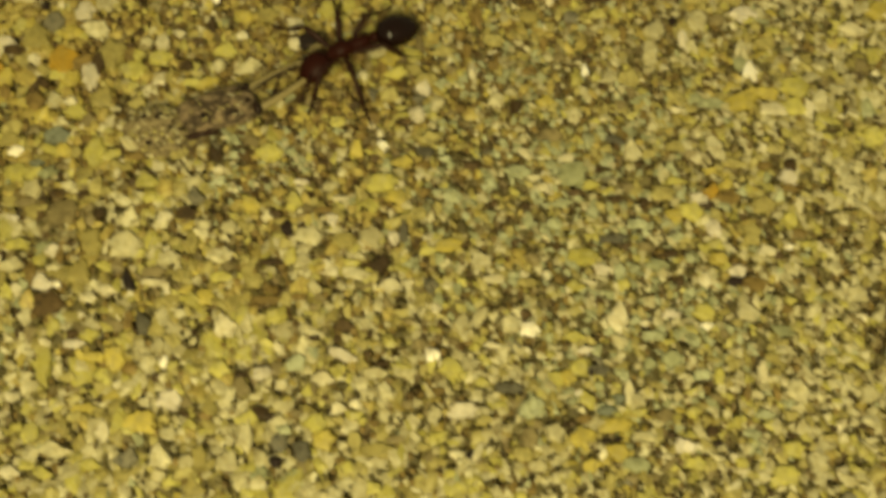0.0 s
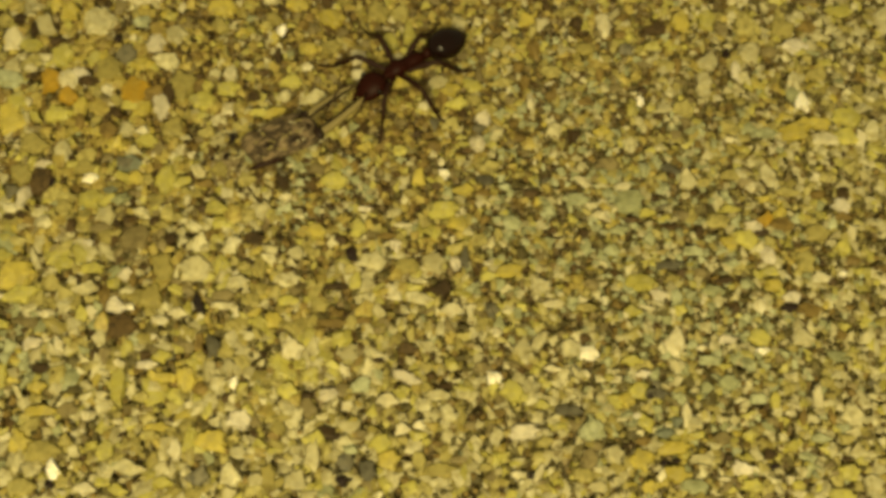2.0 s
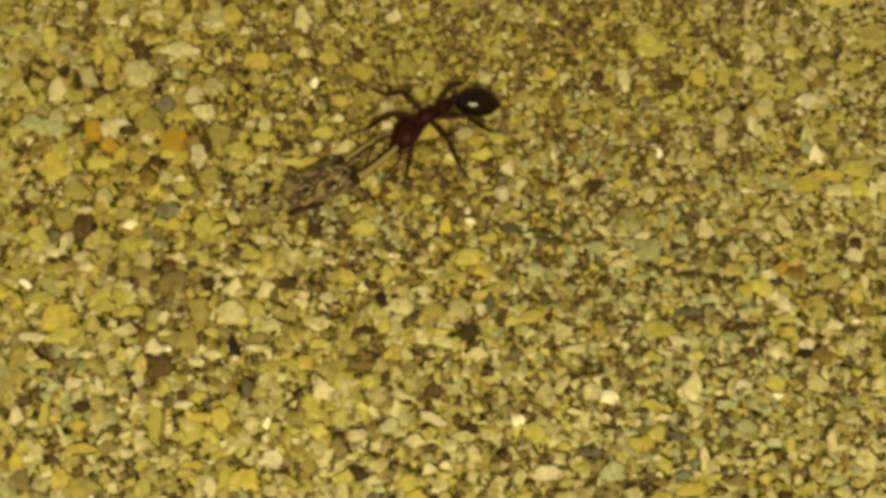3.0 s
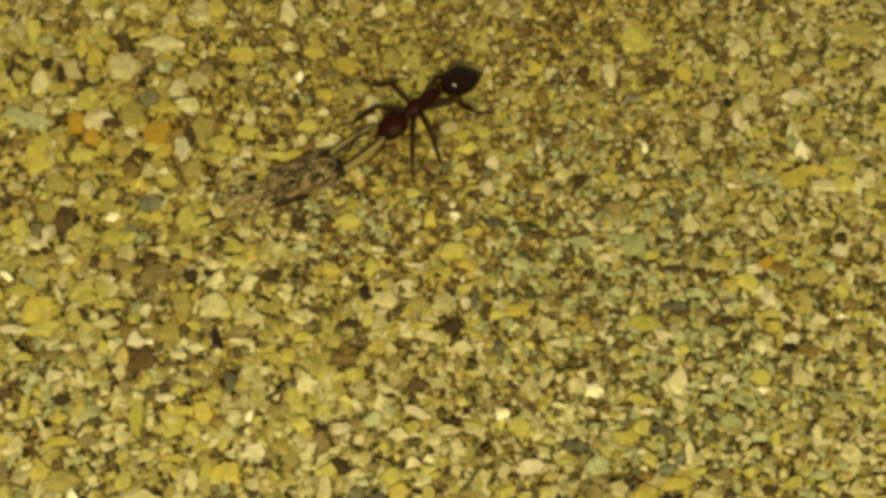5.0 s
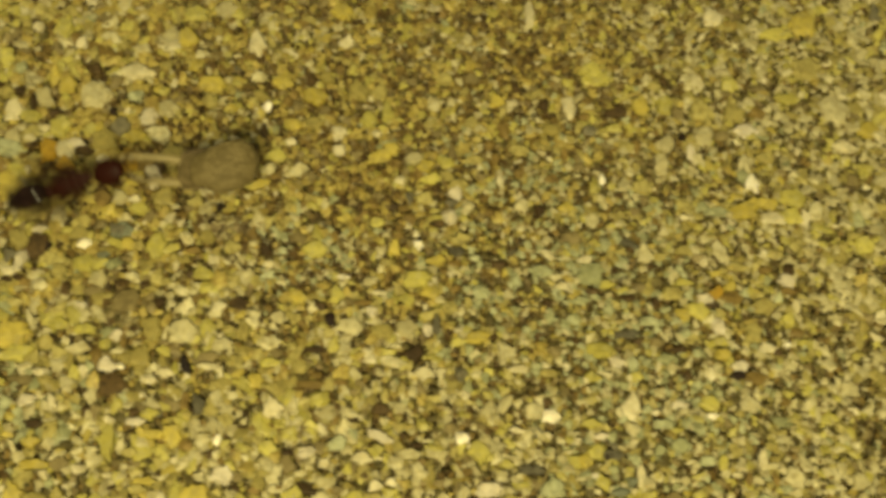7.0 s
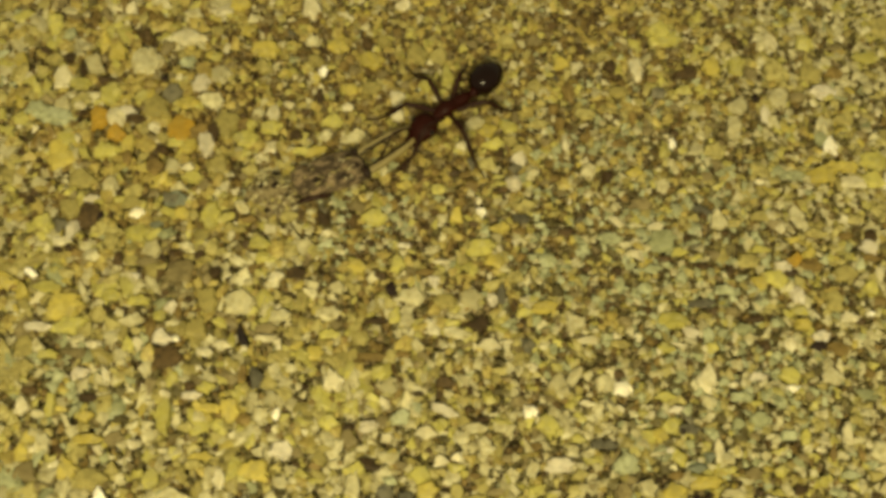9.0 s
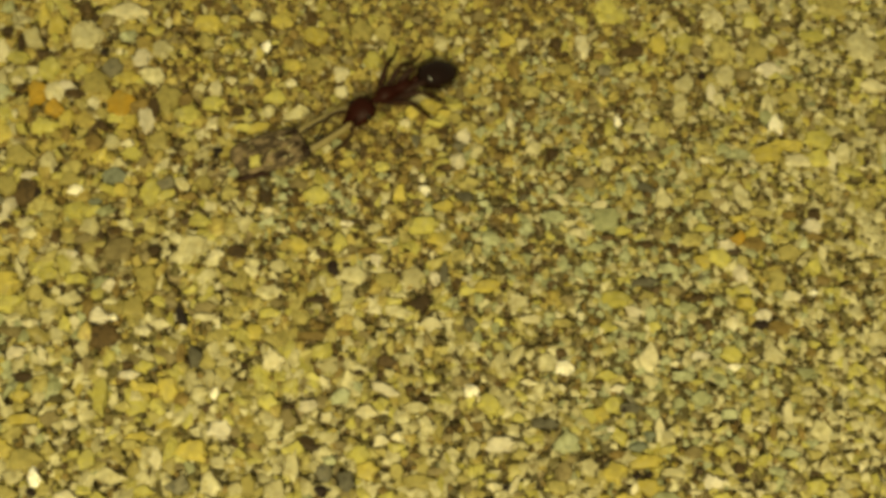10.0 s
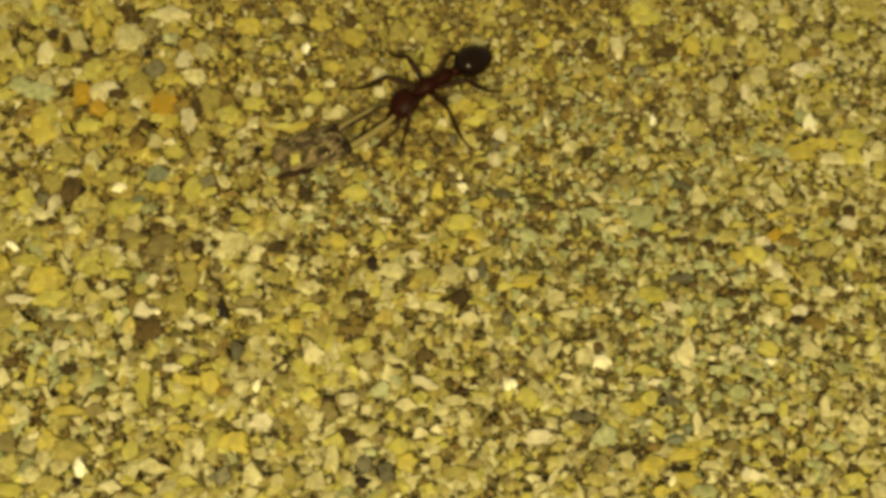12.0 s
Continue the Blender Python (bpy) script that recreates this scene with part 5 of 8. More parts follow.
# ---- the ant ----
def ant():
    root = new("ant")
    tagged(root, "black and red-brown ant gripped by the head in an antlion's jaws", "ant")
    bm = loft(bmesh.new(), [(-1.18, 0, -0.02, 0.123, 0.109), (-1.08, 0, 0, 0.247, 0.24), (-0.84, 0, 0.03, 0.321, 0.294), (-0.54, 0, 0.04, 0.333, 0.294), (-0.3, 0, 0.02, 0.297, 0.262),
                            (-0.14, 0, 0.04, 0.333, 0.284), (0.12, 0, 0.09, 0.408, 0.338), (0.38, 0, 0.1, 0.431, 0.338), (0.62, 0, 0.06, 0.37, 0.273), (0.82, 0, 0, 0.247, 0.186), (0.96, 0, -0.04, 0.16, 0.121), (1.06, 0, -0.05, 0.123, 0.098)])
    part("thorax", bm, RED_SHELL, root, "red-brown segmented thorax")
    bm = loft(bmesh.new(), [(-1.64, 0, -0.02, 0.14, 0.12), (-1.53, 0, 0.0, 0.20, 0.18), (-1.42, 0, 0.05, 0.27, 0.27), (-1.32, 0, 0.06, 0.27, 0.28), (-1.22, 0, 0.02, 0.20, 0.18), (-1.10, 0, 0.0, 0.20, 0.16)], 12)
    part("waist", bm, RED_SHELL, root)
    # The gaster and the head turn on their joints.
    bm = loft(bmesh.new(), [(-0.15, 0, 0.00, 0.090, 0.093), (-0.22, 0, 0.02, 0.261, 0.248), (-0.34, 0, 0.05, 0.441, 0.412), (-0.52, 0, 0.08, 0.622, 0.557), (-0.78, 0, 0.10, 0.742, 0.650), (-0.83, 0, 0.10, 0.738, 0.644), (-1.11, 0, 0.10, 0.792, 0.680), (-1.37, 0, 0.09, 0.782, 0.660), (-1.42, 0, 0.09, 0.767, 0.650),
                            (-1.68, 0, 0.06, 0.692, 0.577), (-1.89, 0, 0.02, 0.572, 0.474), (-1.94, 0, 0.02, 0.547, 0.454), (-2.13, 0, -0.02, 0.381, 0.319), (-2.26, 0, -0.06, 0.211, 0.186), (-2.37, 0, -0.08, 0.071, 0.062)], 24)
    gaster = part("gaster", bm, BLACK_SHELL, root, "glossy black egg-shaped gaster")
    bm = loft(bmesh.new(), [(-0.02, 0, 0.0, 0.093, 0.10), (0.08, 0.0, 0.02, 0.335, 0.25), (0.18, 0, 0.03, 0.521, 0.36), (0.38, 0, 0.04, 0.651, 0.43), (0.62, 0, 0.04, 0.688, 0.45), (0.90, 0, 0.02, 0.660, 0.43), (1.14, 0, -0.01, 0.577, 0.37), (1.34, 0, -0.04, 0.465, 0.28), (1.48, 0, -0.07, 0.335, 0.18), (1.54, 0, -0.08, 0.186, 0.08)], 20)
    head = part("head", bm, RED_SHELL, root, "dark red-brown rounded head")
    for side in (-1, 1):
        part("eye", ball(bmesh.new(), (0.72, 0.60 * side, 0.24), (0.13, 0.10, 0.12)), EYE, head, "small black eye")
        part("mandible", tube(bmesh.new(), [(1.45, 0.24 * side, -0.08), (1.62, 0.26 * side, -0.1), (1.76, 0.16 * side, -0.1), (1.82, 0.04 * side, -0.1)], [0.12, 0.10, 0.07, 0.03]), RED_SHELL, head)
        part("antenna", tube(bmesh.new(), [(1.2, 0.22 * side, 0.30), (1.6, 0.55 * side, 0.50), (2.0, 0.78 * side, 0.42), (2.5, 0.72 * side, 0.18), (3.0, 0.6 * side, 0.0), (3.3, 0.55 * side, -0.1)], [0.05, 0.05, 0.055, 0.045, 0.05, 0.035], 6), LIMB, head, "thin elbowed antenna")
    limbs = {}
    for name, s in (("uf", 1.22), ("um", 1.15), ("uh", 1.1), ("lf", 1.1), ("lm", 1.2), ("lh", 1.12)):
        leg = part("leg", tube(bmesh.new(), [(-0.02, 0, -0.02), (0.15 * s, 0, 0.0), (0.25 * s, 0, 0.04), (0.75 * s, 0, 0.34), (1.22 * s, 0, 0.52), (1.30 * s, 0, 0.52)], [0.15, 0.15, 0.11, 0.165, 0.12, 0.10]), LIMB, root, "thin dark brown jointed leg")
        part("shin", tube(bmesh.new(), [(1.26 * s, 0, 0.54), (1.40 * s, 0.02, 0.40), (1.80 * s, 0.05, -0.10), (2.12 * s, 0.08, -0.48)], [0.10, 0.105, 0.12, 0.08]), LIMB, leg)
        part("foot", tube(bmesh.new(), [(2.10 * s, 0.08, -0.46), (2.30 * s, 0.10, -0.64), (2.60 * s, 0.14, -0.72), (2.95 * s, 0.18, -0.74)], [0.075, 0.065, 0.055, 0.04], 6), LIMB, leg)
        limbs[name] = leg
    return root, head, gaster, limbs


# ---- the antlion ----
def bristles(spots, length, thick):
    bm = bmesh.new()
    for (x, y, z), (dx, dy, dz) in spots:
        k = length * random.uniform(0.6, 1.2)
        tube(bm, [(x, y, z), (x + 0.5 * k * dx, y + 0.5 * k * dy, z + 0.5 * k * dz), (x + k * dx, y + k * dy, z + k * dz - 0.1 * k)], [thick, thick * 0.8, thick * 0.25], 4)
    return bm


def jut(points):
    """The jaws lean a little to the larva's left towards their tips."""
    return [(x, y + 0.06 * max(x - 2.9, 0), z) for x, y, z in points]


def dusting(count, pick, lay, coarse=1.0):
    """Tiny angular chips of sand clinging to a back; pick gives a place, lay its side shift and height, in millimetres."""
    bm = bmesh.new()
    for _ in range(count):
        x, y = pick()
        side, z = lay(x, y)
        size = coarse * random.uniform(0.03, 0.085)
        made = bmesh.ops.create_icosphere(bm, subdivisions=1, radius=1)["verts"]
        for vert in made:
            vert.co = Vector((x + size * random.uniform(0.7, 1.5) * vert.co.x, side + size * random.uniform(0.7, 1.3) * vert.co.y, z + 0.6 * size * vert.co.z)) * MM
    return bm


def antlion():
    root = new("antlion_larva")
    tagged(root, "mottled grey-brown antlion larva half buried in sand, gripping an ant", "insect larva")
    rings = [(0.55, 0.18, -0.15, 0.30, 0.28), (0.40, 0.23, -0.10, 0.57, 0.50), (0.10, 0.36, -0.06, 0.86, 0.64), (-0.25, 0.48, -0.05, 1.06, 0.76), (-0.35, 0.51, -0.08, 0.99, 0.71), (-0.70, 0.62, -0.04, 1.24, 0.90),
             (-1.20, 0.79, -0.08, 1.40, 1.00), (-1.32, 0.83, -0.12, 1.32, 0.95), (-1.80, 1.00, -0.24, 1.43, 1.06), (-2.30, 1.18, -0.46, 1.40, 1.06), (-2.42, 1.22, -0.55, 1.33, 1.00), (-2.90, 1.42, -0.95, 1.30, 1.00), (-3.40, 1.64, -1.50, 1.20, 0.95),
             (-4.20, 2.00, -2.30, 1.00, 0.80), (-5.00, 2.40, -3.00, 0.70, 0.55), (-5.40, 2.60, -3.30, 0.30, 0.25)]
    body = part("body", loft(bmesh.new(), rings, 28, 0.10), BODY_SKIN, root, "plump sand-dusted mottled body")

    def back(x, side):
        """The place on the body's upper skin at x, side from -1 to 1 across it."""
        for fore, aft in zip(rings, rings[1:]):
            if aft[0] <= x:
                f = (x - fore[0]) / (aft[0] - fore[0])
                _, y, z, w, h = (p + f * (q - p) for p, q in zip(fore, aft))
                return y + side * w, z + h * math.sqrt(max(1 - side * side, 0.04))

    spots = []
    for _ in range(150):
        x, side = random.uniform(-2.6, 0.1), random.choice((-1, 1)) * random.uniform(0.4, 0.98)
        y, z = back(x, side)
        spots.append(((x, y, z - 0.03), (random.uniform(-0.4, 0.5), side * random.uniform(0.3, 0.9), random.uniform(0.1, 0.5))))
    part("bristles", bristles(spots, 0.42, 0.018), BRISTLE, body, "short dark bristles")
    for kind, count, size in (("tan", 70, 1.5), ("pale", 60, 1.6), ("umber", 60, 1.6), ("dark", 40, 1.4)):
        part("stuck_sand", dusting(count, lambda: (random.uniform(-3.0, -0.2), random.uniform(-0.95, 0.95)), back, size), MINERAL[kind], body, LABELS[kind].replace(" among the sand", " dust sticking to the back"))
    for x, side, long in ((-1.2, 0.25, 0.22), (-1.8, 0.36, 0.17), (-0.75, 0.22, 0.13), (-0.55, -0.42, 0.16), (-2.1, -0.55, 0.18), (-1.0, -0.25, 0.12)):
        y, z = back(x, side)
        part("tubercle", ball(bmesh.new(), (x, y, z), (long, 0.75 * long, 0.08)), JAW_DARK, body, "dark wart-like spot")

    # The flat head, hinged at the neck, with its two long jaws.
    bm = loft(bmesh.new(), [(-0.42, 0.58, -0.05, 0.50, 0.28), (-0.30, 0.57, -0.03, 0.76, 0.37), (0.0, 0.52, 0.0, 0.92, 0.42), (0.35, 0.46, 0.0, 0.95, 0.42), (0.50, 0.43, -0.01, 0.92, 0.39), (1.0, 0.34, 0.04, 1.00, 0.45), (1.6, 0.23, 0.06, 1.02, 0.47), (2.2, 0.13, 0.05, 0.97, 0.44),
                            (2.6, 0.05, 0.03, 0.92, 0.39), (2.82, 0.01, 0.01, 0.83, 0.33), (2.94, -0.01, -0.01, 0.68, 0.26), (3.02, -0.02, -0.02, 0.45, 0.18)], 28, 0.07)
    head = part("head", bm, SKIN, root, "flat mottled grey-brown head with a pale underside")
    for side in (-1, 1):
        jaw = part("jaw", tube(bmesh.new(), jut([(2.55, 0.50 * side, 0.0), (2.95, 0.55 * side, 0.02), (3.5, 0.58 * side, 0.05), (4.2, 0.56 * side, 0.10), (4.9, 0.52 * side, 0.16), (5.5, 0.44 * side, 0.20), (5.95, 0.28 * side, 0.22), (6.2, 0.10 * side, 0.22)]),
                                 [0.22, 0.22, 0.20, 0.18, 0.165, 0.13, 0.08, 0.03], 10), JAW, head, "long pale curved horn jaw")
        for x, y in ((3.55, 0.46), (4.3, 0.44), (5.0, 0.40)):
            part("jaw_tooth", tube(bmesh.new(), jut([(x, y * side + 0.06 * side, 0.1), (x + 0.12, (y - 0.10) * side, 0.12), (x + 0.26, (y - 0.22) * side, 0.12)]), [0.08, 0.06, 0.015], 6), JAW_DARK, jaw, "small dark jaw tooth")
        part("inner_edge", tube(bmesh.new(), jut([(2.9, 0.40 * side, 0.12), (3.5, 0.44 * side, 0.16), (4.2, 0.43 * side, 0.20), (4.9, 0.40 * side, 0.24), (5.5, 0.35 * side, 0.27)]), [0.06, 0.08, 0.08, 0.07, 0.04], 6), JAW_DARK, jaw, "dark inner jaw edge")
        part("eye_mound", ball(bmesh.new(), (2.84 + 0.02 * side, 0.60 * side, 0.24), (0.19 - 0.03 * side, 0.31 - 0.08 * side, 0.25)), JAW_DARK, head, "dark eye mound at the jaw base")
        part("palp", tube(bmesh.new(), [(2.8, 0.3 * side, -0.1), (3.2, 0.36 * side, -0.1), (3.6, 0.34 * side, -0.14)], [0.06, 0.05, 0.02], 6), JAW, head)
    bm = loft(bmesh.new(), [(-0.7, 0.55, -0.9, 0.4, 0.2), (-0.4, 0.5, -0.95, 0.95, 0.34), (0.2, 0.42, -0.96, 1.26, 0.42), (0.9, 0.3, -0.92, 1.28, 0.42), (1.6, 0.2, -0.78, 1.06, 0.36), (2.2, 0.1, -0.58, 0.72, 0.3), (2.5, 0.05, -0.45, 0.38, 0.2)], 22, 0.15)
    part("thorax", bm, BODY_SKIN, head, "plain brownish underside of the thorax")
    part("foreleg", tube(bmesh.new(), [(0.85, -0.66, -0.16), (0.55, -0.58, -0.04), (0.1, -0.46, -0.02), (-0.15, -0.36, -0.06), (-0.5, -0.30, -0.06), (-0.8, -0.20, -0.18)], [0.10, 0.16, 0.13, 0.15, 0.11, 0.05]), LIMB, head, "dark red-brown foreleg folded beside the head")
    spots = []
    for _ in range(110):
        x, side = random.uniform(-0.2, 2.8), random.choice((-1, 1))
        a = random.uniform(-0.1, 0.9)
        spots.append(((x, side * 0.98 * math.cos(a), 0.04 + 0.42 * math.sin(a)), (random.uniform(-0.3, 0.5), side * random.uniform(0.3, 0.9), random.uniform(0.0, 0.5))))
    part("bristles", bristles(spots, 0.30, 0.015), BRISTLE, head)
    for x, y, z, long, wide in ((2.42, 0.52, 0.33, 0.30, 0.17), (2.55, -0.10, 0.34, 0.20, 0.24), (1.25, 0.70, 0.36, 0.34, 0.15), (0.55, 0.15, 0.35, 0.24, 0.18), (1.7, -0.35, 0.42, 0.30, 0.12)):
        part("dark_spot", ball(bmesh.new(), (x, y, z), (long, wide, 0.11)), JAW_DARK, head, "blackish blotch on the head")
    for kind, count, size in (("tan", 22, 1.0), ("pale", 14, 1.0), ("dark", 8, 1.2)):
        part("stuck_sand", dusting(count, lambda: (random.uniform(-0.2, 2.5), random.uniform(-0.8, 0.8)), lambda x, y: (0.45 - 0.15 * x + y, 0.05 + 0.44 * math.sqrt(max(1 - y * y, 0.1))), size), MINERAL[kind], head, LABELS[kind].replace(" among the sand", " dust sticking to the head"))
    return root, head, body


ant_root, ant_head, ant_gaster, ant_limbs = ant()
lion_root, lion_head, lion_body = antlion()


# ---- what moves ----
def lie(x, y):
    """The height at which a thrown grain lies bedded, in metres."""
    return (relief(x, y) + 0.14) * MM


def motions():
    walk(ant_root, [
        (0.000, pose(-0.000231, 0.008029, 0.001050, 0.0, -0.0, -156.5)),
        (0.100, pose(-0.000176, 0.007594, 0.001050, 0.0, -0.0, -164.2)),
        (0.200, pose(-0.000195, 0.007764, 0.001050, 0.0, -0.0, -167.0)),
        (0.300, pose(-0.000213, 0.007934, 0.001050, 0.0, -0.0, -169.9)),
        (0.400, pose(-0.000213, 0.007934, 0.001050, 0.0, -0.0, -169.9)),
        (0.433, pose(-0.006529, 0.005367, 0.009235, -70.8, 67.5, 139.3)),
        (0.467, pose(-0.013092, 0.006248, 0.007292, -148.9, 24.6, 21.9)),
        (0.500, pose(-0.014933, 0.007045, 0.003251, -143.7, -19.4, 6.6)),
        (0.533, pose(-0.014884, 0.005243, 0.002085, -142.9, -28.3, 19.6)),
        (0.567, pose(-0.014608, 0.008337, 0.004014, -145.5, -13.2, -2.4)),
        (0.600, pose(-0.015589, 0.006576, 0.003217, -144.1, -21.1, 24.6)),
        (0.633, pose(-0.014209, 0.004003, 0.005380, -147.9, 5.7, 49.7)),
        (0.667, pose(-0.007089, 0.005838, 0.009339, -74.8, 69.6, 127.6)),
        (0.700, pose(0.000621, 0.007260, 0.001050, 0.0, -0.0, -176.5)),
        (0.733, pose(-0.005403, 0.005947, 0.009305, -69.4, 69.0, 132.6)),
        (0.767, pose(-0.011123, 0.006834, 0.007253, -147.1, 20.7, 21.3)),
        (0.800, pose(-0.012863, 0.007118, 0.003062, -143.2, -25.3, 9.5)),
        (0.833, pose(-0.012603, 0.005359, 0.001885, -143.7, -34.1, 23.1)),
        (0.867, pose(-0.012687, 0.008402, 0.003866, -144.2, -19.0, 0.3)),
        (0.900, pose(-0.014409, 0.005532, 0.003358, -148.0, -16.3, 30.1)),
        (0.933, pose(-0.012862, 0.003012, 0.005520, -153.1, 13.5, 49.2)),
        (0.967, pose(-0.006902, 0.005714, 0.009189, 6.9, 84.7, -139.9)),
        (1.000, pose(-0.000702, 0.008595, 0.001050, 0.0, -0.0, -146.2)),
        (1.500, pose(-0.000436, 0.008350, 0.001050, 0.0, -0.0, -163.4)),
        (1.700, pose(-0.000713, 0.008653, 0.001050, 0.0, -0.0, -141.7)),
        (2.000, pose(-0.000568, 0.008730, 0.001050, 0.0, -0.0, -149.5)),
        (2.200, pose(-0.000367, 0.008556, 0.001050, 0.0, -0.0, -145.2)),
        (2.500, pose(-0.000551, 0.008683, 0.001050, 0.0, -0.0, -155.2)),
        (2.700, pose(-0.000968, 0.009339, 0.001050, 0.0, -0.0, -132.6)),
        (2.800, pose(-0.000944, 0.009380, 0.001050, 0.0, -0.0, -129.2)),
        (3.000, pose(-0.000482, 0.009036, 0.001050, 0.0, -0.0, -146.0)),
        (3.100, pose(-0.000482, 0.009036, 0.001050, 0.0, -0.0, -146.0)),
        (3.133, pose(-0.006900, 0.006315, 0.009416, 42.7, 80.1, -102.4)),
        (3.167, pose(-0.013672, 0.004851, 0.006481, -149.7, 19.4, 35.9)),
        (3.200, pose(-0.015208, 0.006332, 0.002954, -145.1, -26.4, 26.7)),
        (3.233, pose(-0.013928, 0.004974, 0.006179, -148.9, 14.9, 35.1)),
        (3.267, pose(-0.007140, 0.006192, 0.009450, 51.9, 81.5, -93.4)),
        (3.300, pose(-0.000213, 0.009145, 0.001050, 0.0, -0.0, -138.8)),
        (4.900, pose(-0.000213, 0.009145, 0.001050, 0.0, -0.0, -138.8)),
        (5.000, pose(-0.000349, 0.009183, 0.001050, 0.0, -0.0, -137.4)),
        (5.200, pose(-0.000615, 0.009697, 0.001050, 0.0, -0.0, -127.7)),
        (5.500, pose(-0.000455, 0.008803, 0.001050, 0.0, -0.0, -143.6)),
        (5.800, pose(-0.000234, 0.008831, 0.001050, 0.0, -0.0, -144.2)),
        (6.000, pose(-0.000288, 0.009144, 0.001050, 0.0, -0.0, -136.2)),
        (6.200, pose(-0.000261, 0.009101, 0.001050, 0.0, -0.0, -143.7)),
        (6.500, pose(-0.000389, 0.009113, 0.001050, 0.0, -0.0, -138.5)),
        (6.700, pose(-0.000448, 0.008859, 0.001050, 0.0, -0.0, -139.2)),
        (6.800, pose(-0.000365, 0.008708, 0.001050, 0.0, -0.0, -147.6)),
        (6.900, pose(0.000275, 0.006949, 0.001050, 0.0, -0.0, -171.4)),
        (6.933, pose(-0.006565, 0.005140, 0.009150, -62.5, 74.1, 139.3)),
        (6.967, pose(-0.013093, 0.005252, 0.007317, -151.3, 27.3, 20.2)),
        (7.000, pose(-0.015010, 0.005072, 0.003252, -148.0, -15.6, 13.6)),
        (7.033, pose(-0.014588, 0.003253, 0.002134, -148.9, -23.7, 27.7)),
        (7.067, pose(-0.014944, 0.006422, 0.004023, -148.7, -9.7, 3.9)),
        (7.100, pose(-0.015227, 0.005482, 0.003167, -150.1, -18.1, 27.0)),
        (7.133, pose(-0.013764, 0.003003, 0.005458, -152.1, 9.9, 48.7)),
        (7.167, pose(-0.006994, 0.005161, 0.009183, -69.3, 74.9, 132.7)),
        (7.200, pose(0.000275, 0.006949, 0.001050, 0.0, -0.0, -171.4)),
        (7.300, pose(-0.000089, 0.008744, 0.001050, 0.0, -0.0, -155.7)),
        (8.900, pose(-0.000089, 0.008744, 0.001050, 0.0, -0.0, -155.7)),
        (9.000, pose(-0.000098, 0.008801, 0.001050, 0.0, -0.0, -144.7)),
        (9.200, pose(0.000012, 0.008523, 0.001050, 0.0, -0.0, -162.1)),
        (9.500, pose(-0.000162, 0.008212, 0.001050, 0.0, -0.0, -164.2)),
        (9.533, pose(-0.007489, 0.005052, 0.009112, -62.3, 74.3, 146.6)),
        (9.567, pose(-0.014597, 0.004528, 0.007342, -150.4, 27.6, 22.9)),
        (9.600, pose(-0.016656, 0.004588, 0.003323, -146.7, -16.0, 14.1)),
        (9.633, pose(-0.015137, 0.001860, 0.005485, -154.0, 10.1, 42.7)),
        (9.667, pose(-0.007745, 0.004930, 0.009144, -69.1, 75.1, 140.0)),
        (9.700, pose(0.000621, 0.007260, 0.001050, 0.0, -0.0, -176.5)),
        (9.800, pose(-0.001208, 0.009990, 0.001050, 0.0, -0.0, -144.9)),
        (9.833, pose(-0.004502, 0.006940, 0.009125, -52.6, 78.0, 171.4)),
        (9.867, pose(-0.009230, 0.006016, 0.006368, -156.7, 17.0, 31.2)),
        (9.900, pose(-0.010749, 0.008242, 0.003076, -143.9, -21.3, 3.0)),
        (9.933, pose(-0.009230, 0.006016, 0.006368, -156.7, 17.0, 31.2)),
        (9.967, pose(-0.004647, 0.006801, 0.009158, -61.0, 79.1, 163.2)),
        (10.000, pose(-0.000259, 0.008234, 0.001050, 0.0, -0.0, -151.5)),
        (10.100, pose(-0.000220, 0.008213, 0.001050, 0.0, -0.0, -154.0)),
        (10.200, pose(-0.000271, 0.008472, 0.001050, 0.0, -0.0, -157.3)),
        (10.300, pose(-0.000066, 0.008425, 0.001050, 0.0, -0.0, -152.1)),
        (10.400, pose(-0.000281, 0.008496, 0.001050, 0.0, -0.0, -147.1)),
        (10.500, pose(-0.000280, 0.008711, 0.001050, 0.0, -0.0, -135.8)),
        (10.600, pose(-0.000384, 0.008702, 0.001050, 0.0, -0.0, -136.4)),
        (10.700, pose(-0.000328, 0.008627, 0.001050, 0.0, -0.0, -137.8)),
        (10.800, pose(-0.000257, 0.008519, 0.001050, 0.0, -0.0, -144.3)),
        (10.900, pose(-0.000245, 0.008381, 0.001050, 0.0, -0.0, -148.5)),
        (11.000, pose(-0.000422, 0.008639, 0.001050, 0.0, -0.0, -139.7)),
        (11.100, pose(-0.000511, 0.008983, 0.001050, 0.0, -0.0, -133.8)),
        (11.200, pose(-0.000457, 0.008667, 0.001050, 0.0, -0.0, -138.4)),
        (11.300, pose(-0.000232, 0.008503, 0.001050, 0.0, -0.0, -141.0)),
        (11.500, pose(-0.000238, 0.008513, 0.001050, 0.0, -0.0, -153.4)),
        (11.600, pose(-0.000244, 0.008628, 0.001050, 0.0, -0.0, -151.2)),
        (11.700, pose(-0.000340, 0.008878, 0.001050, 0.0, -0.0, -147.4)),
        (11.800, pose(-0.000230, 0.008832, 0.001050, 0.0, -0.0, -148.8)),
        (11.900, pose(-0.000297, 0.008685, 0.001050, 0.0, -0.0, -147.0)),
        (12.000, pose(-0.000132, 0.008729, 0.001050, 0.0, -0.0, -148.0)),
    ])
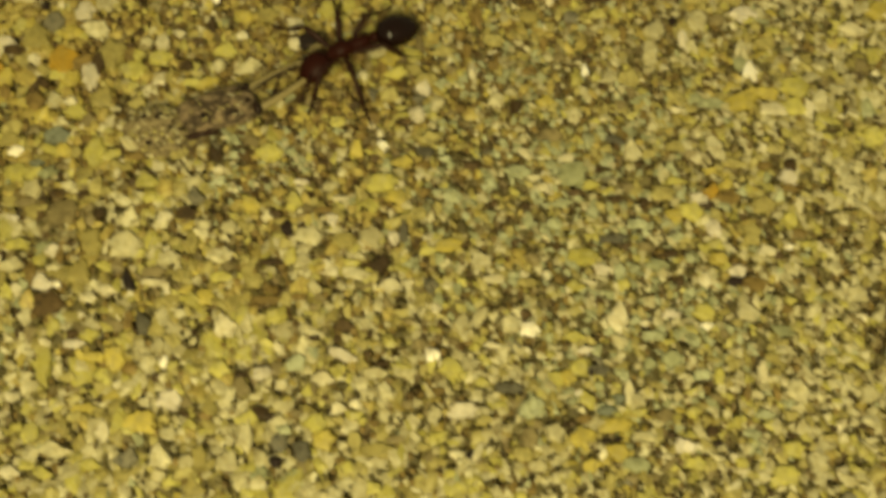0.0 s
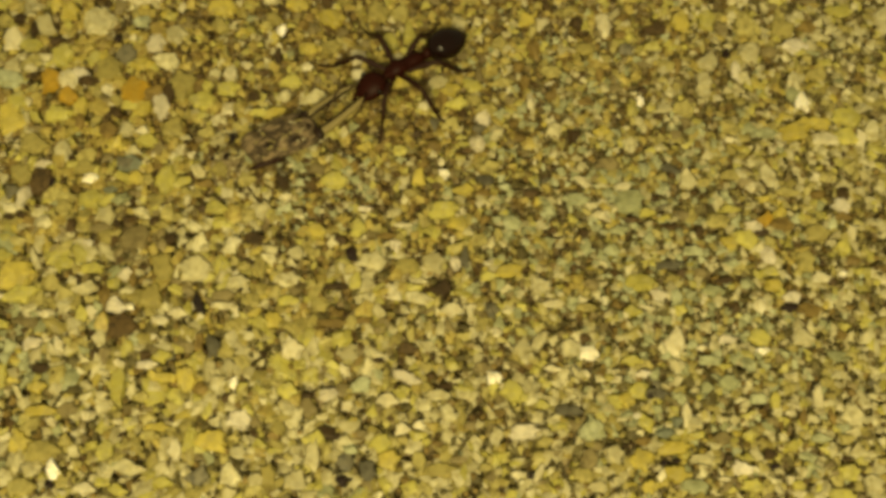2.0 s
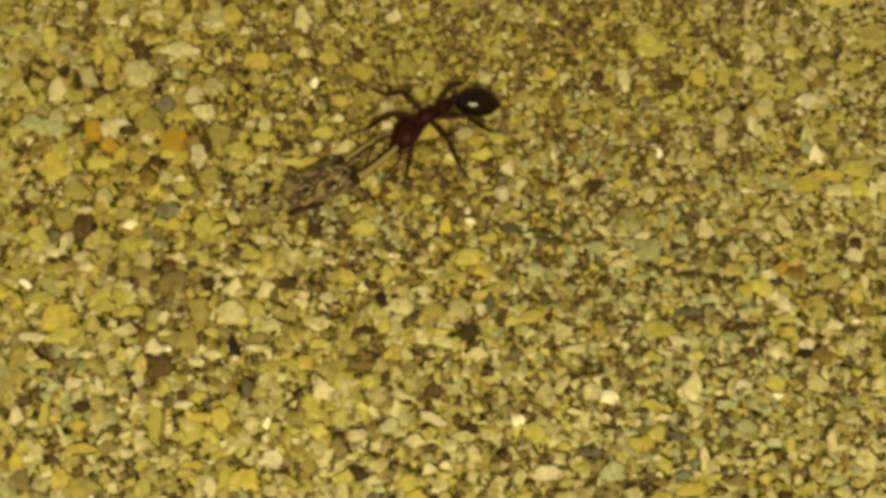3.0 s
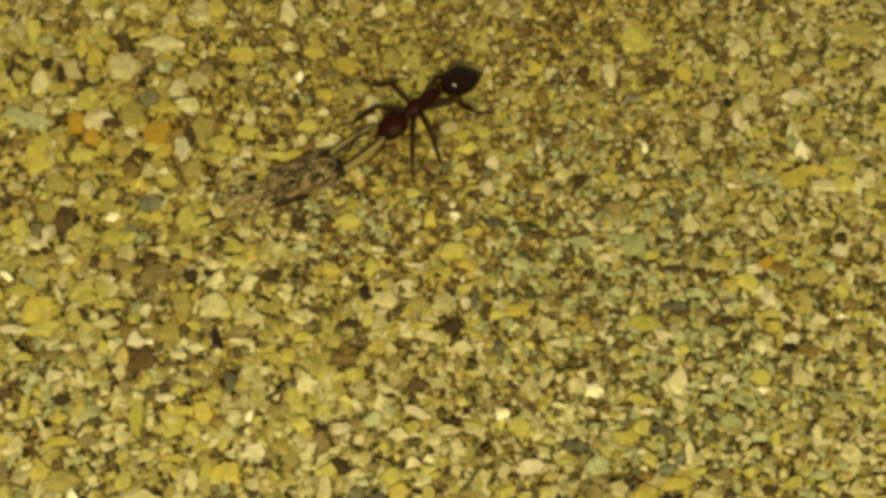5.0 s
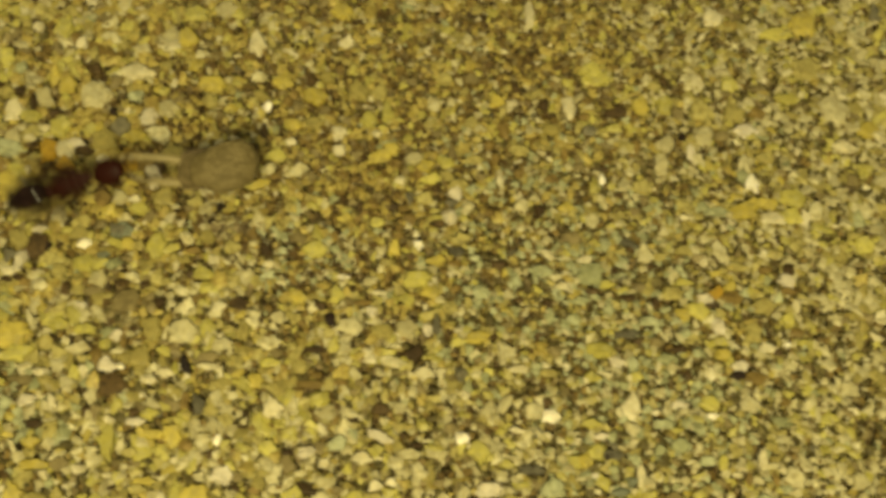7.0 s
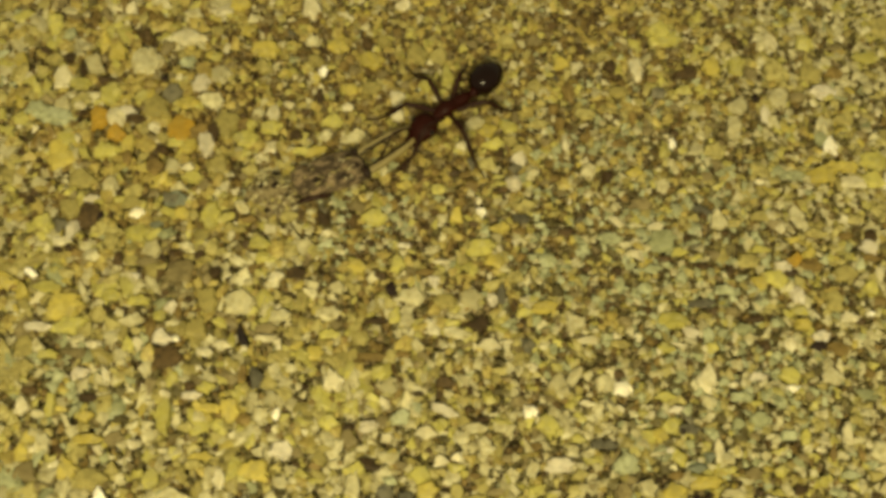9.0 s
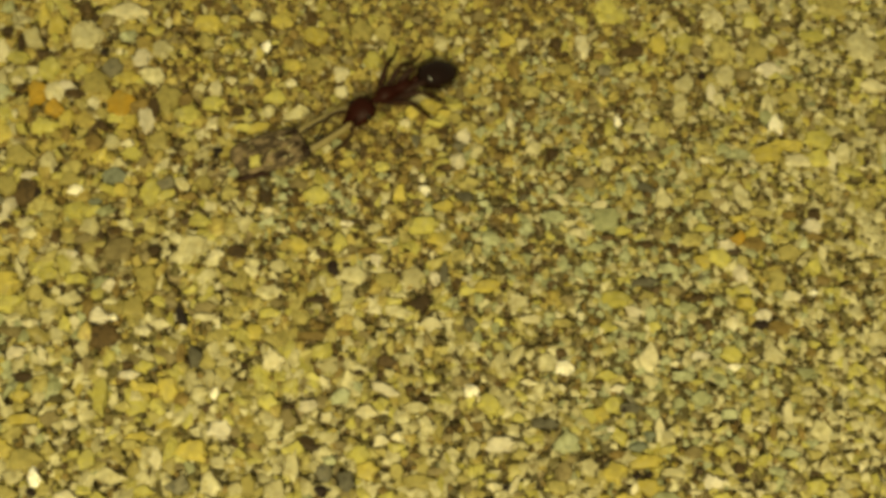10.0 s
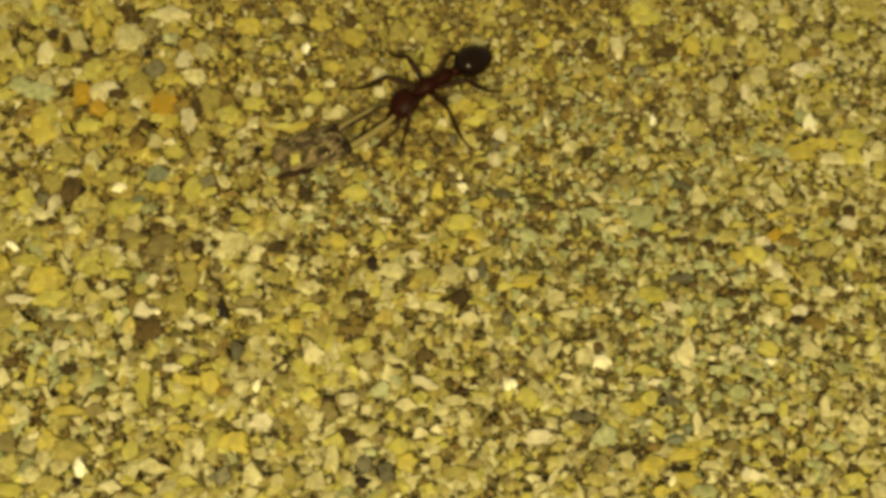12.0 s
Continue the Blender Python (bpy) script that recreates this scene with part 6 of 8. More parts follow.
    walk(ant_head, [
        (0.00, pose(0.00105, 0, -0.00003, 0, 8, 23)),
        (0.10, pose(0.00105, 0, -0.00003, 0, 8, 29)),
        (0.20, pose(0.00105, 0, -0.00003, 0, 8, 23)),
        (0.30, pose(0.00105, 0, -0.00003, 0, 8, 20)),
        (0.40, pose(0.00105, 0, -0.00003, 0, 8, 20)),
        (0.70, pose(0.00105, 0, -0.00003, 0, 8, 28)),
        (1.00, pose(0.00105, 0, -0.00003, 0, 8, 16)),
        (1.50, pose(0.00105, 0, -0.00003, 0, 8, 23)),
        (1.70, pose(0.00105, 0, -0.00003, 0, 8, 16)),
        (2.00, pose(0.00105, 0, -0.00003, 0, 8, 10)),
        (2.20, pose(0.00105, 0, -0.00003, 0, 8, 12)),
        (2.50, pose(0.00105, 0, -0.00003, 0, 8, 14)),
        (2.70, pose(0.00105, 0, -0.00003, 0, 8, 13)),
        (2.80, pose(0.00105, 0, -0.00003, 0, 8, 14)),
        (3.00, pose(0.00105, 0, -0.00003, 0, 8, 17)),
        (3.10, pose(0.00105, 0, -0.00003, 0, 8, 17)),
        (3.30, pose(0.00105, 0, -0.00003, 0, 8, -2)),
        (4.90, pose(0.00105, 0, -0.00003, 0, 8, -2)),
        (5.00, pose(0.00105, 0, -0.00003, 0, 8, -2)),
        (5.20, pose(0.00105, 0, -0.00003, 0, 8, 1)),
        (5.50, pose(0.00105, 0, -0.00003, 0, 8, 8)),
        (5.80, pose(0.00105, 0, -0.00003, 0, 8, 8)),
        (6.00, pose(0.00105, 0, -0.00003, 0, 8, 7)),
        (6.20, pose(0.00105, 0, -0.00003, 0, 8, 6)),
        (6.50, pose(0.00105, 0, -0.00003, 0, 8, 4)),
        (6.70, pose(0.00105, 0, -0.00003, 0, 8, 5)),
        (6.80, pose(0.00105, 0, -0.00003, 0, 8, 6)),
        (6.90, pose(0.00105, 0, -0.00003, 0, 8, 8)),
        (7.20, pose(0.00105, 0, -0.00003, 0, 8, 8)),
        (7.30, pose(0.00105, 0, -0.00003, 0, 8, 12)),
        (8.90, pose(0.00105, 0, -0.00003, 0, 8, 12)),
        (9.00, pose(0.00105, 0, -0.00003, 0, 8, 13)),
        (9.20, pose(0.00105, 0, -0.00003, 0, 8, 22)),
        (9.50, pose(0.00105, 0, -0.00003, 0, 8, 34)),
        (9.55, pose(0.00105, 0, -0.00003, 0, 8, 34)),
        (9.70, pose(0.00105, 0, -0.00003, 0, 8, 28)),
        (9.80, pose(0.00105, 0, -0.00003, 0, 8, 28)),
        (10.00, pose(0.00105, 0, -0.00003, 0, 8, 16)),
        (10.10, pose(0.00105, 0, -0.00003, 0, 8, 11)),
        (10.20, pose(0.00105, 0, -0.00003, 0, 8, 8)),
        (10.30, pose(0.00105, 0, -0.00003, 0, 8, 4)),
        (10.40, pose(0.00105, 0, -0.00003, 0, 8, 1)),
        (10.50, pose(0.00105, 0, -0.00003, 0, 8, -2)),
        (10.60, pose(0.00105, 0, -0.00003, 0, 8, -1)),
        (10.70, pose(0.00105, 0, -0.00003, 0, 8, -0)),
        (10.80, pose(0.00105, 0, -0.00003, 0, 8, 1)),
        (10.90, pose(0.00105, 0, -0.00003, 0, 8, 2)),
        (11.00, pose(0.00105, 0, -0.00003, 0, 8, 3)),
        (11.10, pose(0.00105, 0, -0.00003, 0, 8, 5)),
        (11.20, pose(0.00105, 0, -0.00003, 0, 8, 8)),
        (11.30, pose(0.00105, 0, -0.00003, 0, 8, 9)),
        (11.50, pose(0.00105, 0, -0.00003, 0, 8, 13)),
        (11.60, pose(0.00105, 0, -0.00003, 0, 8, 14)),
        (11.70, pose(0.00105, 0, -0.00003, 0, 8, 16)),
        (11.80, pose(0.00105, 0, -0.00003, 0, 8, 16)),
        (11.90, pose(0.00105, 0, -0.00003, 0, 8, 17)),
        (12.00, pose(0.00105, 0, -0.00003, 0, 8, 17)),
    ])
    walk(ant_gaster, [
        (0.00, pose(-0.0012, 0, 0, 0, 0, -6)),
        (0.10, pose(-0.0012, 0, 0, 0, 0, -5)),
        (0.20, pose(-0.0012, 0, 0, 0, 0, -4)),
        (0.30, pose(-0.0012, 0, 0, 0, 0, -2)),
        (0.40, pose(-0.0012, 0, 0, 0, 0, -2)),
        (0.70, pose(-0.0012, 0, 0, 0, 0, -21)),
        (1.00, pose(-0.0012, 0, 0, 0, 0, 6)),
        (1.50, pose(-0.0012, 0, 0, 0, 0, -3)),
        (1.70, pose(-0.0012, 0, 0, 0, 0, -2)),
        (2.00, pose(-0.0012, 0, 0, 0, 0, 0)),
        (2.20, pose(-0.0012, 0, 0, 0, 0, -13)),
        (2.50, pose(-0.0012, 0, 0, 0, 0, -35)),
        (2.70, pose(-0.0012, 0, 0, 0, 0, -31)),
        (2.80, pose(-0.0012, 0, 0, 0, 0, -33)),
        (3.00, pose(-0.0012, 0, 0, 0, 0, -38)),
        (3.10, pose(-0.0012, 0, 0, 0, 0, -38)),
        (3.30, pose(-0.0012, 0, 0, 0, 0, -18)),
        (4.90, pose(-0.0012, 0, 0, 0, 0, -18)),
        (5.00, pose(-0.0012, 0, 0, 0, 0, -16)),
        (5.20, pose(-0.0012, 0, 0, 0, 0, -18)),
        (5.50, pose(-0.0012, 0, 0, 0, 0, -22)),
        (5.80, pose(-0.0012, 0, 0, 0, 0, -15)),
        (6.00, pose(-0.0012, 0, 0, 0, 0, -7)),
        (6.20, pose(-0.0012, 0, 0, 0, 0, -5)),
        (6.50, pose(-0.0012, 0, 0, 0, 0, -1)),
        (6.70, pose(-0.0012, 0, 0, 0, 0, -0)),
        (6.80, pose(-0.0012, 0, 0, 0, 0, 1)),
        (6.90, pose(-0.0012, 0, 0, 0, 0, 4)),
        (7.20, pose(-0.0012, 0, 0, 0, 0, 4)),
        (7.30, pose(-0.0012, 0, 0, 0, 0, 15)),
        (8.90, pose(-0.0012, 0, 0, 0, 0, 15)),
        (9.00, pose(-0.0012, 0, 0, 0, 0, 16)),
        (9.20, pose(-0.0012, 0, 0, 0, 0, -4)),
        (9.50, pose(-0.0012, 0, 0, 0, 0, -30)),
        (9.55, pose(-0.0012, 0, 0, 0, 0, -30)),
        (9.70, pose(-0.0012, 0, 0, 0, 0, -21)),
        (9.80, pose(-0.0012, 0, 0, 0, 0, -20)),
        (10.00, pose(-0.0012, 0, 0, 0, 0, -11)),
        (10.10, pose(-0.0012, 0, 0, 0, 0, -11)),
        (10.20, pose(-0.0012, 0, 0, 0, 0, -11)),
        (10.30, pose(-0.0012, 0, 0, 0, 0, -12)),
        (10.40, pose(-0.0012, 0, 0, 0, 0, -12)),
        (10.50, pose(-0.0012, 0, 0, 0, 0, -12)),
        (10.60, pose(-0.0012, 0, 0, 0, 0, -8)),
        (10.70, pose(-0.0012, 0, 0, 0, 0, -4)),
        (10.80, pose(-0.0012, 0, 0, 0, 0, -1)),
        (10.90, pose(-0.0012, 0, 0, 0, 0, 2)),
        (11.00, pose(-0.0012, 0, 0, 0, 0, 5)),
        (11.10, pose(-0.0012, 0, 0, 0, 0, 3)),
        (11.20, pose(-0.0012, 0, 0, 0, 0, -0)),
        (11.30, pose(-0.0012, 0, 0, 0, 0, -3)),
        (11.50, pose(-0.0012, 0, 0, 0, 0, -9)),
        (11.60, pose(-0.0012, 0, 0, 0, 0, -7)),
        (11.70, pose(-0.0012, 0, 0, 0, 0, -5)),
        (11.80, pose(-0.0012, 0, 0, 0, 0, -3)),
        (11.90, pose(-0.0012, 0, 0, 0, 0, -1)),
        (12.00, pose(-0.0012, 0, 0, 0, 0, 1)),
    ])
    walk(ant_limbs["uf"], [
        (0.00, pose(0.00062, -0.00022, -0.00012, 0, 0, -59)),
        (0.40, pose(0.00062, -0.00022, -0.00012, 0, 0, -61)),
        (0.45, pose(0.00062, -0.00022, -0.00012, 0, 0, -105)),
        (0.50, pose(0.00062, -0.00022, -0.00012, 0, 0, -148)),
        (0.60, pose(0.00062, -0.00022, -0.00012, 0, 0, -148)),
        (0.65, pose(0.00062, -0.00022, -0.00012, 0, 0, -148)),
        (0.70, pose(0.00062, -0.00022, -0.00012, 0, 0, -139)),
        (0.75, pose(0.00062, -0.00022, -0.00012, 0, 0, -148)),
        (0.80, pose(0.00062, -0.00022, -0.00012, 0, 0, -148)),
        (0.90, pose(0.00062, -0.00022, -0.00012, 0, 0, -148)),
        (0.95, pose(0.00062, -0.00022, -0.00012, 0, 0, -148)),
        (1.00, pose(0.00062, -0.00022, -0.00012, 0, 0, -140)),
        (1.07, pose(0.00062, -0.00022, -0.00012, 0, 0, -106)),
        (1.14, pose(0.00062, -0.00022, -0.00012, 0, 0, -63)),
        (1.50, pose(0.00062, -0.00022, -0.00012, 0, 0, -37)),
        (2.00, pose(0.00062, -0.00022, -0.00012, 0, 0, -46)),
        (2.50, pose(0.00062, -0.00022, -0.00012, 0, 0, -15)),
        (3.00, pose(0.00062, -0.00022, -0.00012, 0, 0, -29)),
        (3.10, pose(0.00062, -0.00022, -0.00012, 0, 0, -30)),
        (3.15, pose(0.00062, -0.00022, -0.00012, 0, 0, -89)),
        (3.20, pose(0.00062, -0.00022, -0.00012, 0, 0, -148)),
        (3.25, pose(0.00062, -0.00022, -0.00012, 0, 0, -148)),
        (3.30, pose(0.00062, -0.00022, -0.00012, 0, 0, -136)),
        (3.37, pose(0.00062, -0.00022, -0.00012, 0, 0, -89)),
        (3.44, pose(0.00062, -0.00022, -0.00012, 0, 0, -30)),
        (5.00, pose(0.00062, -0.00022, -0.00012, 0, 0, -38)),
        (5.50, pose(0.00062, -0.00022, -0.00012, 0, 0, -26)),
        (6.00, pose(0.00062, -0.00022, -0.00012, 0, 0, -37)),
        (6.50, pose(0.00062, -0.00022, -0.00012, 0, 0, -32)),
        (6.90, pose(0.00062, -0.00022, -0.00012, 0, 0, -33)),
        (6.95, pose(0.00062, -0.00022, -0.00012, 0, 0, -90)),
        (7.00, pose(0.00062, -0.00022, -0.00012, 0, 0, -148)),
        (7.10, pose(0.00062, -0.00022, -0.00012, 0, 0, -148)),
        (7.15, pose(0.00062, -0.00022, -0.00012, 0, 0, -148)),
        (7.20, pose(0.00062, -0.00022, -0.00012, 0, 0, -136)),
        (7.27, pose(0.00062, -0.00022, -0.00012, 0, 0, -90)),
        (7.34, pose(0.00062, -0.00022, -0.00012, 0, 0, -33)),
        (9.00, pose(0.00062, -0.00022, -0.00012, 0, 0, -37)),
        (9.50, pose(0.00062, -0.00022, -0.00012, 0, 0, -20)),
        (9.55, pose(0.00062, -0.00022, -0.00012, 0, 0, -84)),
        (9.60, pose(0.00062, -0.00022, -0.00012, 0, 0, -148)),
        (9.65, pose(0.00062, -0.00022, -0.00012, 0, 0, -148)),
        (9.70, pose(0.00062, -0.00022, -0.00012, 0, 0, -135)),
        (9.80, pose(0.00062, -0.00022, -0.00012, 0, 0, -114)),
        (9.85, pose(0.00062, -0.00022, -0.00012, 0, 0, -148)),
        (9.90, pose(0.00062, -0.00022, -0.00012, 0, 0, -148)),
        (9.95, pose(0.00062, -0.00022, -0.00012, 0, 0, -148)),
        (10.00, pose(0.00062, -0.00022, -0.00012, 0, 0, -137)),
        (10.07, pose(0.00062, -0.00022, -0.00012, 0, 0, -91)),
        (10.14, pose(0.00062, -0.00022, -0.00012, 0, 0, -34)),
        (10.50, pose(0.00062, -0.00022, -0.00012, 0, 0, -84)),
        (11.00, pose(0.00062, -0.00022, -0.00012, 0, 0, -65)),
        (11.50, pose(0.00062, -0.00022, -0.00012, 0, 0, -42)),
        (12.00, pose(0.00062, -0.00022, -0.00012, 0, 0, -42)),
    ])
    walk(ant_limbs["um"], [
        (0.00, pose(0.00025, -0.00026, -0.00012, 0, 0, -109)),
        (0.40, pose(0.00025, -0.00026, -0.00012, 0, 0, -111)),
        (0.45, pose(0.00025, -0.00026, -0.00012, 0, 0, -137)),
        (0.50, pose(0.00025, -0.00026, -0.00012, 0, 0, -162)),
        (0.60, pose(0.00025, -0.00026, -0.00012, 0, 0, -162)),
        (0.65, pose(0.00025, -0.00026, -0.00012, 0, 0, -162)),
        (0.70, pose(0.00025, -0.00026, -0.00012, 0, 0, -157)),
        (0.75, pose(0.00025, -0.00026, -0.00012, 0, 0, -162)),
        (0.80, pose(0.00025, -0.00026, -0.00012, 0, 0, -162)),
        (0.90, pose(0.00025, -0.00026, -0.00012, 0, 0, -162)),
        (0.95, pose(0.00025, -0.00026, -0.00012, 0, 0, -162)),
        (1.00, pose(0.00025, -0.00026, -0.00012, 0, 0, -157)),
        (1.07, pose(0.00025, -0.00026, -0.00012, 0, 0, -138)),
        (1.14, pose(0.00025, -0.00026, -0.00012, 0, 0, -113)),
        (1.50, pose(0.00025, -0.00026, -0.00012, 0, 0, -107)),
        (2.00, pose(0.00025, -0.00026, -0.00012, 0, 0, -91)),
        (2.50, pose(0.00025, -0.00026, -0.00012, 0, 0, -85)),
        (3.00, pose(0.00025, -0.00026, -0.00012, 0, 0, -72)),
        (3.10, pose(0.00025, -0.00026, -0.00012, 0, 0, -73)),
        (3.15, pose(0.00025, -0.00026, -0.00012, 0, 0, -118)),
        (3.20, pose(0.00025, -0.00026, -0.00012, 0, 0, -162)),
        (3.25, pose(0.00025, -0.00026, -0.00012, 0, 0, -162)),
        (3.30, pose(0.00025, -0.00026, -0.00012, 0, 0, -153)),
        (3.37, pose(0.00025, -0.00026, -0.00012, 0, 0, -118)),
        (3.44, pose(0.00025, -0.00026, -0.00012, 0, 0, -73)),
        (5.00, pose(0.00025, -0.00026, -0.00012, 0, 0, -83)),
        (5.50, pose(0.00025, -0.00026, -0.00012, 0, 0, -78)),
        (6.00, pose(0.00025, -0.00026, -0.00012, 0, 0, -109)),
        (6.50, pose(0.00025, -0.00026, -0.00012, 0, 0, -77)),
        (6.90, pose(0.00025, -0.00026, -0.00012, 0, 0, -80)),
        (6.95, pose(0.00025, -0.00026, -0.00012, 0, 0, -121)),
        (7.00, pose(0.00025, -0.00026, -0.00012, 0, 0, -162)),
        (7.10, pose(0.00025, -0.00026, -0.00012, 0, 0, -162)),
        (7.15, pose(0.00025, -0.00026, -0.00012, 0, 0, -162)),
        (7.20, pose(0.00025, -0.00026, -0.00012, 0, 0, -154)),
        (7.27, pose(0.00025, -0.00026, -0.00012, 0, 0, -122)),
        (7.34, pose(0.00025, -0.00026, -0.00012, 0, 0, -81)),
        (9.00, pose(0.00025, -0.00026, -0.00012, 0, 0, -95)),
        (9.50, pose(0.00025, -0.00026, -0.00012, 0, 0, -79)),
        (9.55, pose(0.00025, -0.00026, -0.00012, 0, 0, -120)),
        (9.60, pose(0.00025, -0.00026, -0.00012, 0, 0, -162)),
        (9.65, pose(0.00025, -0.00026, -0.00012, 0, 0, -162)),
        (9.70, pose(0.00025, -0.00026, -0.00012, 0, 0, -154)),
        (9.80, pose(0.00025, -0.00026, -0.00012, 0, 0, -141)),
        (9.85, pose(0.00025, -0.00026, -0.00012, 0, 0, -162)),
        (9.90, pose(0.00025, -0.00026, -0.00012, 0, 0, -162)),
        (9.95, pose(0.00025, -0.00026, -0.00012, 0, 0, -162)),
        (10.00, pose(0.00025, -0.00026, -0.00012, 0, 0, -155)),
        (10.07, pose(0.00025, -0.00026, -0.00012, 0, 0, -128)),
        (10.14, pose(0.00025, -0.00026, -0.00012, 0, 0, -94)),
        (10.50, pose(0.00025, -0.00026, -0.00012, 0, 0, -139)),
        (11.00, pose(0.00025, -0.00026, -0.00012, 0, 0, -110)),
        (11.50, pose(0.00025, -0.00026, -0.00012, 0, 0, -105)),
        (12.00, pose(0.00025, -0.00026, -0.00012, 0, 0, -87)),
    ])
    walk(ant_limbs["uh"], [
        (0.00, pose(-0.00015, -0.00024, -0.00012, 0, 0, -149)),
        (0.40, pose(-0.00015, -0.00024, -0.00012, 0, 0, -154)),
        (0.45, pose(-0.00015, -0.00024, -0.00012, 0, 0, -164)),
        (0.50, pose(-0.00015, -0.00024, -0.00012, 0, 0, -174)),
        (0.60, pose(-0.00015, -0.00024, -0.00012, 0, 0, -174)),
        (0.65, pose(-0.00015, -0.00024, -0.00012, 0, 0, -174)),
        (0.70, pose(-0.00015, -0.00024, -0.00012, 0, 0, -172)),
        (0.75, pose(-0.00015, -0.00024, -0.00012, 0, 0, -174)),
        (0.80, pose(-0.00015, -0.00024, -0.00012, 0, 0, -174)),
        (0.90, pose(-0.00015, -0.00024, -0.00012, 0, 0, -174)),
        (0.95, pose(-0.00015, -0.00024, -0.00012, 0, 0, -174)),
        (1.00, pose(-0.00015, -0.00024, -0.00012, 0, 0, -172)),
        (1.07, pose(-0.00015, -0.00024, -0.00012, 0, 0, -166)),
        (1.14, pose(-0.00015, -0.00024, -0.00012, 0, 0, -158)),
        (1.50, pose(-0.00015, -0.00024, -0.00012, 0, 0, -142)),
        (2.00, pose(-0.00015, -0.00024, -0.00012, 0, 0, -156)),
        (2.50, pose(-0.00015, -0.00024, -0.00012, 0, 0, -155)),
        (3.00, pose(-0.00015, -0.00024, -0.00012, 0, 0, -164)),
        (3.10, pose(-0.00015, -0.00024, -0.00012, 0, 0, -165)),
        (3.15, pose(-0.00015, -0.00024, -0.00012, 0, 0, -169)),
        (3.20, pose(-0.00015, -0.00024, -0.00012, 0, 0, -174)),
        (3.25, pose(-0.00015, -0.00024, -0.00012, 0, 0, -174)),
        (3.30, pose(-0.00015, -0.00024, -0.00012, 0, 0, -173)),
        (3.37, pose(-0.00015, -0.00024, -0.00012, 0, 0, -169)),
        (3.44, pose(-0.00015, -0.00024, -0.00012, 0, 0, -165)),
        (5.00, pose(-0.00015, -0.00024, -0.00012, 0, 0, -173)),
        (5.50, pose(-0.00015, -0.00024, -0.00012, 0, 0, -164)),
        (6.00, pose(-0.00015, -0.00024, -0.00012, 0, 0, -154)),
        (6.50, pose(-0.00015, -0.00024, -0.00012, 0, 0, -152)),
        (6.90, pose(-0.00015, -0.00024, -0.00012, 0, 0, -150)),
        (6.95, pose(-0.00015, -0.00024, -0.00012, 0, 0, -162)),
        (7.00, pose(-0.00015, -0.00024, -0.00012, 0, 0, -174)),
        (7.10, pose(-0.00015, -0.00024, -0.00012, 0, 0, -174)),
        (7.15, pose(-0.00015, -0.00024, -0.00012, 0, 0, -174)),
        (7.20, pose(-0.00015, -0.00024, -0.00012, 0, 0, -172)),
        (7.27, pose(-0.00015, -0.00024, -0.00012, 0, 0, -162)),
        (7.34, pose(-0.00015, -0.00024, -0.00012, 0, 0, -150)),
        (9.00, pose(-0.00015, -0.00024, -0.00012, 0, 0, -145)),
        (9.50, pose(-0.00015, -0.00024, -0.00012, 0, 0, -142)),
        (9.55, pose(-0.00015, -0.00024, -0.00012, 0, 0, -158)),
        (9.60, pose(-0.00015, -0.00024, -0.00012, 0, 0, -174)),
        (9.65, pose(-0.00015, -0.00024, -0.00012, 0, 0, -174)),
        (9.70, pose(-0.00015, -0.00024, -0.00012, 0, 0, -171)),
        (9.80, pose(-0.00015, -0.00024, -0.00012, 0, 0, -166)),
        (9.85, pose(-0.00015, -0.00024, -0.00012, 0, 0, -174)),
        (9.90, pose(-0.00015, -0.00024, -0.00012, 0, 0, -174)),
        (9.95, pose(-0.00015, -0.00024, -0.00012, 0, 0, -174)),
        (10.00, pose(-0.00015, -0.00024, -0.00012, 0, 0, -171)),
        (10.07, pose(-0.00015, -0.00024, -0.00012, 0, 0, -160)),
        (10.14, pose(-0.00015, -0.00024, -0.00012, 0, 0, -147)),
        (10.50, pose(-0.00015, -0.00024, -0.00012, 0, 0, -164)),
        (11.00, pose(-0.00015, -0.00024, -0.00012, 0, 0, -165)),
        (11.50, pose(-0.00015, -0.00024, -0.00012, 0, 0, -152)),
        (12.00, pose(-0.00015, -0.00024, -0.00012, 0, 0, -157)),
    ])
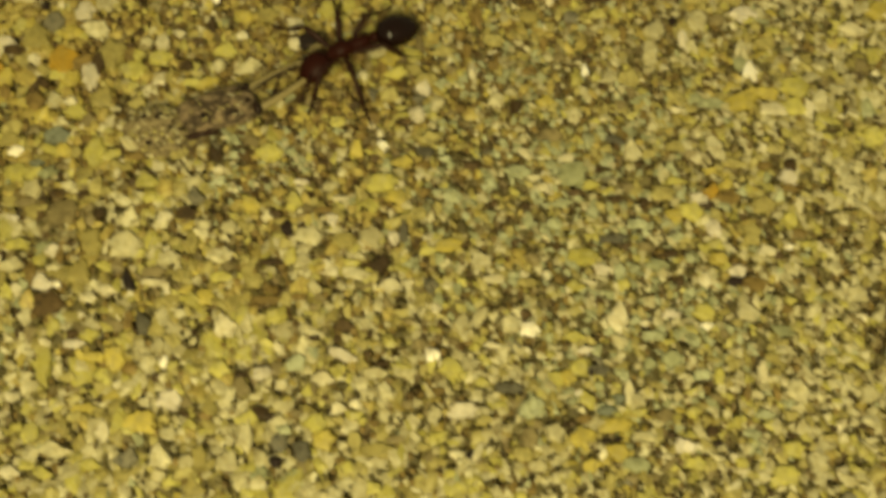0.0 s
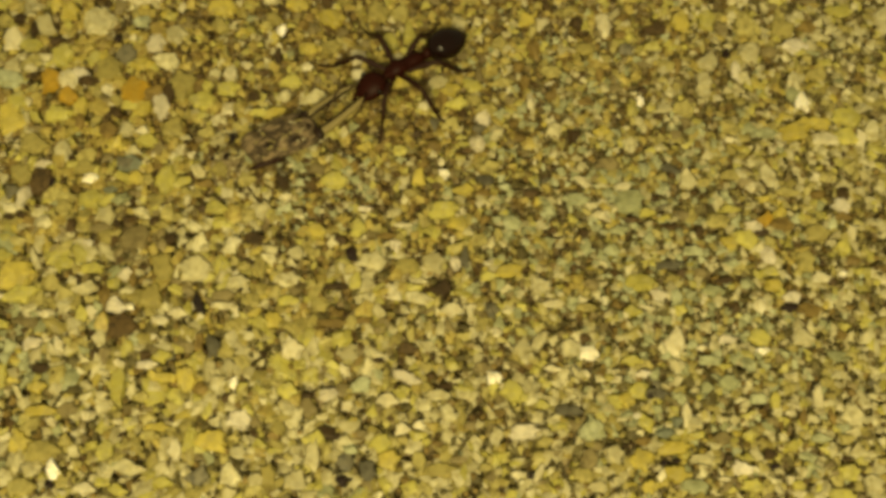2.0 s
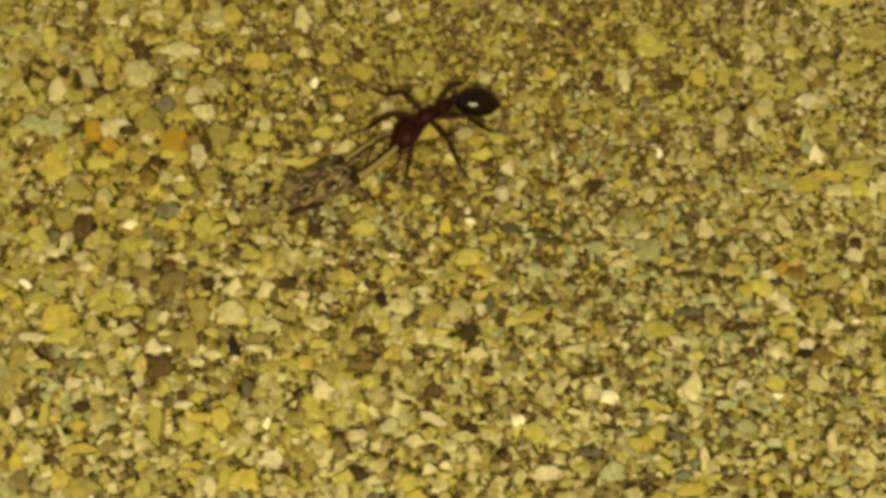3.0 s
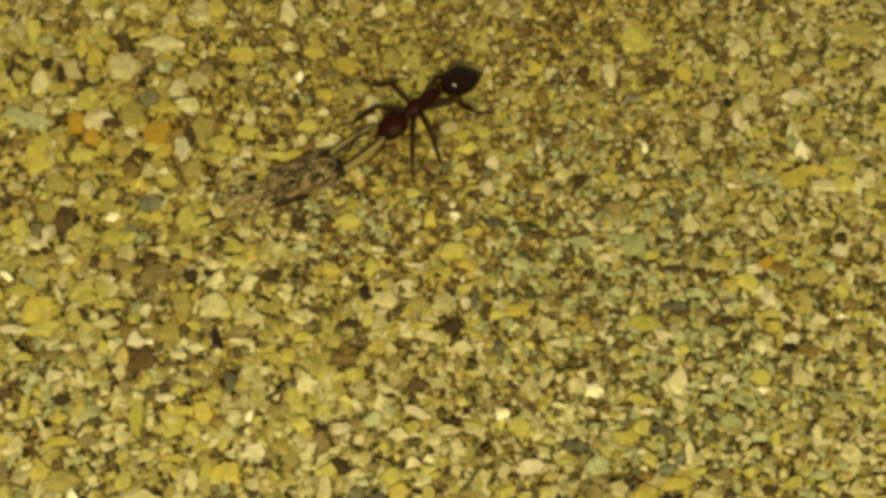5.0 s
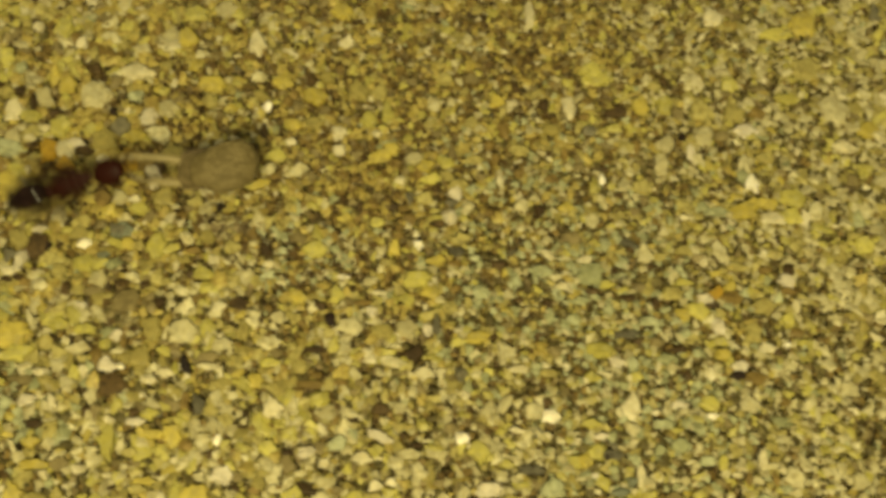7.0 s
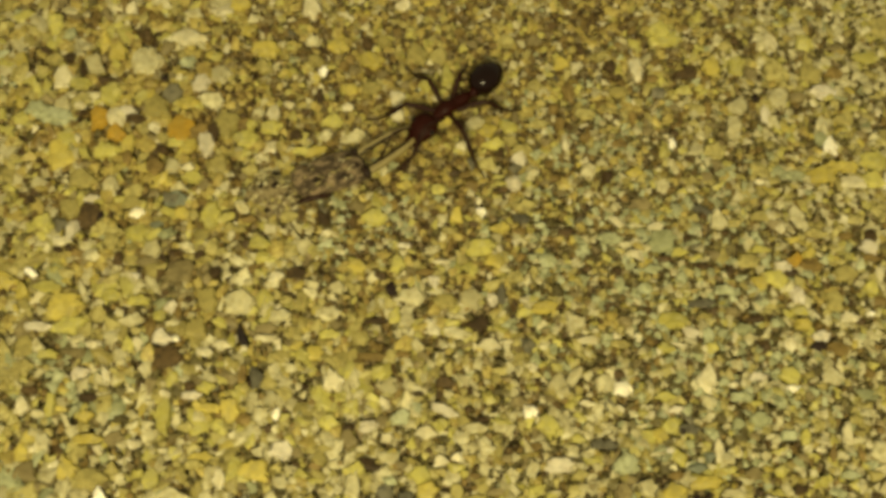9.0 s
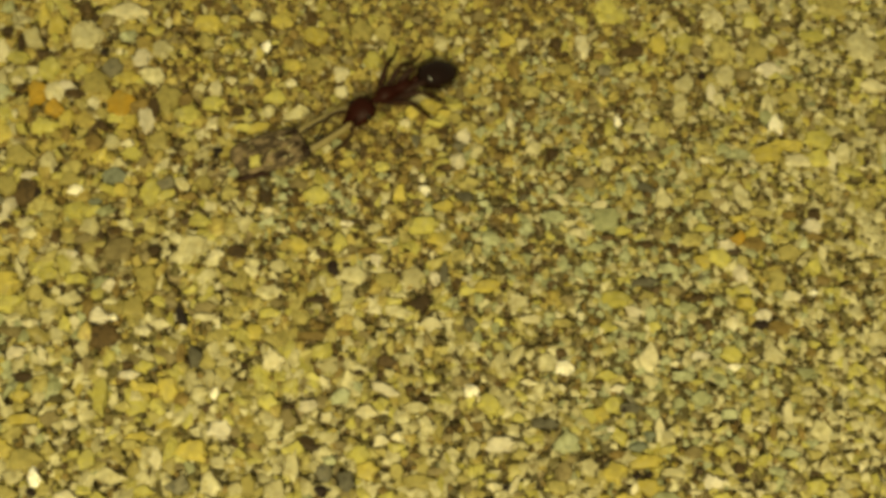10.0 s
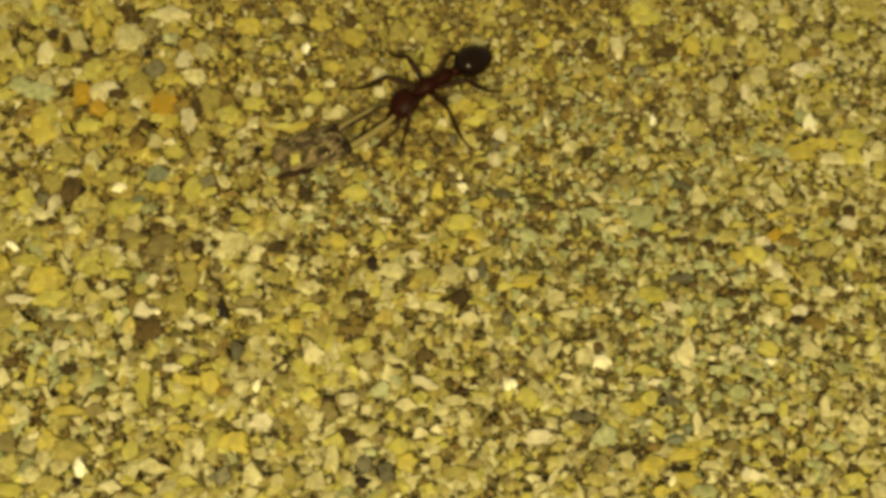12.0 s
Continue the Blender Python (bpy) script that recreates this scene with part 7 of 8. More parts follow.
    walk(ant_limbs["lf"], [
        (0.00, pose(0.00062, 0.00022, -0.00012, 0, 0, 36)),
        (0.40, pose(0.00062, 0.00022, -0.00012, 0, 0, 34)),
        (0.45, pose(0.00062, 0.00022, -0.00012, 0, 0, 91)),
        (0.50, pose(0.00062, 0.00022, -0.00012, 0, 0, 148)),
        (0.60, pose(0.00062, 0.00022, -0.00012, 0, 0, 148)),
        (0.65, pose(0.00062, 0.00022, -0.00012, 0, 0, 148)),
        (0.70, pose(0.00062, 0.00022, -0.00012, 0, 0, 137)),
        (0.75, pose(0.00062, 0.00022, -0.00012, 0, 0, 148)),
        (0.80, pose(0.00062, 0.00022, -0.00012, 0, 0, 148)),
        (0.90, pose(0.00062, 0.00022, -0.00012, 0, 0, 148)),
        (0.95, pose(0.00062, 0.00022, -0.00012, 0, 0, 148)),
        (1.00, pose(0.00062, 0.00022, -0.00012, 0, 0, 136)),
        (1.07, pose(0.00062, 0.00022, -0.00012, 0, 0, 90)),
        (1.14, pose(0.00062, 0.00022, -0.00012, 0, 0, 32)),
        (1.50, pose(0.00062, 0.00022, -0.00012, 0, 0, 53)),
        (2.00, pose(0.00062, 0.00022, -0.00012, 0, 0, 44)),
        (2.50, pose(0.00062, 0.00022, -0.00012, 0, 0, 45)),
        (3.00, pose(0.00062, 0.00022, -0.00012, 0, 0, 34)),
        (3.10, pose(0.00062, 0.00022, -0.00012, 0, 0, 35)),
        (3.15, pose(0.00062, 0.00022, -0.00012, 0, 0, 92)),
        (3.20, pose(0.00062, 0.00022, -0.00012, 0, 0, 148)),
        (3.25, pose(0.00062, 0.00022, -0.00012, 0, 0, 148)),
        (3.30, pose(0.00062, 0.00022, -0.00012, 0, 0, 137)),
        (3.37, pose(0.00062, 0.00022, -0.00012, 0, 0, 92)),
        (3.44, pose(0.00062, 0.00022, -0.00012, 0, 0, 35)),
        (5.00, pose(0.00062, 0.00022, -0.00012, 0, 0, 44)),
        (5.50, pose(0.00062, 0.00022, -0.00012, 0, 0, 46)),
        (6.00, pose(0.00062, 0.00022, -0.00012, 0, 0, 46)),
        (6.50, pose(0.00062, 0.00022, -0.00012, 0, 0, 30)),
        (6.90, pose(0.00062, 0.00022, -0.00012, 0, 0, 27)),
        (6.95, pose(0.00062, 0.00022, -0.00012, 0, 0, 88)),
        (7.00, pose(0.00062, 0.00022, -0.00012, 0, 0, 148)),
        (7.10, pose(0.00062, 0.00022, -0.00012, 0, 0, 148)),
        (7.15, pose(0.00062, 0.00022, -0.00012, 0, 0, 148)),
        (7.20, pose(0.00062, 0.00022, -0.00012, 0, 0, 136)),
        (7.27, pose(0.00062, 0.00022, -0.00012, 0, 0, 87)),
        (7.34, pose(0.00062, 0.00022, -0.00012, 0, 0, 27)),
        (9.00, pose(0.00062, 0.00022, -0.00012, 0, 0, 15)),
        (9.50, pose(0.00062, 0.00022, -0.00012, 0, 0, 36)),
        (9.55, pose(0.00062, 0.00022, -0.00012, 0, 0, 92)),
        (9.60, pose(0.00062, 0.00022, -0.00012, 0, 0, 148)),
        (9.65, pose(0.00062, 0.00022, -0.00012, 0, 0, 148)),
        (9.70, pose(0.00062, 0.00022, -0.00012, 0, 0, 137)),
        (9.80, pose(0.00062, 0.00022, -0.00012, 0, 0, 116)),
        (9.85, pose(0.00062, 0.00022, -0.00012, 0, 0, 148)),
        (9.90, pose(0.00062, 0.00022, -0.00012, 0, 0, 148)),
        (9.95, pose(0.00062, 0.00022, -0.00012, 0, 0, 148)),
        (10.00, pose(0.00062, 0.00022, -0.00012, 0, 0, 137)),
        (10.07, pose(0.00062, 0.00022, -0.00012, 0, 0, 94)),
        (10.14, pose(0.00062, 0.00022, -0.00012, 0, 0, 40)),
        (10.50, pose(0.00062, 0.00022, -0.00012, 0, 0, 38)),
        (11.00, pose(0.00062, 0.00022, -0.00012, 0, 0, 42)),
        (11.50, pose(0.00062, 0.00022, -0.00012, 0, 0, 41)),
        (12.00, pose(0.00062, 0.00022, -0.00012, 0, 0, 33)),
    ])
    walk(ant_limbs["lm"], [
        (0.00, pose(0.00025, 0.00026, -0.00012, 0, 0, 84)),
        (0.40, pose(0.00025, 0.00026, -0.00012, 0, 0, 85)),
        (0.45, pose(0.00025, 0.00026, -0.00012, 0, 0, 124)),
        (0.50, pose(0.00025, 0.00026, -0.00012, 0, 0, 162)),
        (0.60, pose(0.00025, 0.00026, -0.00012, 0, 0, 162)),
        (0.65, pose(0.00025, 0.00026, -0.00012, 0, 0, 162)),
        (0.70, pose(0.00025, 0.00026, -0.00012, 0, 0, 154)),
        (0.75, pose(0.00025, 0.00026, -0.00012, 0, 0, 162)),
        (0.80, pose(0.00025, 0.00026, -0.00012, 0, 0, 162)),
        (0.90, pose(0.00025, 0.00026, -0.00012, 0, 0, 162)),
        (0.95, pose(0.00025, 0.00026, -0.00012, 0, 0, 162)),
        (1.00, pose(0.00025, 0.00026, -0.00012, 0, 0, 154)),
        (1.07, pose(0.00025, 0.00026, -0.00012, 0, 0, 124)),
        (1.14, pose(0.00025, 0.00026, -0.00012, 0, 0, 86)),
        (1.50, pose(0.00025, 0.00026, -0.00012, 0, 0, 103)),
        (2.00, pose(0.00025, 0.00026, -0.00012, 0, 0, 99)),
        (2.50, pose(0.00025, 0.00026, -0.00012, 0, 0, 75)),
        (3.00, pose(0.00025, 0.00026, -0.00012, 0, 0, 86)),
        (3.10, pose(0.00025, 0.00026, -0.00012, 0, 0, 84)),
        (3.15, pose(0.00025, 0.00026, -0.00012, 0, 0, 123)),
        (3.20, pose(0.00025, 0.00026, -0.00012, 0, 0, 162)),
        (3.25, pose(0.00025, 0.00026, -0.00012, 0, 0, 162)),
        (3.30, pose(0.00025, 0.00026, -0.00012, 0, 0, 154)),
        (3.37, pose(0.00025, 0.00026, -0.00012, 0, 0, 123)),
        (3.44, pose(0.00025, 0.00026, -0.00012, 0, 0, 84)),
        (5.00, pose(0.00025, 0.00026, -0.00012, 0, 0, 67)),
        (5.50, pose(0.00025, 0.00026, -0.00012, 0, 0, 104)),
        (6.00, pose(0.00025, 0.00026, -0.00012, 0, 0, 71)),
        (6.50, pose(0.00025, 0.00026, -0.00012, 0, 0, 103)),
        (6.90, pose(0.00025, 0.00026, -0.00012, 0, 0, 99)),
        (6.95, pose(0.00025, 0.00026, -0.00012, 0, 0, 130)),
        (7.00, pose(0.00025, 0.00026, -0.00012, 0, 0, 162)),
        (7.10, pose(0.00025, 0.00026, -0.00012, 0, 0, 162)),
        (7.15, pose(0.00025, 0.00026, -0.00012, 0, 0, 162)),
        (7.20, pose(0.00025, 0.00026, -0.00012, 0, 0, 156)),
        (7.27, pose(0.00025, 0.00026, -0.00012, 0, 0, 130)),
        (7.34, pose(0.00025, 0.00026, -0.00012, 0, 0, 98)),
        (9.00, pose(0.00025, 0.00026, -0.00012, 0, 0, 80)),
        (9.50, pose(0.00025, 0.00026, -0.00012, 0, 0, 82)),
        (9.55, pose(0.00025, 0.00026, -0.00012, 0, 0, 122)),
        (9.60, pose(0.00025, 0.00026, -0.00012, 0, 0, 162)),
        (9.65, pose(0.00025, 0.00026, -0.00012, 0, 0, 162)),
        (9.70, pose(0.00025, 0.00026, -0.00012, 0, 0, 154)),
        (9.80, pose(0.00025, 0.00026, -0.00012, 0, 0, 140)),
        (9.85, pose(0.00025, 0.00026, -0.00012, 0, 0, 162)),
        (9.90, pose(0.00025, 0.00026, -0.00012, 0, 0, 162)),
        (9.95, pose(0.00025, 0.00026, -0.00012, 0, 0, 162)),
        (10.00, pose(0.00025, 0.00026, -0.00012, 0, 0, 155)),
        (10.07, pose(0.00025, 0.00026, -0.00012, 0, 0, 126)),
        (10.14, pose(0.00025, 0.00026, -0.00012, 0, 0, 89)),
        (10.50, pose(0.00025, 0.00026, -0.00012, 0, 0, 76)),
        (11.00, pose(0.00025, 0.00026, -0.00012, 0, 0, 95)),
        (11.50, pose(0.00025, 0.00026, -0.00012, 0, 0, 88)),
        (12.00, pose(0.00025, 0.00026, -0.00012, 0, 0, 90)),
    ])
    walk(ant_limbs["lh"], [
        (0.00, pose(-0.00015, 0.00024, -0.00012, 0, 0, 156)),
        (0.40, pose(-0.00015, 0.00024, -0.00012, 0, 0, 154)),
        (0.45, pose(-0.00015, 0.00024, -0.00012, 0, 0, 164)),
        (0.50, pose(-0.00015, 0.00024, -0.00012, 0, 0, 174)),
        (0.60, pose(-0.00015, 0.00024, -0.00012, 0, 0, 174)),
        (0.65, pose(-0.00015, 0.00024, -0.00012, 0, 0, 174)),
        (0.70, pose(-0.00015, 0.00024, -0.00012, 0, 0, 172)),
        (0.75, pose(-0.00015, 0.00024, -0.00012, 0, 0, 174)),
        (0.80, pose(-0.00015, 0.00024, -0.00012, 0, 0, 174)),
        (0.90, pose(-0.00015, 0.00024, -0.00012, 0, 0, 174)),
        (0.95, pose(-0.00015, 0.00024, -0.00012, 0, 0, 174)),
        (1.00, pose(-0.00015, 0.00024, -0.00012, 0, 0, 172)),
        (1.07, pose(-0.00015, 0.00024, -0.00012, 0, 0, 163)),
        (1.14, pose(-0.00015, 0.00024, -0.00012, 0, 0, 152)),
        (1.50, pose(-0.00015, 0.00024, -0.00012, 0, 0, 153)),
        (2.00, pose(-0.00015, 0.00024, -0.00012, 0, 0, 154)),
        (2.50, pose(-0.00015, 0.00024, -0.00012, 0, 0, 138)),
        (3.00, pose(-0.00015, 0.00024, -0.00012, 0, 0, 134)),
        (3.10, pose(-0.00015, 0.00024, -0.00012, 0, 0, 134)),
        (3.15, pose(-0.00015, 0.00024, -0.00012, 0, 0, 154)),
        (3.20, pose(-0.00015, 0.00024, -0.00012, 0, 0, 174)),
        (3.25, pose(-0.00015, 0.00024, -0.00012, 0, 0, 174)),
        (3.30, pose(-0.00015, 0.00024, -0.00012, 0, 0, 170)),
        (3.37, pose(-0.00015, 0.00024, -0.00012, 0, 0, 154)),
        (3.44, pose(-0.00015, 0.00024, -0.00012, 0, 0, 134)),
        (5.00, pose(-0.00015, 0.00024, -0.00012, 0, 0, 137)),
        (5.50, pose(-0.00015, 0.00024, -0.00012, 0, 0, 130)),
        (6.00, pose(-0.00015, 0.00024, -0.00012, 0, 0, 138)),
        (6.50, pose(-0.00015, 0.00024, -0.00012, 0, 0, 143)),
        (6.90, pose(-0.00015, 0.00024, -0.00012, 0, 0, 145)),
        (6.95, pose(-0.00015, 0.00024, -0.00012, 0, 0, 159)),
        (7.00, pose(-0.00015, 0.00024, -0.00012, 0, 0, 174)),
        (7.10, pose(-0.00015, 0.00024, -0.00012, 0, 0, 174)),
        (7.15, pose(-0.00015, 0.00024, -0.00012, 0, 0, 174)),
        (7.20, pose(-0.00015, 0.00024, -0.00012, 0, 0, 171)),
        (7.27, pose(-0.00015, 0.00024, -0.00012, 0, 0, 159)),
        (7.34, pose(-0.00015, 0.00024, -0.00012, 0, 0, 145)),
        (9.00, pose(-0.00015, 0.00024, -0.00012, 0, 0, 150)),
        (9.50, pose(-0.00015, 0.00024, -0.00012, 0, 0, 129)),
        (9.55, pose(-0.00015, 0.00024, -0.00012, 0, 0, 152)),
        (9.60, pose(-0.00015, 0.00024, -0.00012, 0, 0, 174)),
        (9.65, pose(-0.00015, 0.00024, -0.00012, 0, 0, 174)),
        (9.70, pose(-0.00015, 0.00024, -0.00012, 0, 0, 170)),
        (9.80, pose(-0.00015, 0.00024, -0.00012, 0, 0, 163)),
        (9.85, pose(-0.00015, 0.00024, -0.00012, 0, 0, 174)),
        (9.90, pose(-0.00015, 0.00024, -0.00012, 0, 0, 174)),
        (9.95, pose(-0.00015, 0.00024, -0.00012, 0, 0, 174)),
        (10.00, pose(-0.00015, 0.00024, -0.00012, 0, 0, 170)),
        (10.07, pose(-0.00015, 0.00024, -0.00012, 0, 0, 156)),
        (10.14, pose(-0.00015, 0.00024, -0.00012, 0, 0, 138)),
        (10.50, pose(-0.00015, 0.00024, -0.00012, 0, 0, 116)),
        (11.00, pose(-0.00015, 0.00024, -0.00012, 0, 0, 148)),
        (11.50, pose(-0.00015, 0.00024, -0.00012, 0, 0, 143)),
        (12.00, pose(-0.00015, 0.00024, -0.00012, 0, 0, 150)),
    ])
    walk(lion_root, [
        (0.000, pose(-0.007041, 0.004228, 0.000000, 0.0, -0.0, 28.3)),
        (0.100, pose(-0.006986, 0.004257, 0.000000, 0.0, -0.0, 26.5)),
        (0.200, pose(-0.007045, 0.004222, 0.000000, 0.0, -0.0, 29.0)),
        (0.300, pose(-0.007104, 0.004186, 0.000000, 0.0, -0.0, 31.5)),
        (0.400, pose(-0.007104, 0.004186, 0.000000, 0.0, -0.0, 31.5)),
        (0.433, pose(-0.007104, 0.004186, 0.000000, 0.0, -0.0, 31.5)),
        (0.467, pose(-0.007104, 0.004186, 0.000000, 0.0, -0.0, 31.5)),
        (0.500, pose(-0.007104, 0.004186, 0.000000, 0.0, -0.0, 31.5)),
        (0.533, pose(-0.007104, 0.004186, 0.000000, 0.0, -0.0, 31.5)),
        (0.567, pose(-0.007104, 0.004186, 0.000000, 0.0, -0.0, 31.5)),
        (0.600, pose(-0.006738, 0.004363, 0.000000, 0.0, -0.0, 23.3)),
        (0.633, pose(-0.006738, 0.004363, 0.000000, 0.0, -0.0, 23.3)),
        (0.667, pose(-0.006738, 0.004363, 0.000000, 0.0, -0.0, 23.3)),
        (0.700, pose(-0.006738, 0.004363, 0.000000, 0.0, -0.0, 23.3)),
        (0.733, pose(-0.006738, 0.004363, 0.000000, 0.0, -0.0, 23.3)),
        (0.767, pose(-0.006738, 0.004363, 0.000000, 0.0, -0.0, 23.3)),
        (0.800, pose(-0.006738, 0.004363, 0.000000, 0.0, -0.0, 23.3)),
        (0.833, pose(-0.006738, 0.004363, 0.000000, 0.0, -0.0, 23.3)),
        (0.867, pose(-0.006738, 0.004363, 0.000000, 0.0, -0.0, 23.3)),
        (0.900, pose(-0.007089, 0.004192, 0.000000, 0.0, -0.0, 33.2)),
        (0.933, pose(-0.007089, 0.004192, 0.000000, 0.0, -0.0, 33.2)),
        (0.967, pose(-0.007089, 0.004192, 0.000000, 0.0, -0.0, 33.2)),
        (1.000, pose(-0.007089, 0.004192, 0.000000, 0.0, -0.0, 33.2)),
        (1.500, pose(-0.006997, 0.004252, 0.000000, 0.0, -0.0, 33.9)),
        (1.700, pose(-0.007182, 0.004136, 0.000000, 0.0, -0.0, 31.9)),
        (2.000, pose(-0.007136, 0.004155, 0.000000, 0.0, -0.0, 34.8)),
        (2.200, pose(-0.007050, 0.004220, 0.000000, 0.0, -0.0, 30.9)),
        (2.500, pose(-0.007021, 0.004235, 0.000000, 0.0, -0.0, 35.6)),
        (2.700, pose(-0.007189, 0.004116, 0.000000, 0.0, -0.0, 35.4)),
        (2.800, pose(-0.007041, 0.004222, 0.000000, 0.0, -0.0, 34.7)),
        (3.000, pose(-0.006900, 0.004319, 0.000000, 0.0, -0.0, 34.8)),
        (3.100, pose(-0.006900, 0.004319, 0.000000, 0.0, -0.0, 34.8)),
        (3.133, pose(-0.006712, 0.004447, 0.000000, 0.0, -0.0, 34.4)),
        (3.167, pose(-0.006712, 0.004447, 0.000000, 0.0, -0.0, 34.4)),
        (3.200, pose(-0.006712, 0.004447, 0.000000, 0.0, -0.0, 34.4)),
        (3.233, pose(-0.006712, 0.004447, 0.000000, 0.0, -0.0, 34.4)),
        (3.267, pose(-0.006712, 0.004447, 0.000000, 0.0, -0.0, 34.4)),
        (3.300, pose(-0.006712, 0.004447, 0.000000, 0.0, -0.0, 34.4)),
        (4.900, pose(-0.006712, 0.004447, 0.000000, 0.0, -0.0, 34.4)),
        (5.000, pose(-0.006840, 0.004362, 0.000000, 0.0, -0.0, 35.0)),
        (5.200, pose(-0.006747, 0.004438, 0.000000, 0.0, -0.0, 36.6)),
        (5.500, pose(-0.007003, 0.004248, 0.000000, 0.0, -0.0, 33.3)),
        (5.800, pose(-0.006843, 0.004350, 0.000000, 0.0, -0.0, 32.6)),
        (6.000, pose(-0.006884, 0.004323, 0.000000, 0.0, -0.0, 32.3)),
        (6.200, pose(-0.006803, 0.004386, 0.000000, 0.0, -0.0, 34.7)),
        (6.500, pose(-0.006842, 0.004357, 0.000000, 0.0, -0.0, 34.2)),
        (6.700, pose(-0.006928, 0.004296, 0.000000, 0.0, -0.0, 32.8)),
        (6.800, pose(-0.006892, 0.004322, 0.000000, 0.0, -0.0, 33.6)),
        (6.900, pose(-0.006996, 0.004252, 0.000000, 0.0, -0.0, 22.7)),
        (6.933, pose(-0.006996, 0.004252, 0.000000, 0.0, -0.0, 22.7)),
        (6.967, pose(-0.006996, 0.004252, 0.000000, 0.0, -0.0, 22.7)),
        (7.000, pose(-0.006996, 0.004252, 0.000000, 0.0, -0.0, 22.7)),
        (7.033, pose(-0.006996, 0.004252, 0.000000, 0.0, -0.0, 22.7)),
        (7.067, pose(-0.006996, 0.004252, 0.000000, 0.0, -0.0, 22.7)),
        (7.100, pose(-0.006996, 0.004252, 0.000000, 0.0, -0.0, 22.7)),
        (7.133, pose(-0.006996, 0.004252, 0.000000, 0.0, -0.0, 22.7)),
        (7.167, pose(-0.006996, 0.004252, 0.000000, 0.0, -0.0, 22.7)),
        (7.200, pose(-0.006996, 0.004252, 0.000000, 0.0, -0.0, 22.7)),
        (7.300, pose(-0.006892, 0.004323, 0.000000, 0.0, -0.0, 33.9)),
        (8.900, pose(-0.006892, 0.004323, 0.000000, 0.0, -0.0, 33.9)),
        (9.000, pose(-0.006885, 0.004319, 0.000000, 0.0, -0.0, 30.8)),
        (9.200, pose(-0.006784, 0.004388, 0.000000, 0.0, -0.0, 32.5)),
        (9.500, pose(-0.006833, 0.004346, 0.000000, 0.0, -0.0, 29.7)),
        (9.533, pose(-0.006833, 0.004346, 0.000000, 0.0, -0.0, 29.7)),
        (9.567, pose(-0.006833, 0.004346, 0.000000, 0.0, -0.0, 29.7)),
        (9.600, pose(-0.006833, 0.004346, 0.000000, 0.0, -0.0, 29.7)),
        (9.633, pose(-0.006833, 0.004346, 0.000000, 0.0, -0.0, 29.7)),
        (9.667, pose(-0.006833, 0.004346, 0.000000, 0.0, -0.0, 29.7)),
        (9.700, pose(-0.006738, 0.004363, 0.000000, 0.0, -0.0, 23.3)),
        (9.800, pose(-0.006694, 0.004552, 0.000000, 0.0, -0.0, 44.6)),
        (9.833, pose(-0.006694, 0.004552, 0.000000, 0.0, -0.0, 44.6)),
        (9.867, pose(-0.006694, 0.004552, 0.000000, 0.0, -0.0, 44.6)),
        (9.900, pose(-0.006694, 0.004552, 0.000000, 0.0, -0.0, 44.6)),
        (9.933, pose(-0.006694, 0.004552, 0.000000, 0.0, -0.0, 44.6)),
        (9.967, pose(-0.006694, 0.004552, 0.000000, 0.0, -0.0, 44.6)),
        (10.000, pose(-0.007007, 0.004246, 0.000000, 0.0, -0.0, 29.4)),
        (10.100, pose(-0.007076, 0.004206, 0.000000, 0.0, -0.0, 30.2)),
        (10.200, pose(-0.006997, 0.004252, 0.000000, 0.0, -0.0, 33.9)),
        (10.300, pose(-0.006824, 0.004357, 0.000000, 0.0, -0.0, 31.4)),
        (10.400, pose(-0.007073, 0.004204, 0.000000, 0.0, -0.0, 32.0)),
        (10.500, pose(-0.006938, 0.004287, 0.000000, 0.0, -0.0, 30.6)),
        (10.600, pose(-0.007116, 0.004181, 0.000000, 0.0, -0.0, 30.9)),
        (10.700, pose(-0.007036, 0.004229, 0.000000, 0.0, -0.0, 30.4)),
        (10.800, pose(-0.007067, 0.004209, 0.000000, 0.0, -0.0, 31.1)),
        (10.900, pose(-0.007110, 0.004183, 0.000000, 0.0, -0.0, 31.1)),
        (11.000, pose(-0.007139, 0.004166, 0.000000, 0.0, -0.0, 31.1)),
        (11.100, pose(-0.006913, 0.004305, 0.000000, 0.0, -0.0, 32.4)),
        (11.200, pose(-0.007001, 0.004249, 0.000000, 0.0, -0.0, 30.8)),
        (11.300, pose(-0.006975, 0.004264, 0.000000, 0.0, -0.0, 28.8)),
        (11.500, pose(-0.007010, 0.004243, 0.000000, 0.0, -0.0, 32.2)),
        (11.600, pose(-0.006992, 0.004255, 0.000000, 0.0, -0.0, 32.2)),
        (11.700, pose(-0.006871, 0.004335, 0.000000, 0.0, -0.0, 33.4)),
        (11.800, pose(-0.006856, 0.004342, 0.000000, 0.0, -0.0, 32.8)),
        (11.900, pose(-0.007011, 0.004243, 0.000000, 0.0, -0.0, 31.2)),
        (12.000, pose(-0.006931, 0.004291, 0.000000, 0.0, -0.0, 30.8)),
    ])
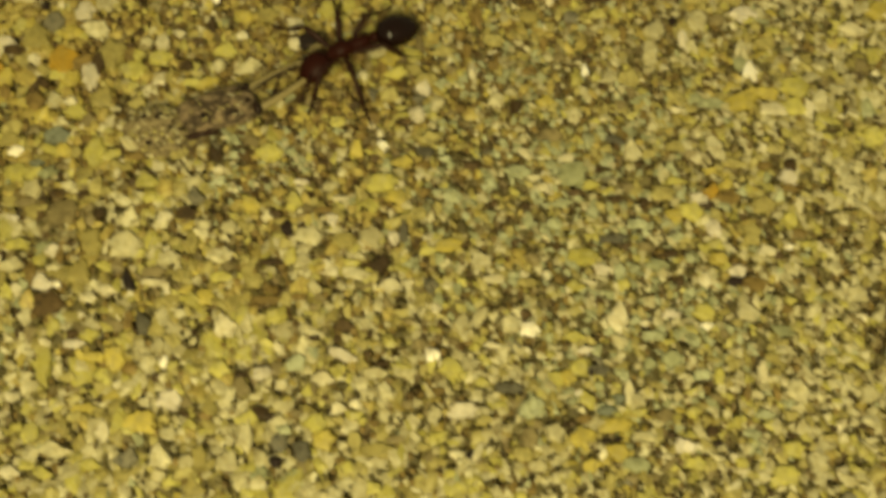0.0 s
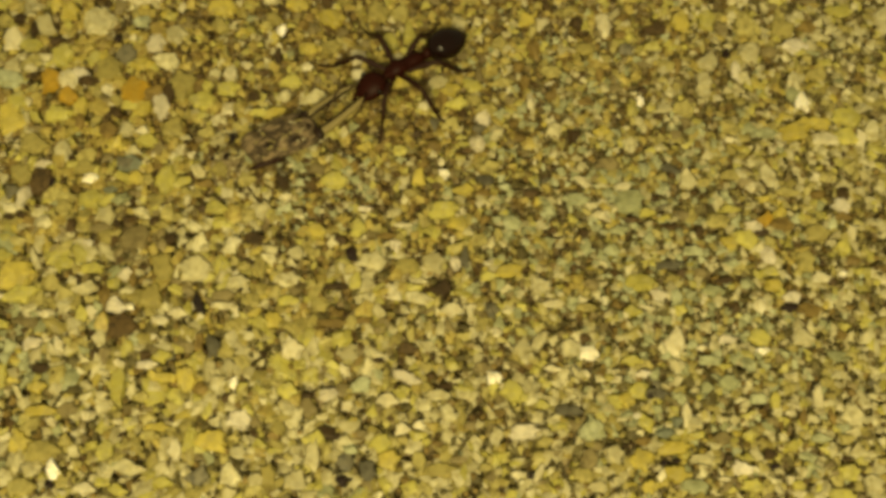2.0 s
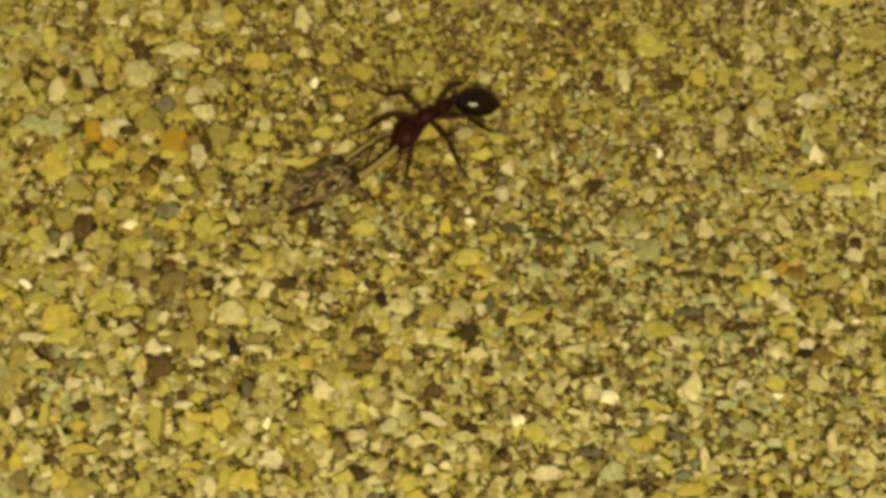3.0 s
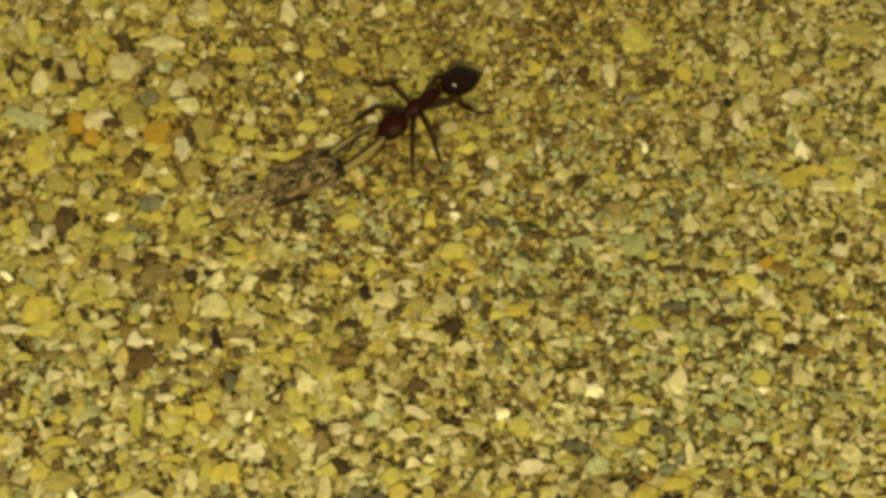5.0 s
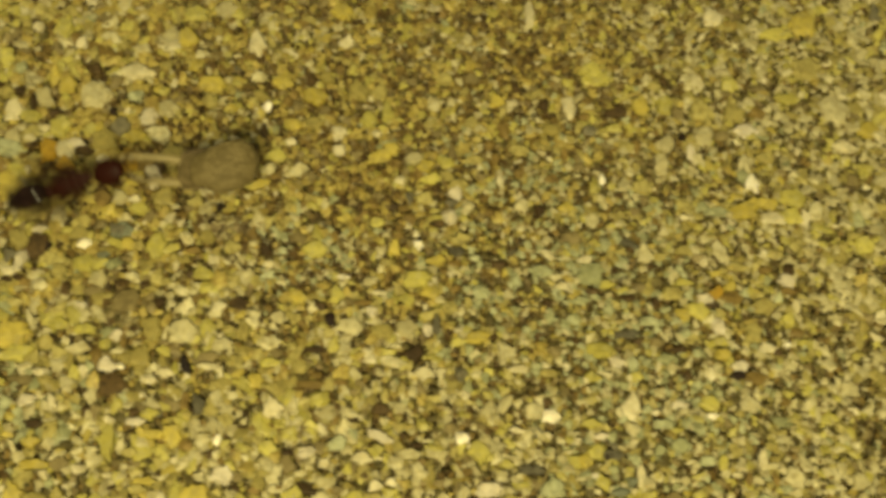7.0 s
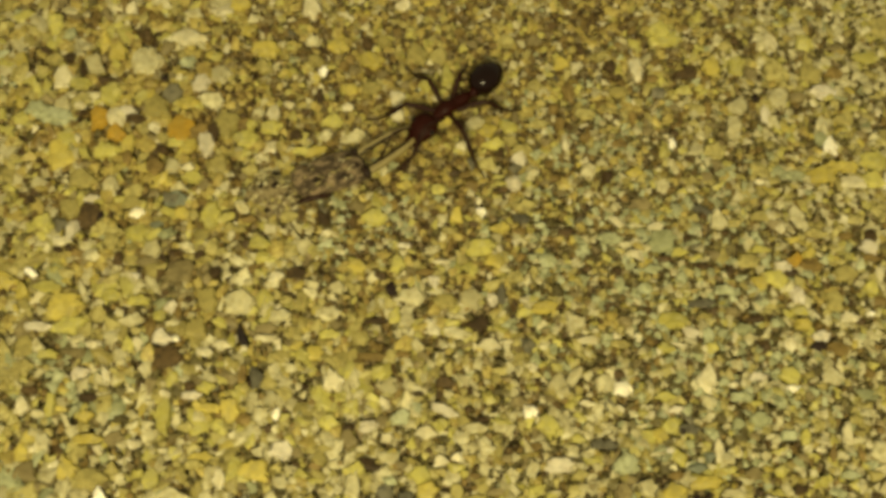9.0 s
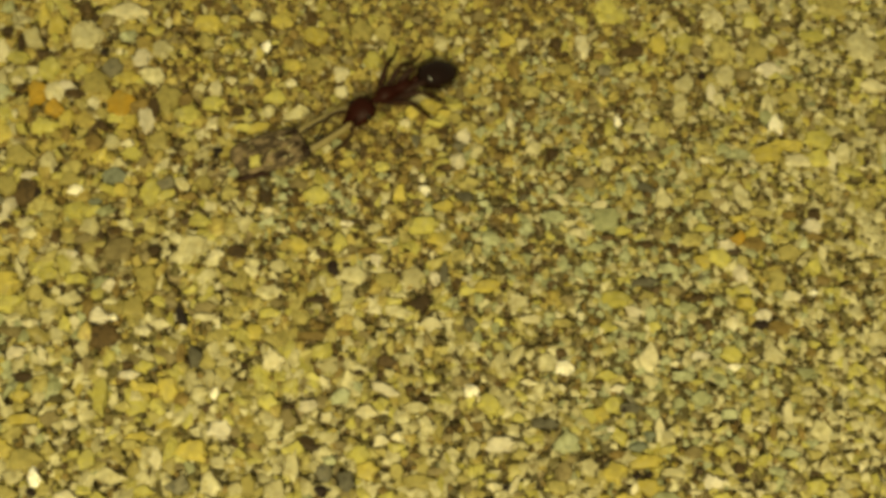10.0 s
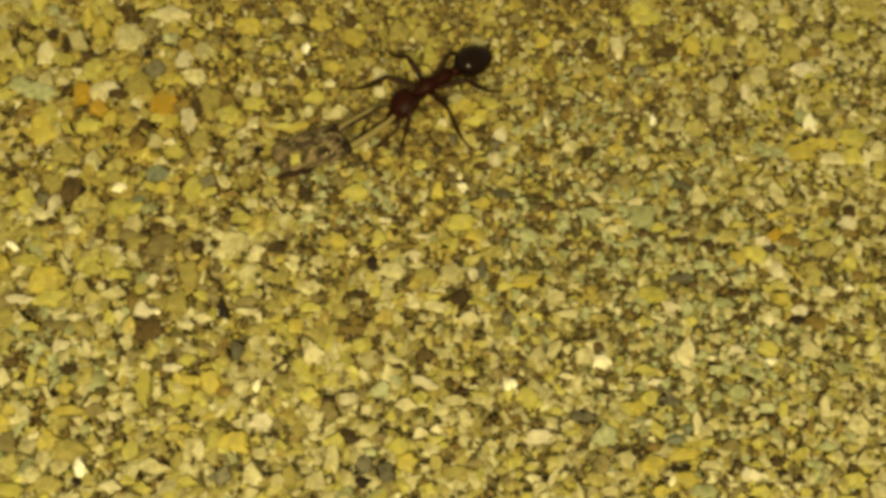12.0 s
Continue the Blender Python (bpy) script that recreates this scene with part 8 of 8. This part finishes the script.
    walk(lion_head, [
        (0.000, pose(0.000000, 0.000000, 0.000600, 0.0, -0.0, 0.0)),
        (0.100, pose(0.000000, 0.000000, 0.000600, 0.0, -0.0, 0.0)),
        (0.200, pose(0.000000, 0.000000, 0.000600, 0.0, -0.0, 0.0)),
        (0.300, pose(0.000000, 0.000000, 0.000600, 0.0, -0.0, 0.0)),
        (0.400, pose(0.000000, 0.000000, 0.000600, 0.0, -0.0, 0.0)),
        (0.433, pose(0.000567, 0.001112, 0.001406, -0.0, -82.8, 0.0)),
        (0.467, pose(0.001080, 0.002119, 0.002136, 166.9, -47.4, 146.3)),
        (0.500, pose(0.001125, 0.002207, 0.002200, 149.2, -15.9, 142.7)),
        (0.533, pose(0.001125, 0.002207, 0.002200, 146.6, -7.4, 156.6)),
        (0.567, pose(0.001125, 0.002207, 0.002200, 152.4, -21.5, 132.1)),
        (0.600, pose(-0.000032, 0.003373, 0.002200, 146.9, -16.1, 158.0)),
        (0.633, pose(-0.000031, 0.003319, 0.002174, 158.6, -30.6, -179.3)),
        (0.667, pose(-0.000016, 0.001740, 0.001426, 0.0, -84.7, 0.0)),
        (0.700, pose(0.000000, 0.000000, 0.000600, 0.0, -0.0, 0.0)),
        (0.733, pose(0.001303, 0.001174, 0.001406, 0.0, -82.8, 0.0)),
        (0.767, pose(0.002483, 0.002236, 0.002136, 161.0, -48.0, 158.7)),
        (0.800, pose(0.002586, 0.002329, 0.002200, 147.0, -15.9, 157.9)),
        (0.833, pose(0.002586, 0.002329, 0.002200, 146.2, -7.1, 171.5)),
        (0.867, pose(0.002586, 0.002329, 0.002200, 149.0, -21.9, 147.7)),
        (0.900, pose(0.001407, 0.001899, 0.002200, 148.0, -16.0, 147.9)),
        (0.933, pose(0.001385, 0.001869, 0.002174, 162.1, -30.5, 172.6)),
        (0.967, pose(0.000726, 0.000980, 0.001426, -0.0, -84.7, 0.0)),
        (1.000, pose(0.000000, 0.000000, 0.000600, 0.0, -0.0, 0.0)),
        (1.500, pose(0.000000, 0.000000, 0.000600, 0.0, -0.0, 0.0)),
        (1.700, pose(0.000000, 0.000000, 0.000600, 0.0, -0.0, 0.0)),
        (2.000, pose(0.000000, 0.000000, 0.000600, 0.0, -0.0, 0.0)),
        (2.200, pose(0.000000, 0.000000, 0.000600, 0.0, -0.0, 0.0)),
        (2.500, pose(0.000000, 0.000000, 0.000600, 0.0, -0.0, 0.0)),
        (2.700, pose(0.000000, 0.000000, 0.000600, 0.0, -0.0, 0.0)),
        (2.800, pose(0.000000, 0.000000, 0.000600, 0.0, -0.0, 0.0)),
        (3.000, pose(0.000000, 0.000000, 0.000600, 0.0, -0.0, 0.0)),
        (3.100, pose(0.000000, 0.000000, 0.000600, 0.0, -0.0, 0.0)),
        (3.133, pose(0.000338, 0.001445, 0.001406, -0.0, -82.8, 0.0)),
        (3.167, pose(0.000644, 0.002753, 0.002136, 162.5, -40.0, 161.8)),
        (3.200, pose(0.000670, 0.002868, 0.002200, 147.3, -15.1, 146.5)),
        (3.233, pose(0.000660, 0.002822, 0.002174, 161.1, -37.4, 160.4)),
        (3.267, pose(0.000346, 0.001480, 0.001426, -0.0, -84.7, 0.0)),
        (3.300, pose(0.000000, 0.000000, 0.000600, 0.0, -0.0, 0.0)),
        (4.900, pose(0.000000, 0.000000, 0.000600, 0.0, -0.0, 0.0)),
        (5.000, pose(0.000000, 0.000000, 0.000600, 0.0, -0.0, 0.0)),
        (5.200, pose(0.000000, 0.000000, 0.000600, 0.0, -0.0, 0.0)),
        (5.500, pose(0.000000, 0.000000, 0.000600, 0.0, -0.0, 0.0)),
        (5.800, pose(0.000000, 0.000000, 0.000600, 0.0, -0.0, 0.0)),
        (6.000, pose(0.000000, 0.000000, 0.000600, 0.0, -0.0, 0.0)),
        (6.200, pose(0.000000, 0.000000, 0.000600, 0.0, -0.0, 0.0)),
        (6.500, pose(0.000000, 0.000000, 0.000600, 0.0, -0.0, 0.0)),
        (6.700, pose(0.000000, 0.000000, 0.000600, 0.0, -0.0, 0.0)),
        (6.800, pose(0.000000, 0.000000, 0.000600, 0.0, -0.0, 0.0)),
        (6.900, pose(0.000000, 0.000000, 0.000600, 0.0, -0.0, 0.0)),
        (6.933, pose(0.000211, 0.000973, 0.001406, 0.0, -82.8, -0.0)),
        (6.967, pose(0.000403, 0.001853, 0.002136, 161.0, -47.2, 162.8)),
        (7.000, pose(0.000419, 0.001930, 0.002200, 149.1, -14.8, 164.0)),
        (7.033, pose(0.000419, 0.001930, 0.002200, 148.9, -6.6, 177.8)),
        (7.067, pose(0.000419, 0.001930, 0.002200, 150.5, -20.5, 153.7)),
        (7.100, pose(0.000175, 0.002244, 0.002200, 150.3, -14.8, 158.1)),
        (7.133, pose(0.000173, 0.002208, 0.002174, 161.9, -30.7, -179.5)),
        (7.167, pose(0.000091, 0.001158, 0.001426, 0.0, -84.7, -0.0)),
        (7.200, pose(0.000000, 0.000000, 0.000600, 0.0, -0.0, 0.0)),
        (7.300, pose(0.000000, 0.000000, 0.000600, 0.0, -0.0, 0.0)),
        (8.900, pose(0.000000, 0.000000, 0.000600, 0.0, -0.0, 0.0)),
        (9.000, pose(0.000000, 0.000000, 0.000600, 0.0, -0.0, 0.0)),
        (9.200, pose(0.000000, 0.000000, 0.000600, 0.0, -0.0, 0.0)),
        (9.500, pose(0.000000, 0.000000, 0.000600, 0.0, -0.0, 0.0)),
        (9.533, pose(-0.000744, 0.000892, 0.001406, 0.0, -82.8, 0.0)),
        (9.567, pose(-0.001417, 0.001698, 0.002136, 164.7, -47.3, 152.9)),
        (9.600, pose(-0.001476, 0.001769, 0.002200, 149.4, -15.6, 151.4)),
        (9.633, pose(-0.001452, 0.001741, 0.002174, 162.0, -30.6, 175.5)),
        (9.667, pose(-0.000762, 0.000913, 0.001426, 0.0, -84.7, 0.0)),
        (9.700, pose(0.000000, 0.000000, 0.000600, 0.0, -0.0, 0.0)),
        (9.800, pose(0.000000, 0.000000, 0.000600, 0.0, -0.0, 0.0)),
        (9.833, pose(0.002711, 0.000145, 0.001406, 0.0, -82.8, -0.0)),
        (9.867, pose(0.005164, 0.000277, 0.002136, 163.2, -39.2, 155.4)),
        (9.900, pose(0.005380, 0.000289, 0.002200, 145.8, -14.8, 137.3)),
        (9.933, pose(0.005164, 0.000277, 0.002136, 163.2, -39.2, 155.4)),
        (9.967, pose(0.002776, 0.000149, 0.001426, 0.0, -84.7, -0.0)),
        (10.000, pose(0.000000, 0.000000, 0.000600, 0.0, -0.0, 0.0)),
        (10.100, pose(0.000000, 0.000000, 0.000600, 0.0, -0.0, 0.0)),
        (10.200, pose(0.000000, 0.000000, 0.000600, 0.0, -0.0, 0.0)),
        (10.300, pose(0.000000, 0.000000, 0.000600, 0.0, -0.0, 0.0)),
        (10.400, pose(0.000000, 0.000000, 0.000600, 0.0, -0.0, 0.0)),
        (10.500, pose(0.000000, 0.000000, 0.000600, 0.0, -0.0, 0.0)),
        (10.600, pose(0.000000, 0.000000, 0.000600, 0.0, -0.0, 0.0)),
        (10.700, pose(0.000000, 0.000000, 0.000600, 0.0, -0.0, 0.0)),
        (10.800, pose(0.000000, 0.000000, 0.000600, 0.0, -0.0, 0.0)),
        (10.900, pose(0.000000, 0.000000, 0.000600, 0.0, -0.0, 0.0)),
        (11.000, pose(0.000000, 0.000000, 0.000600, 0.0, -0.0, 0.0)),
        (11.100, pose(0.000000, 0.000000, 0.000600, 0.0, -0.0, 0.0)),
        (11.200, pose(0.000000, 0.000000, 0.000600, 0.0, -0.0, 0.0)),
        (11.300, pose(0.000000, 0.000000, 0.000600, 0.0, -0.0, 0.0)),
        (11.500, pose(0.000000, 0.000000, 0.000600, 0.0, -0.0, 0.0)),
        (11.600, pose(0.000000, 0.000000, 0.000600, 0.0, -0.0, 0.0)),
        (11.700, pose(0.000000, 0.000000, 0.000600, 0.0, -0.0, 0.0)),
        (11.800, pose(0.000000, 0.000000, 0.000600, 0.0, -0.0, 0.0)),
        (11.900, pose(0.000000, 0.000000, 0.000600, 0.0, -0.0, 0.0)),
        (12.000, pose(0.000000, 0.000000, 0.000600, 0.0, -0.0, 0.0)),
    ])
    walk(thrown["dark_pellet"], [
        (0.00, pose(-0.00224, 0.00899, lie(-2.24, 8.99), 6, -5, 0)),
        (0.72, pose(-0.00224, 0.00899, lie(-2.24, 8.99), 6, -5, 0)),
        (0.79, pose(-0.01312, 0.01450, 0.0025, 30, 20, 40)),
        (0.87, pose(-0.02400, 0.02000, lie(-24.00, 20.00), 6, -5, 40)),
        (12.00, pose(-0.02400, 0.02000, lie(-24.00, 20.00), 6, -5, 40)),
    ])
    walk(thrown["slate_chip"], [
        (0.00, pose(-0.00685, 0.00103, lie(-6.85, 1.03), 6, -5, 0)),
        (0.70, pose(-0.00685, 0.00103, lie(-6.85, 1.03), 6, -5, 0)),
        (0.78, pose(-0.01016, 0.00264, 0.0025, 30, 20, 40)),
        (0.87, pose(-0.01347, 0.00425, lie(-13.47, 4.25), 6, -5, 40)),
        (9.57, pose(-0.01347, 0.00425, lie(-13.47, 4.25), 6, -5, 40)),
        (9.75, pose(-0.01214, 0.00404, 0.0025, 30, 20, 80)),
        (9.93, pose(-0.01082, 0.00383, lie(-10.82, 3.83), 6, -5, 80)),
        (12.00, pose(-0.01082, 0.00383, lie(-10.82, 3.83), 6, -5, 80)),
    ])
    walk(thrown["cream_pebble"], [
        (0.00, pose(-0.00995, -0.00123, lie(-9.95, -1.23), 6, -5, 0)),
        (9.85, pose(-0.00995, -0.00123, lie(-9.95, -1.23), 6, -5, 0)),
        (9.91, pose(-0.00971, -0.00044, 0.0025, 30, 20, 40)),
        (9.97, pose(-0.00946, 0.00035, lie(-9.46, 0.35), 6, -5, 40)),
        (12.00, pose(-0.00946, 0.00035, lie(-9.46, 0.35), 6, -5, 40)),
    ])
    walk(thrown["cream_chip"], [
        (0.00, pose(-0.00784, -0.00185, lie(-7.84, -1.85), 6, -5, 0)),
        (9.85, pose(-0.00784, -0.00185, lie(-7.84, -1.85), 6, -5, 0)),
        (9.91, pose(-0.00821, -0.00141, 0.0025, 30, 20, 40)),
        (9.97, pose(-0.00858, -0.00096, lie(-8.58, -0.96), 6, -5, 40)),
        (12.00, pose(-0.00858, -0.00096, lie(-8.58, -0.96), 6, -5, 40)),
    ])
    walk(thrown["ochre_chip_a"], [
        (0.00, pose(-0.00050, 0.00860, lie(-0.50, 8.60), 6, -5, 0)),
        (9.83, pose(-0.00050, 0.00860, lie(-0.50, 8.60), 6, -5, 0)),
        (9.88, pose(0.00047, 0.00832, 0.0025, 30, 20, 40)),
        (9.93, pose(0.00144, 0.00805, lie(1.44, 8.05), 6, -5, 40)),
        (12.00, pose(0.00144, 0.00805, lie(1.44, 8.05), 6, -5, 40)),
    ])
    walk(thrown["ochre_chip_b"], [
        (0.00, pose(-0.00090, 0.00840, lie(-0.90, 8.40), 6, -5, 0)),
        (9.83, pose(-0.00090, 0.00840, lie(-0.90, 8.40), 6, -5, 0)),
        (9.88, pose(0.00069, 0.00795, 0.0025, 30, 20, 40)),
        (9.93, pose(0.00227, 0.00749, lie(2.27, 7.49), 6, -5, 40)),
        (12.00, pose(0.00227, 0.00749, lie(2.27, 7.49), 6, -5, 40)),
    ])
    walk(thrown["ochre_chip_c"], [
        (0.00, pose(-0.00010, 0.00890, lie(-0.10, 8.90), 6, -5, 0)),
        (9.83, pose(-0.00010, 0.00890, lie(-0.10, 8.90), 6, -5, 0)),
        (9.88, pose(0.00035, 0.00827, 0.0025, 30, 20, 40)),
        (9.93, pose(0.00079, 0.00765, lie(0.79, 7.65), 6, -5, 40)),
        (12.00, pose(0.00079, 0.00765, lie(0.79, 7.65), 6, -5, 40)),
    ])
    walk(thrown["yellow_chip"], [
        (0.00, pose(-0.00998, 0.00836, lie(-9.98, 8.36), 6, -5, 0)),
        (9.57, pose(-0.00998, 0.00836, lie(-9.98, 8.36), 6, -5, 0)),
        (9.77, pose(-0.00828, 0.00640, 0.0025, 30, 20, 40)),
        (9.97, pose(-0.00658, 0.00444, 0.00112, 6, -5, 40)),
        (12.00, pose(-0.00658, 0.00444, 0.00112, 6, -5, 40)),
    ])
    walk(lion_body, [
        (0.000, pose(0.000000, 0.000000, 0.000000, 0.0, -0.0, 0.0)),
        (0.100, pose(0.000000, 0.000000, 0.000000, 0.0, -0.0, 0.0)),
        (0.200, pose(0.000000, 0.000000, 0.000000, 0.0, -0.0, 0.0)),
        (0.300, pose(0.000000, 0.000000, 0.000000, 0.0, -0.0, 0.0)),
        (0.400, pose(0.000000, 0.000000, 0.000000, 0.0, -0.0, 0.0)),
        (0.433, pose(-0.000134, 0.000000, -0.000282, 0.0, -6.6, 0.0)),
        (0.467, pose(-0.000273, 0.000000, -0.000498, 0.0, -12.0, 0.0)),
        (0.500, pose(-0.000273, 0.000000, -0.000498, 0.0, -12.0, 0.0)),
        (0.533, pose(-0.000273, 0.000000, -0.000498, 0.0, -12.0, 0.0)),
        (0.567, pose(-0.000273, 0.000000, -0.000498, 0.0, -12.0, 0.0)),
        (0.600, pose(-0.000273, 0.000000, -0.000498, 0.0, -12.0, 0.0)),
        (0.633, pose(-0.000273, 0.000000, -0.000498, 0.0, -12.0, 0.0)),
        (0.667, pose(-0.000137, 0.000000, -0.000409, 0.0, -6.7, 0.0)),
        (0.700, pose(0.000000, 0.000000, -0.000350, 0.0, -0.0, 0.0)),
        (0.733, pose(-0.000134, 0.000000, -0.000441, 0.0, -6.6, 0.0)),
        (0.767, pose(-0.000273, 0.000000, -0.000498, 0.0, -12.0, 0.0)),
        (0.800, pose(-0.000273, 0.000000, -0.000498, 0.0, -12.0, 0.0)),
        (0.833, pose(-0.000273, 0.000000, -0.000498, 0.0, -12.0, 0.0)),
        (0.867, pose(-0.000273, 0.000000, -0.000498, 0.0, -12.0, 0.0)),
        (0.900, pose(-0.000273, 0.000000, -0.000498, 0.0, -12.0, 0.0)),
        (0.933, pose(-0.000273, 0.000000, -0.000498, 0.0, -12.0, 0.0)),
        (0.967, pose(-0.000137, 0.000000, -0.000563, 0.0, -6.7, 0.0)),
        (1.000, pose(0.000000, 0.000000, -0.000700, 0.0, -0.0, 0.0)),
        (1.500, pose(0.000000, 0.000000, -0.000700, 0.0, -0.0, 0.0)),
        (1.700, pose(0.000000, 0.000000, -0.000700, 0.0, -0.0, 0.0)),
        (2.000, pose(0.000000, 0.000000, -0.000700, 0.0, -0.0, 0.0)),
        (2.200, pose(0.000000, 0.000000, -0.000700, 0.0, -0.0, 0.0)),
        (2.500, pose(0.000000, 0.000000, -0.000700, 0.0, -0.0, 0.0)),
        (2.700, pose(0.000000, 0.000000, -0.000700, 0.0, -0.0, 0.0)),
        (2.800, pose(0.000000, 0.000000, -0.000700, 0.0, -0.0, 0.0)),
        (3.000, pose(0.000000, 0.000000, -0.000700, 0.0, -0.0, 0.0)),
        (3.100, pose(0.000000, 0.000000, -0.000681, 0.0, -0.0, 0.0)),
        (3.133, pose(-0.000134, 0.000000, -0.000571, 0.0, -6.6, 0.0)),
        (3.167, pose(-0.000273, 0.000000, -0.000498, 0.0, -12.0, 0.0)),
        (3.200, pose(-0.000273, 0.000000, -0.000498, 0.0, -12.0, 0.0)),
        (3.233, pose(-0.000273, 0.000000, -0.000498, 0.0, -12.0, 0.0)),
        (3.267, pose(-0.000137, 0.000000, -0.000557, 0.0, -6.7, 0.0)),
        (3.300, pose(0.000000, 0.000000, -0.000642, 0.0, -0.0, 0.0)),
        (4.900, pose(0.000000, 0.000000, -0.000350, 0.0, -0.0, 0.0)),
        (5.000, pose(0.000000, 0.000000, -0.000350, 0.0, -0.0, 0.0)),
        (5.200, pose(0.000000, 0.000000, -0.000350, 0.0, -0.0, 0.0)),
        (5.500, pose(0.000000, 0.000000, -0.000350, 0.0, -0.0, 0.0)),
        (5.800, pose(0.000000, 0.000000, -0.000350, 0.0, -0.0, 0.0)),
        (6.000, pose(0.000000, 0.000000, -0.000350, 0.0, -0.0, 0.0)),
        (6.200, pose(0.000000, 0.000000, -0.000350, 0.0, -0.0, 0.0)),
        (6.500, pose(0.000000, 0.000000, -0.000350, 0.0, -0.0, 0.0)),
        (6.700, pose(0.000000, 0.000000, -0.000350, 0.0, -0.0, 0.0)),
        (6.800, pose(0.000000, 0.000000, -0.000350, 0.0, -0.0, 0.0)),
        (6.900, pose(0.000000, 0.000000, -0.000350, 0.0, -0.0, 0.0)),
        (6.933, pose(-0.000134, 0.000000, -0.000424, 0.0, -6.6, 0.0)),
        (6.967, pose(-0.000273, 0.000000, -0.000498, 0.0, -12.0, 0.0)),
        (7.000, pose(-0.000273, 0.000000, -0.000498, 0.0, -12.0, 0.0)),
        (7.033, pose(-0.000273, 0.000000, -0.000498, 0.0, -12.0, 0.0)),
        (7.067, pose(-0.000273, 0.000000, -0.000498, 0.0, -12.0, 0.0)),
        (7.100, pose(-0.000273, 0.000000, -0.000498, 0.0, -12.0, 0.0)),
        (7.133, pose(-0.000273, 0.000000, -0.000498, 0.0, -12.0, 0.0)),
        (7.167, pose(-0.000137, 0.000000, -0.000426, 0.0, -6.7, 0.0)),
        (7.200, pose(0.000000, 0.000000, -0.000350, 0.0, -0.0, 0.0)),
        (7.300, pose(0.000000, 0.000000, -0.000350, 0.0, -0.0, 0.0)),
        (8.900, pose(0.000000, 0.000000, -0.000350, 0.0, -0.0, 0.0)),
        (9.000, pose(0.000000, 0.000000, -0.000350, 0.0, -0.0, 0.0)),
        (9.200, pose(0.000000, 0.000000, -0.000350, 0.0, -0.0, 0.0)),
        (9.500, pose(0.000000, 0.000000, -0.000350, 0.0, -0.0, 0.0)),
        (9.533, pose(-0.000134, 0.000000, -0.000424, 0.0, -6.6, 0.0)),
        (9.567, pose(-0.000273, 0.000000, -0.000498, 0.0, -12.0, 0.0)),
        (9.600, pose(-0.000273, 0.000000, -0.000498, 0.0, -12.0, 0.0)),
        (9.633, pose(-0.000273, 0.000000, -0.000498, 0.0, -12.0, 0.0)),
        (9.667, pose(-0.000137, 0.000000, -0.000426, 0.0, -6.7, 0.0)),
        (9.700, pose(0.000000, 0.000000, -0.000350, 0.0, -0.0, 0.0)),
        (9.800, pose(0.000000, 0.000000, -0.000350, 0.0, -0.0, 0.0)),
        (9.833, pose(-0.000134, 0.000000, -0.000424, 0.0, -6.6, 0.0)),
        (9.867, pose(-0.000273, 0.000000, -0.000498, 0.0, -12.0, 0.0)),
        (9.900, pose(-0.000273, 0.000000, -0.000498, 0.0, -12.0, 0.0)),
        (9.933, pose(-0.000273, 0.000000, -0.000498, 0.0, -12.0, 0.0)),
        (9.967, pose(-0.000137, 0.000000, -0.000559, 0.0, -6.7, 0.0)),
        (10.000, pose(0.000000, 0.000000, -0.000800, 0.0, -0.0, 0.0)),
        (10.100, pose(0.000000, 0.000000, -0.000810, 0.0, -0.0, 0.0)),
        (10.200, pose(0.000000, 0.000000, -0.000820, 0.0, -0.0, 0.0)),
        (10.300, pose(0.000000, 0.000000, -0.000830, 0.0, -0.0, 0.0)),
        (10.400, pose(0.000000, 0.000000, -0.000840, 0.0, -0.0, 0.0)),
        (10.500, pose(0.000000, 0.000000, -0.000850, 0.0, -0.0, 0.0)),
        (10.600, pose(0.000000, 0.000000, -0.000860, 0.0, -0.0, 0.0)),
        (10.700, pose(0.000000, 0.000000, -0.000870, 0.0, -0.0, 0.0)),
        (10.800, pose(0.000000, 0.000000, -0.000880, 0.0, -0.0, 0.0)),
        (10.900, pose(0.000000, 0.000000, -0.000890, 0.0, -0.0, 0.0)),
        (11.000, pose(0.000000, 0.000000, -0.000900, 0.0, -0.0, 0.0)),
        (11.100, pose(0.000000, 0.000000, -0.000910, 0.0, -0.0, 0.0)),
        (11.200, pose(0.000000, 0.000000, -0.000920, 0.0, -0.0, 0.0)),
        (11.300, pose(0.000000, 0.000000, -0.000930, 0.0, -0.0, 0.0)),
        (11.500, pose(0.000000, 0.000000, -0.000950, 0.0, -0.0, 0.0)),
        (11.600, pose(0.000000, 0.000000, -0.000960, 0.0, -0.0, 0.0)),
        (11.700, pose(0.000000, 0.000000, -0.000970, 0.0, -0.0, 0.0)),
        (11.800, pose(0.000000, 0.000000, -0.000980, 0.0, -0.0, 0.0)),
        (11.900, pose(0.000000, 0.000000, -0.000990, 0.0, -0.0, 0.0)),
        (12.000, pose(0.000000, 0.000000, -0.001000, 0.0, -0.0, 0.0)),
    ])


motions()
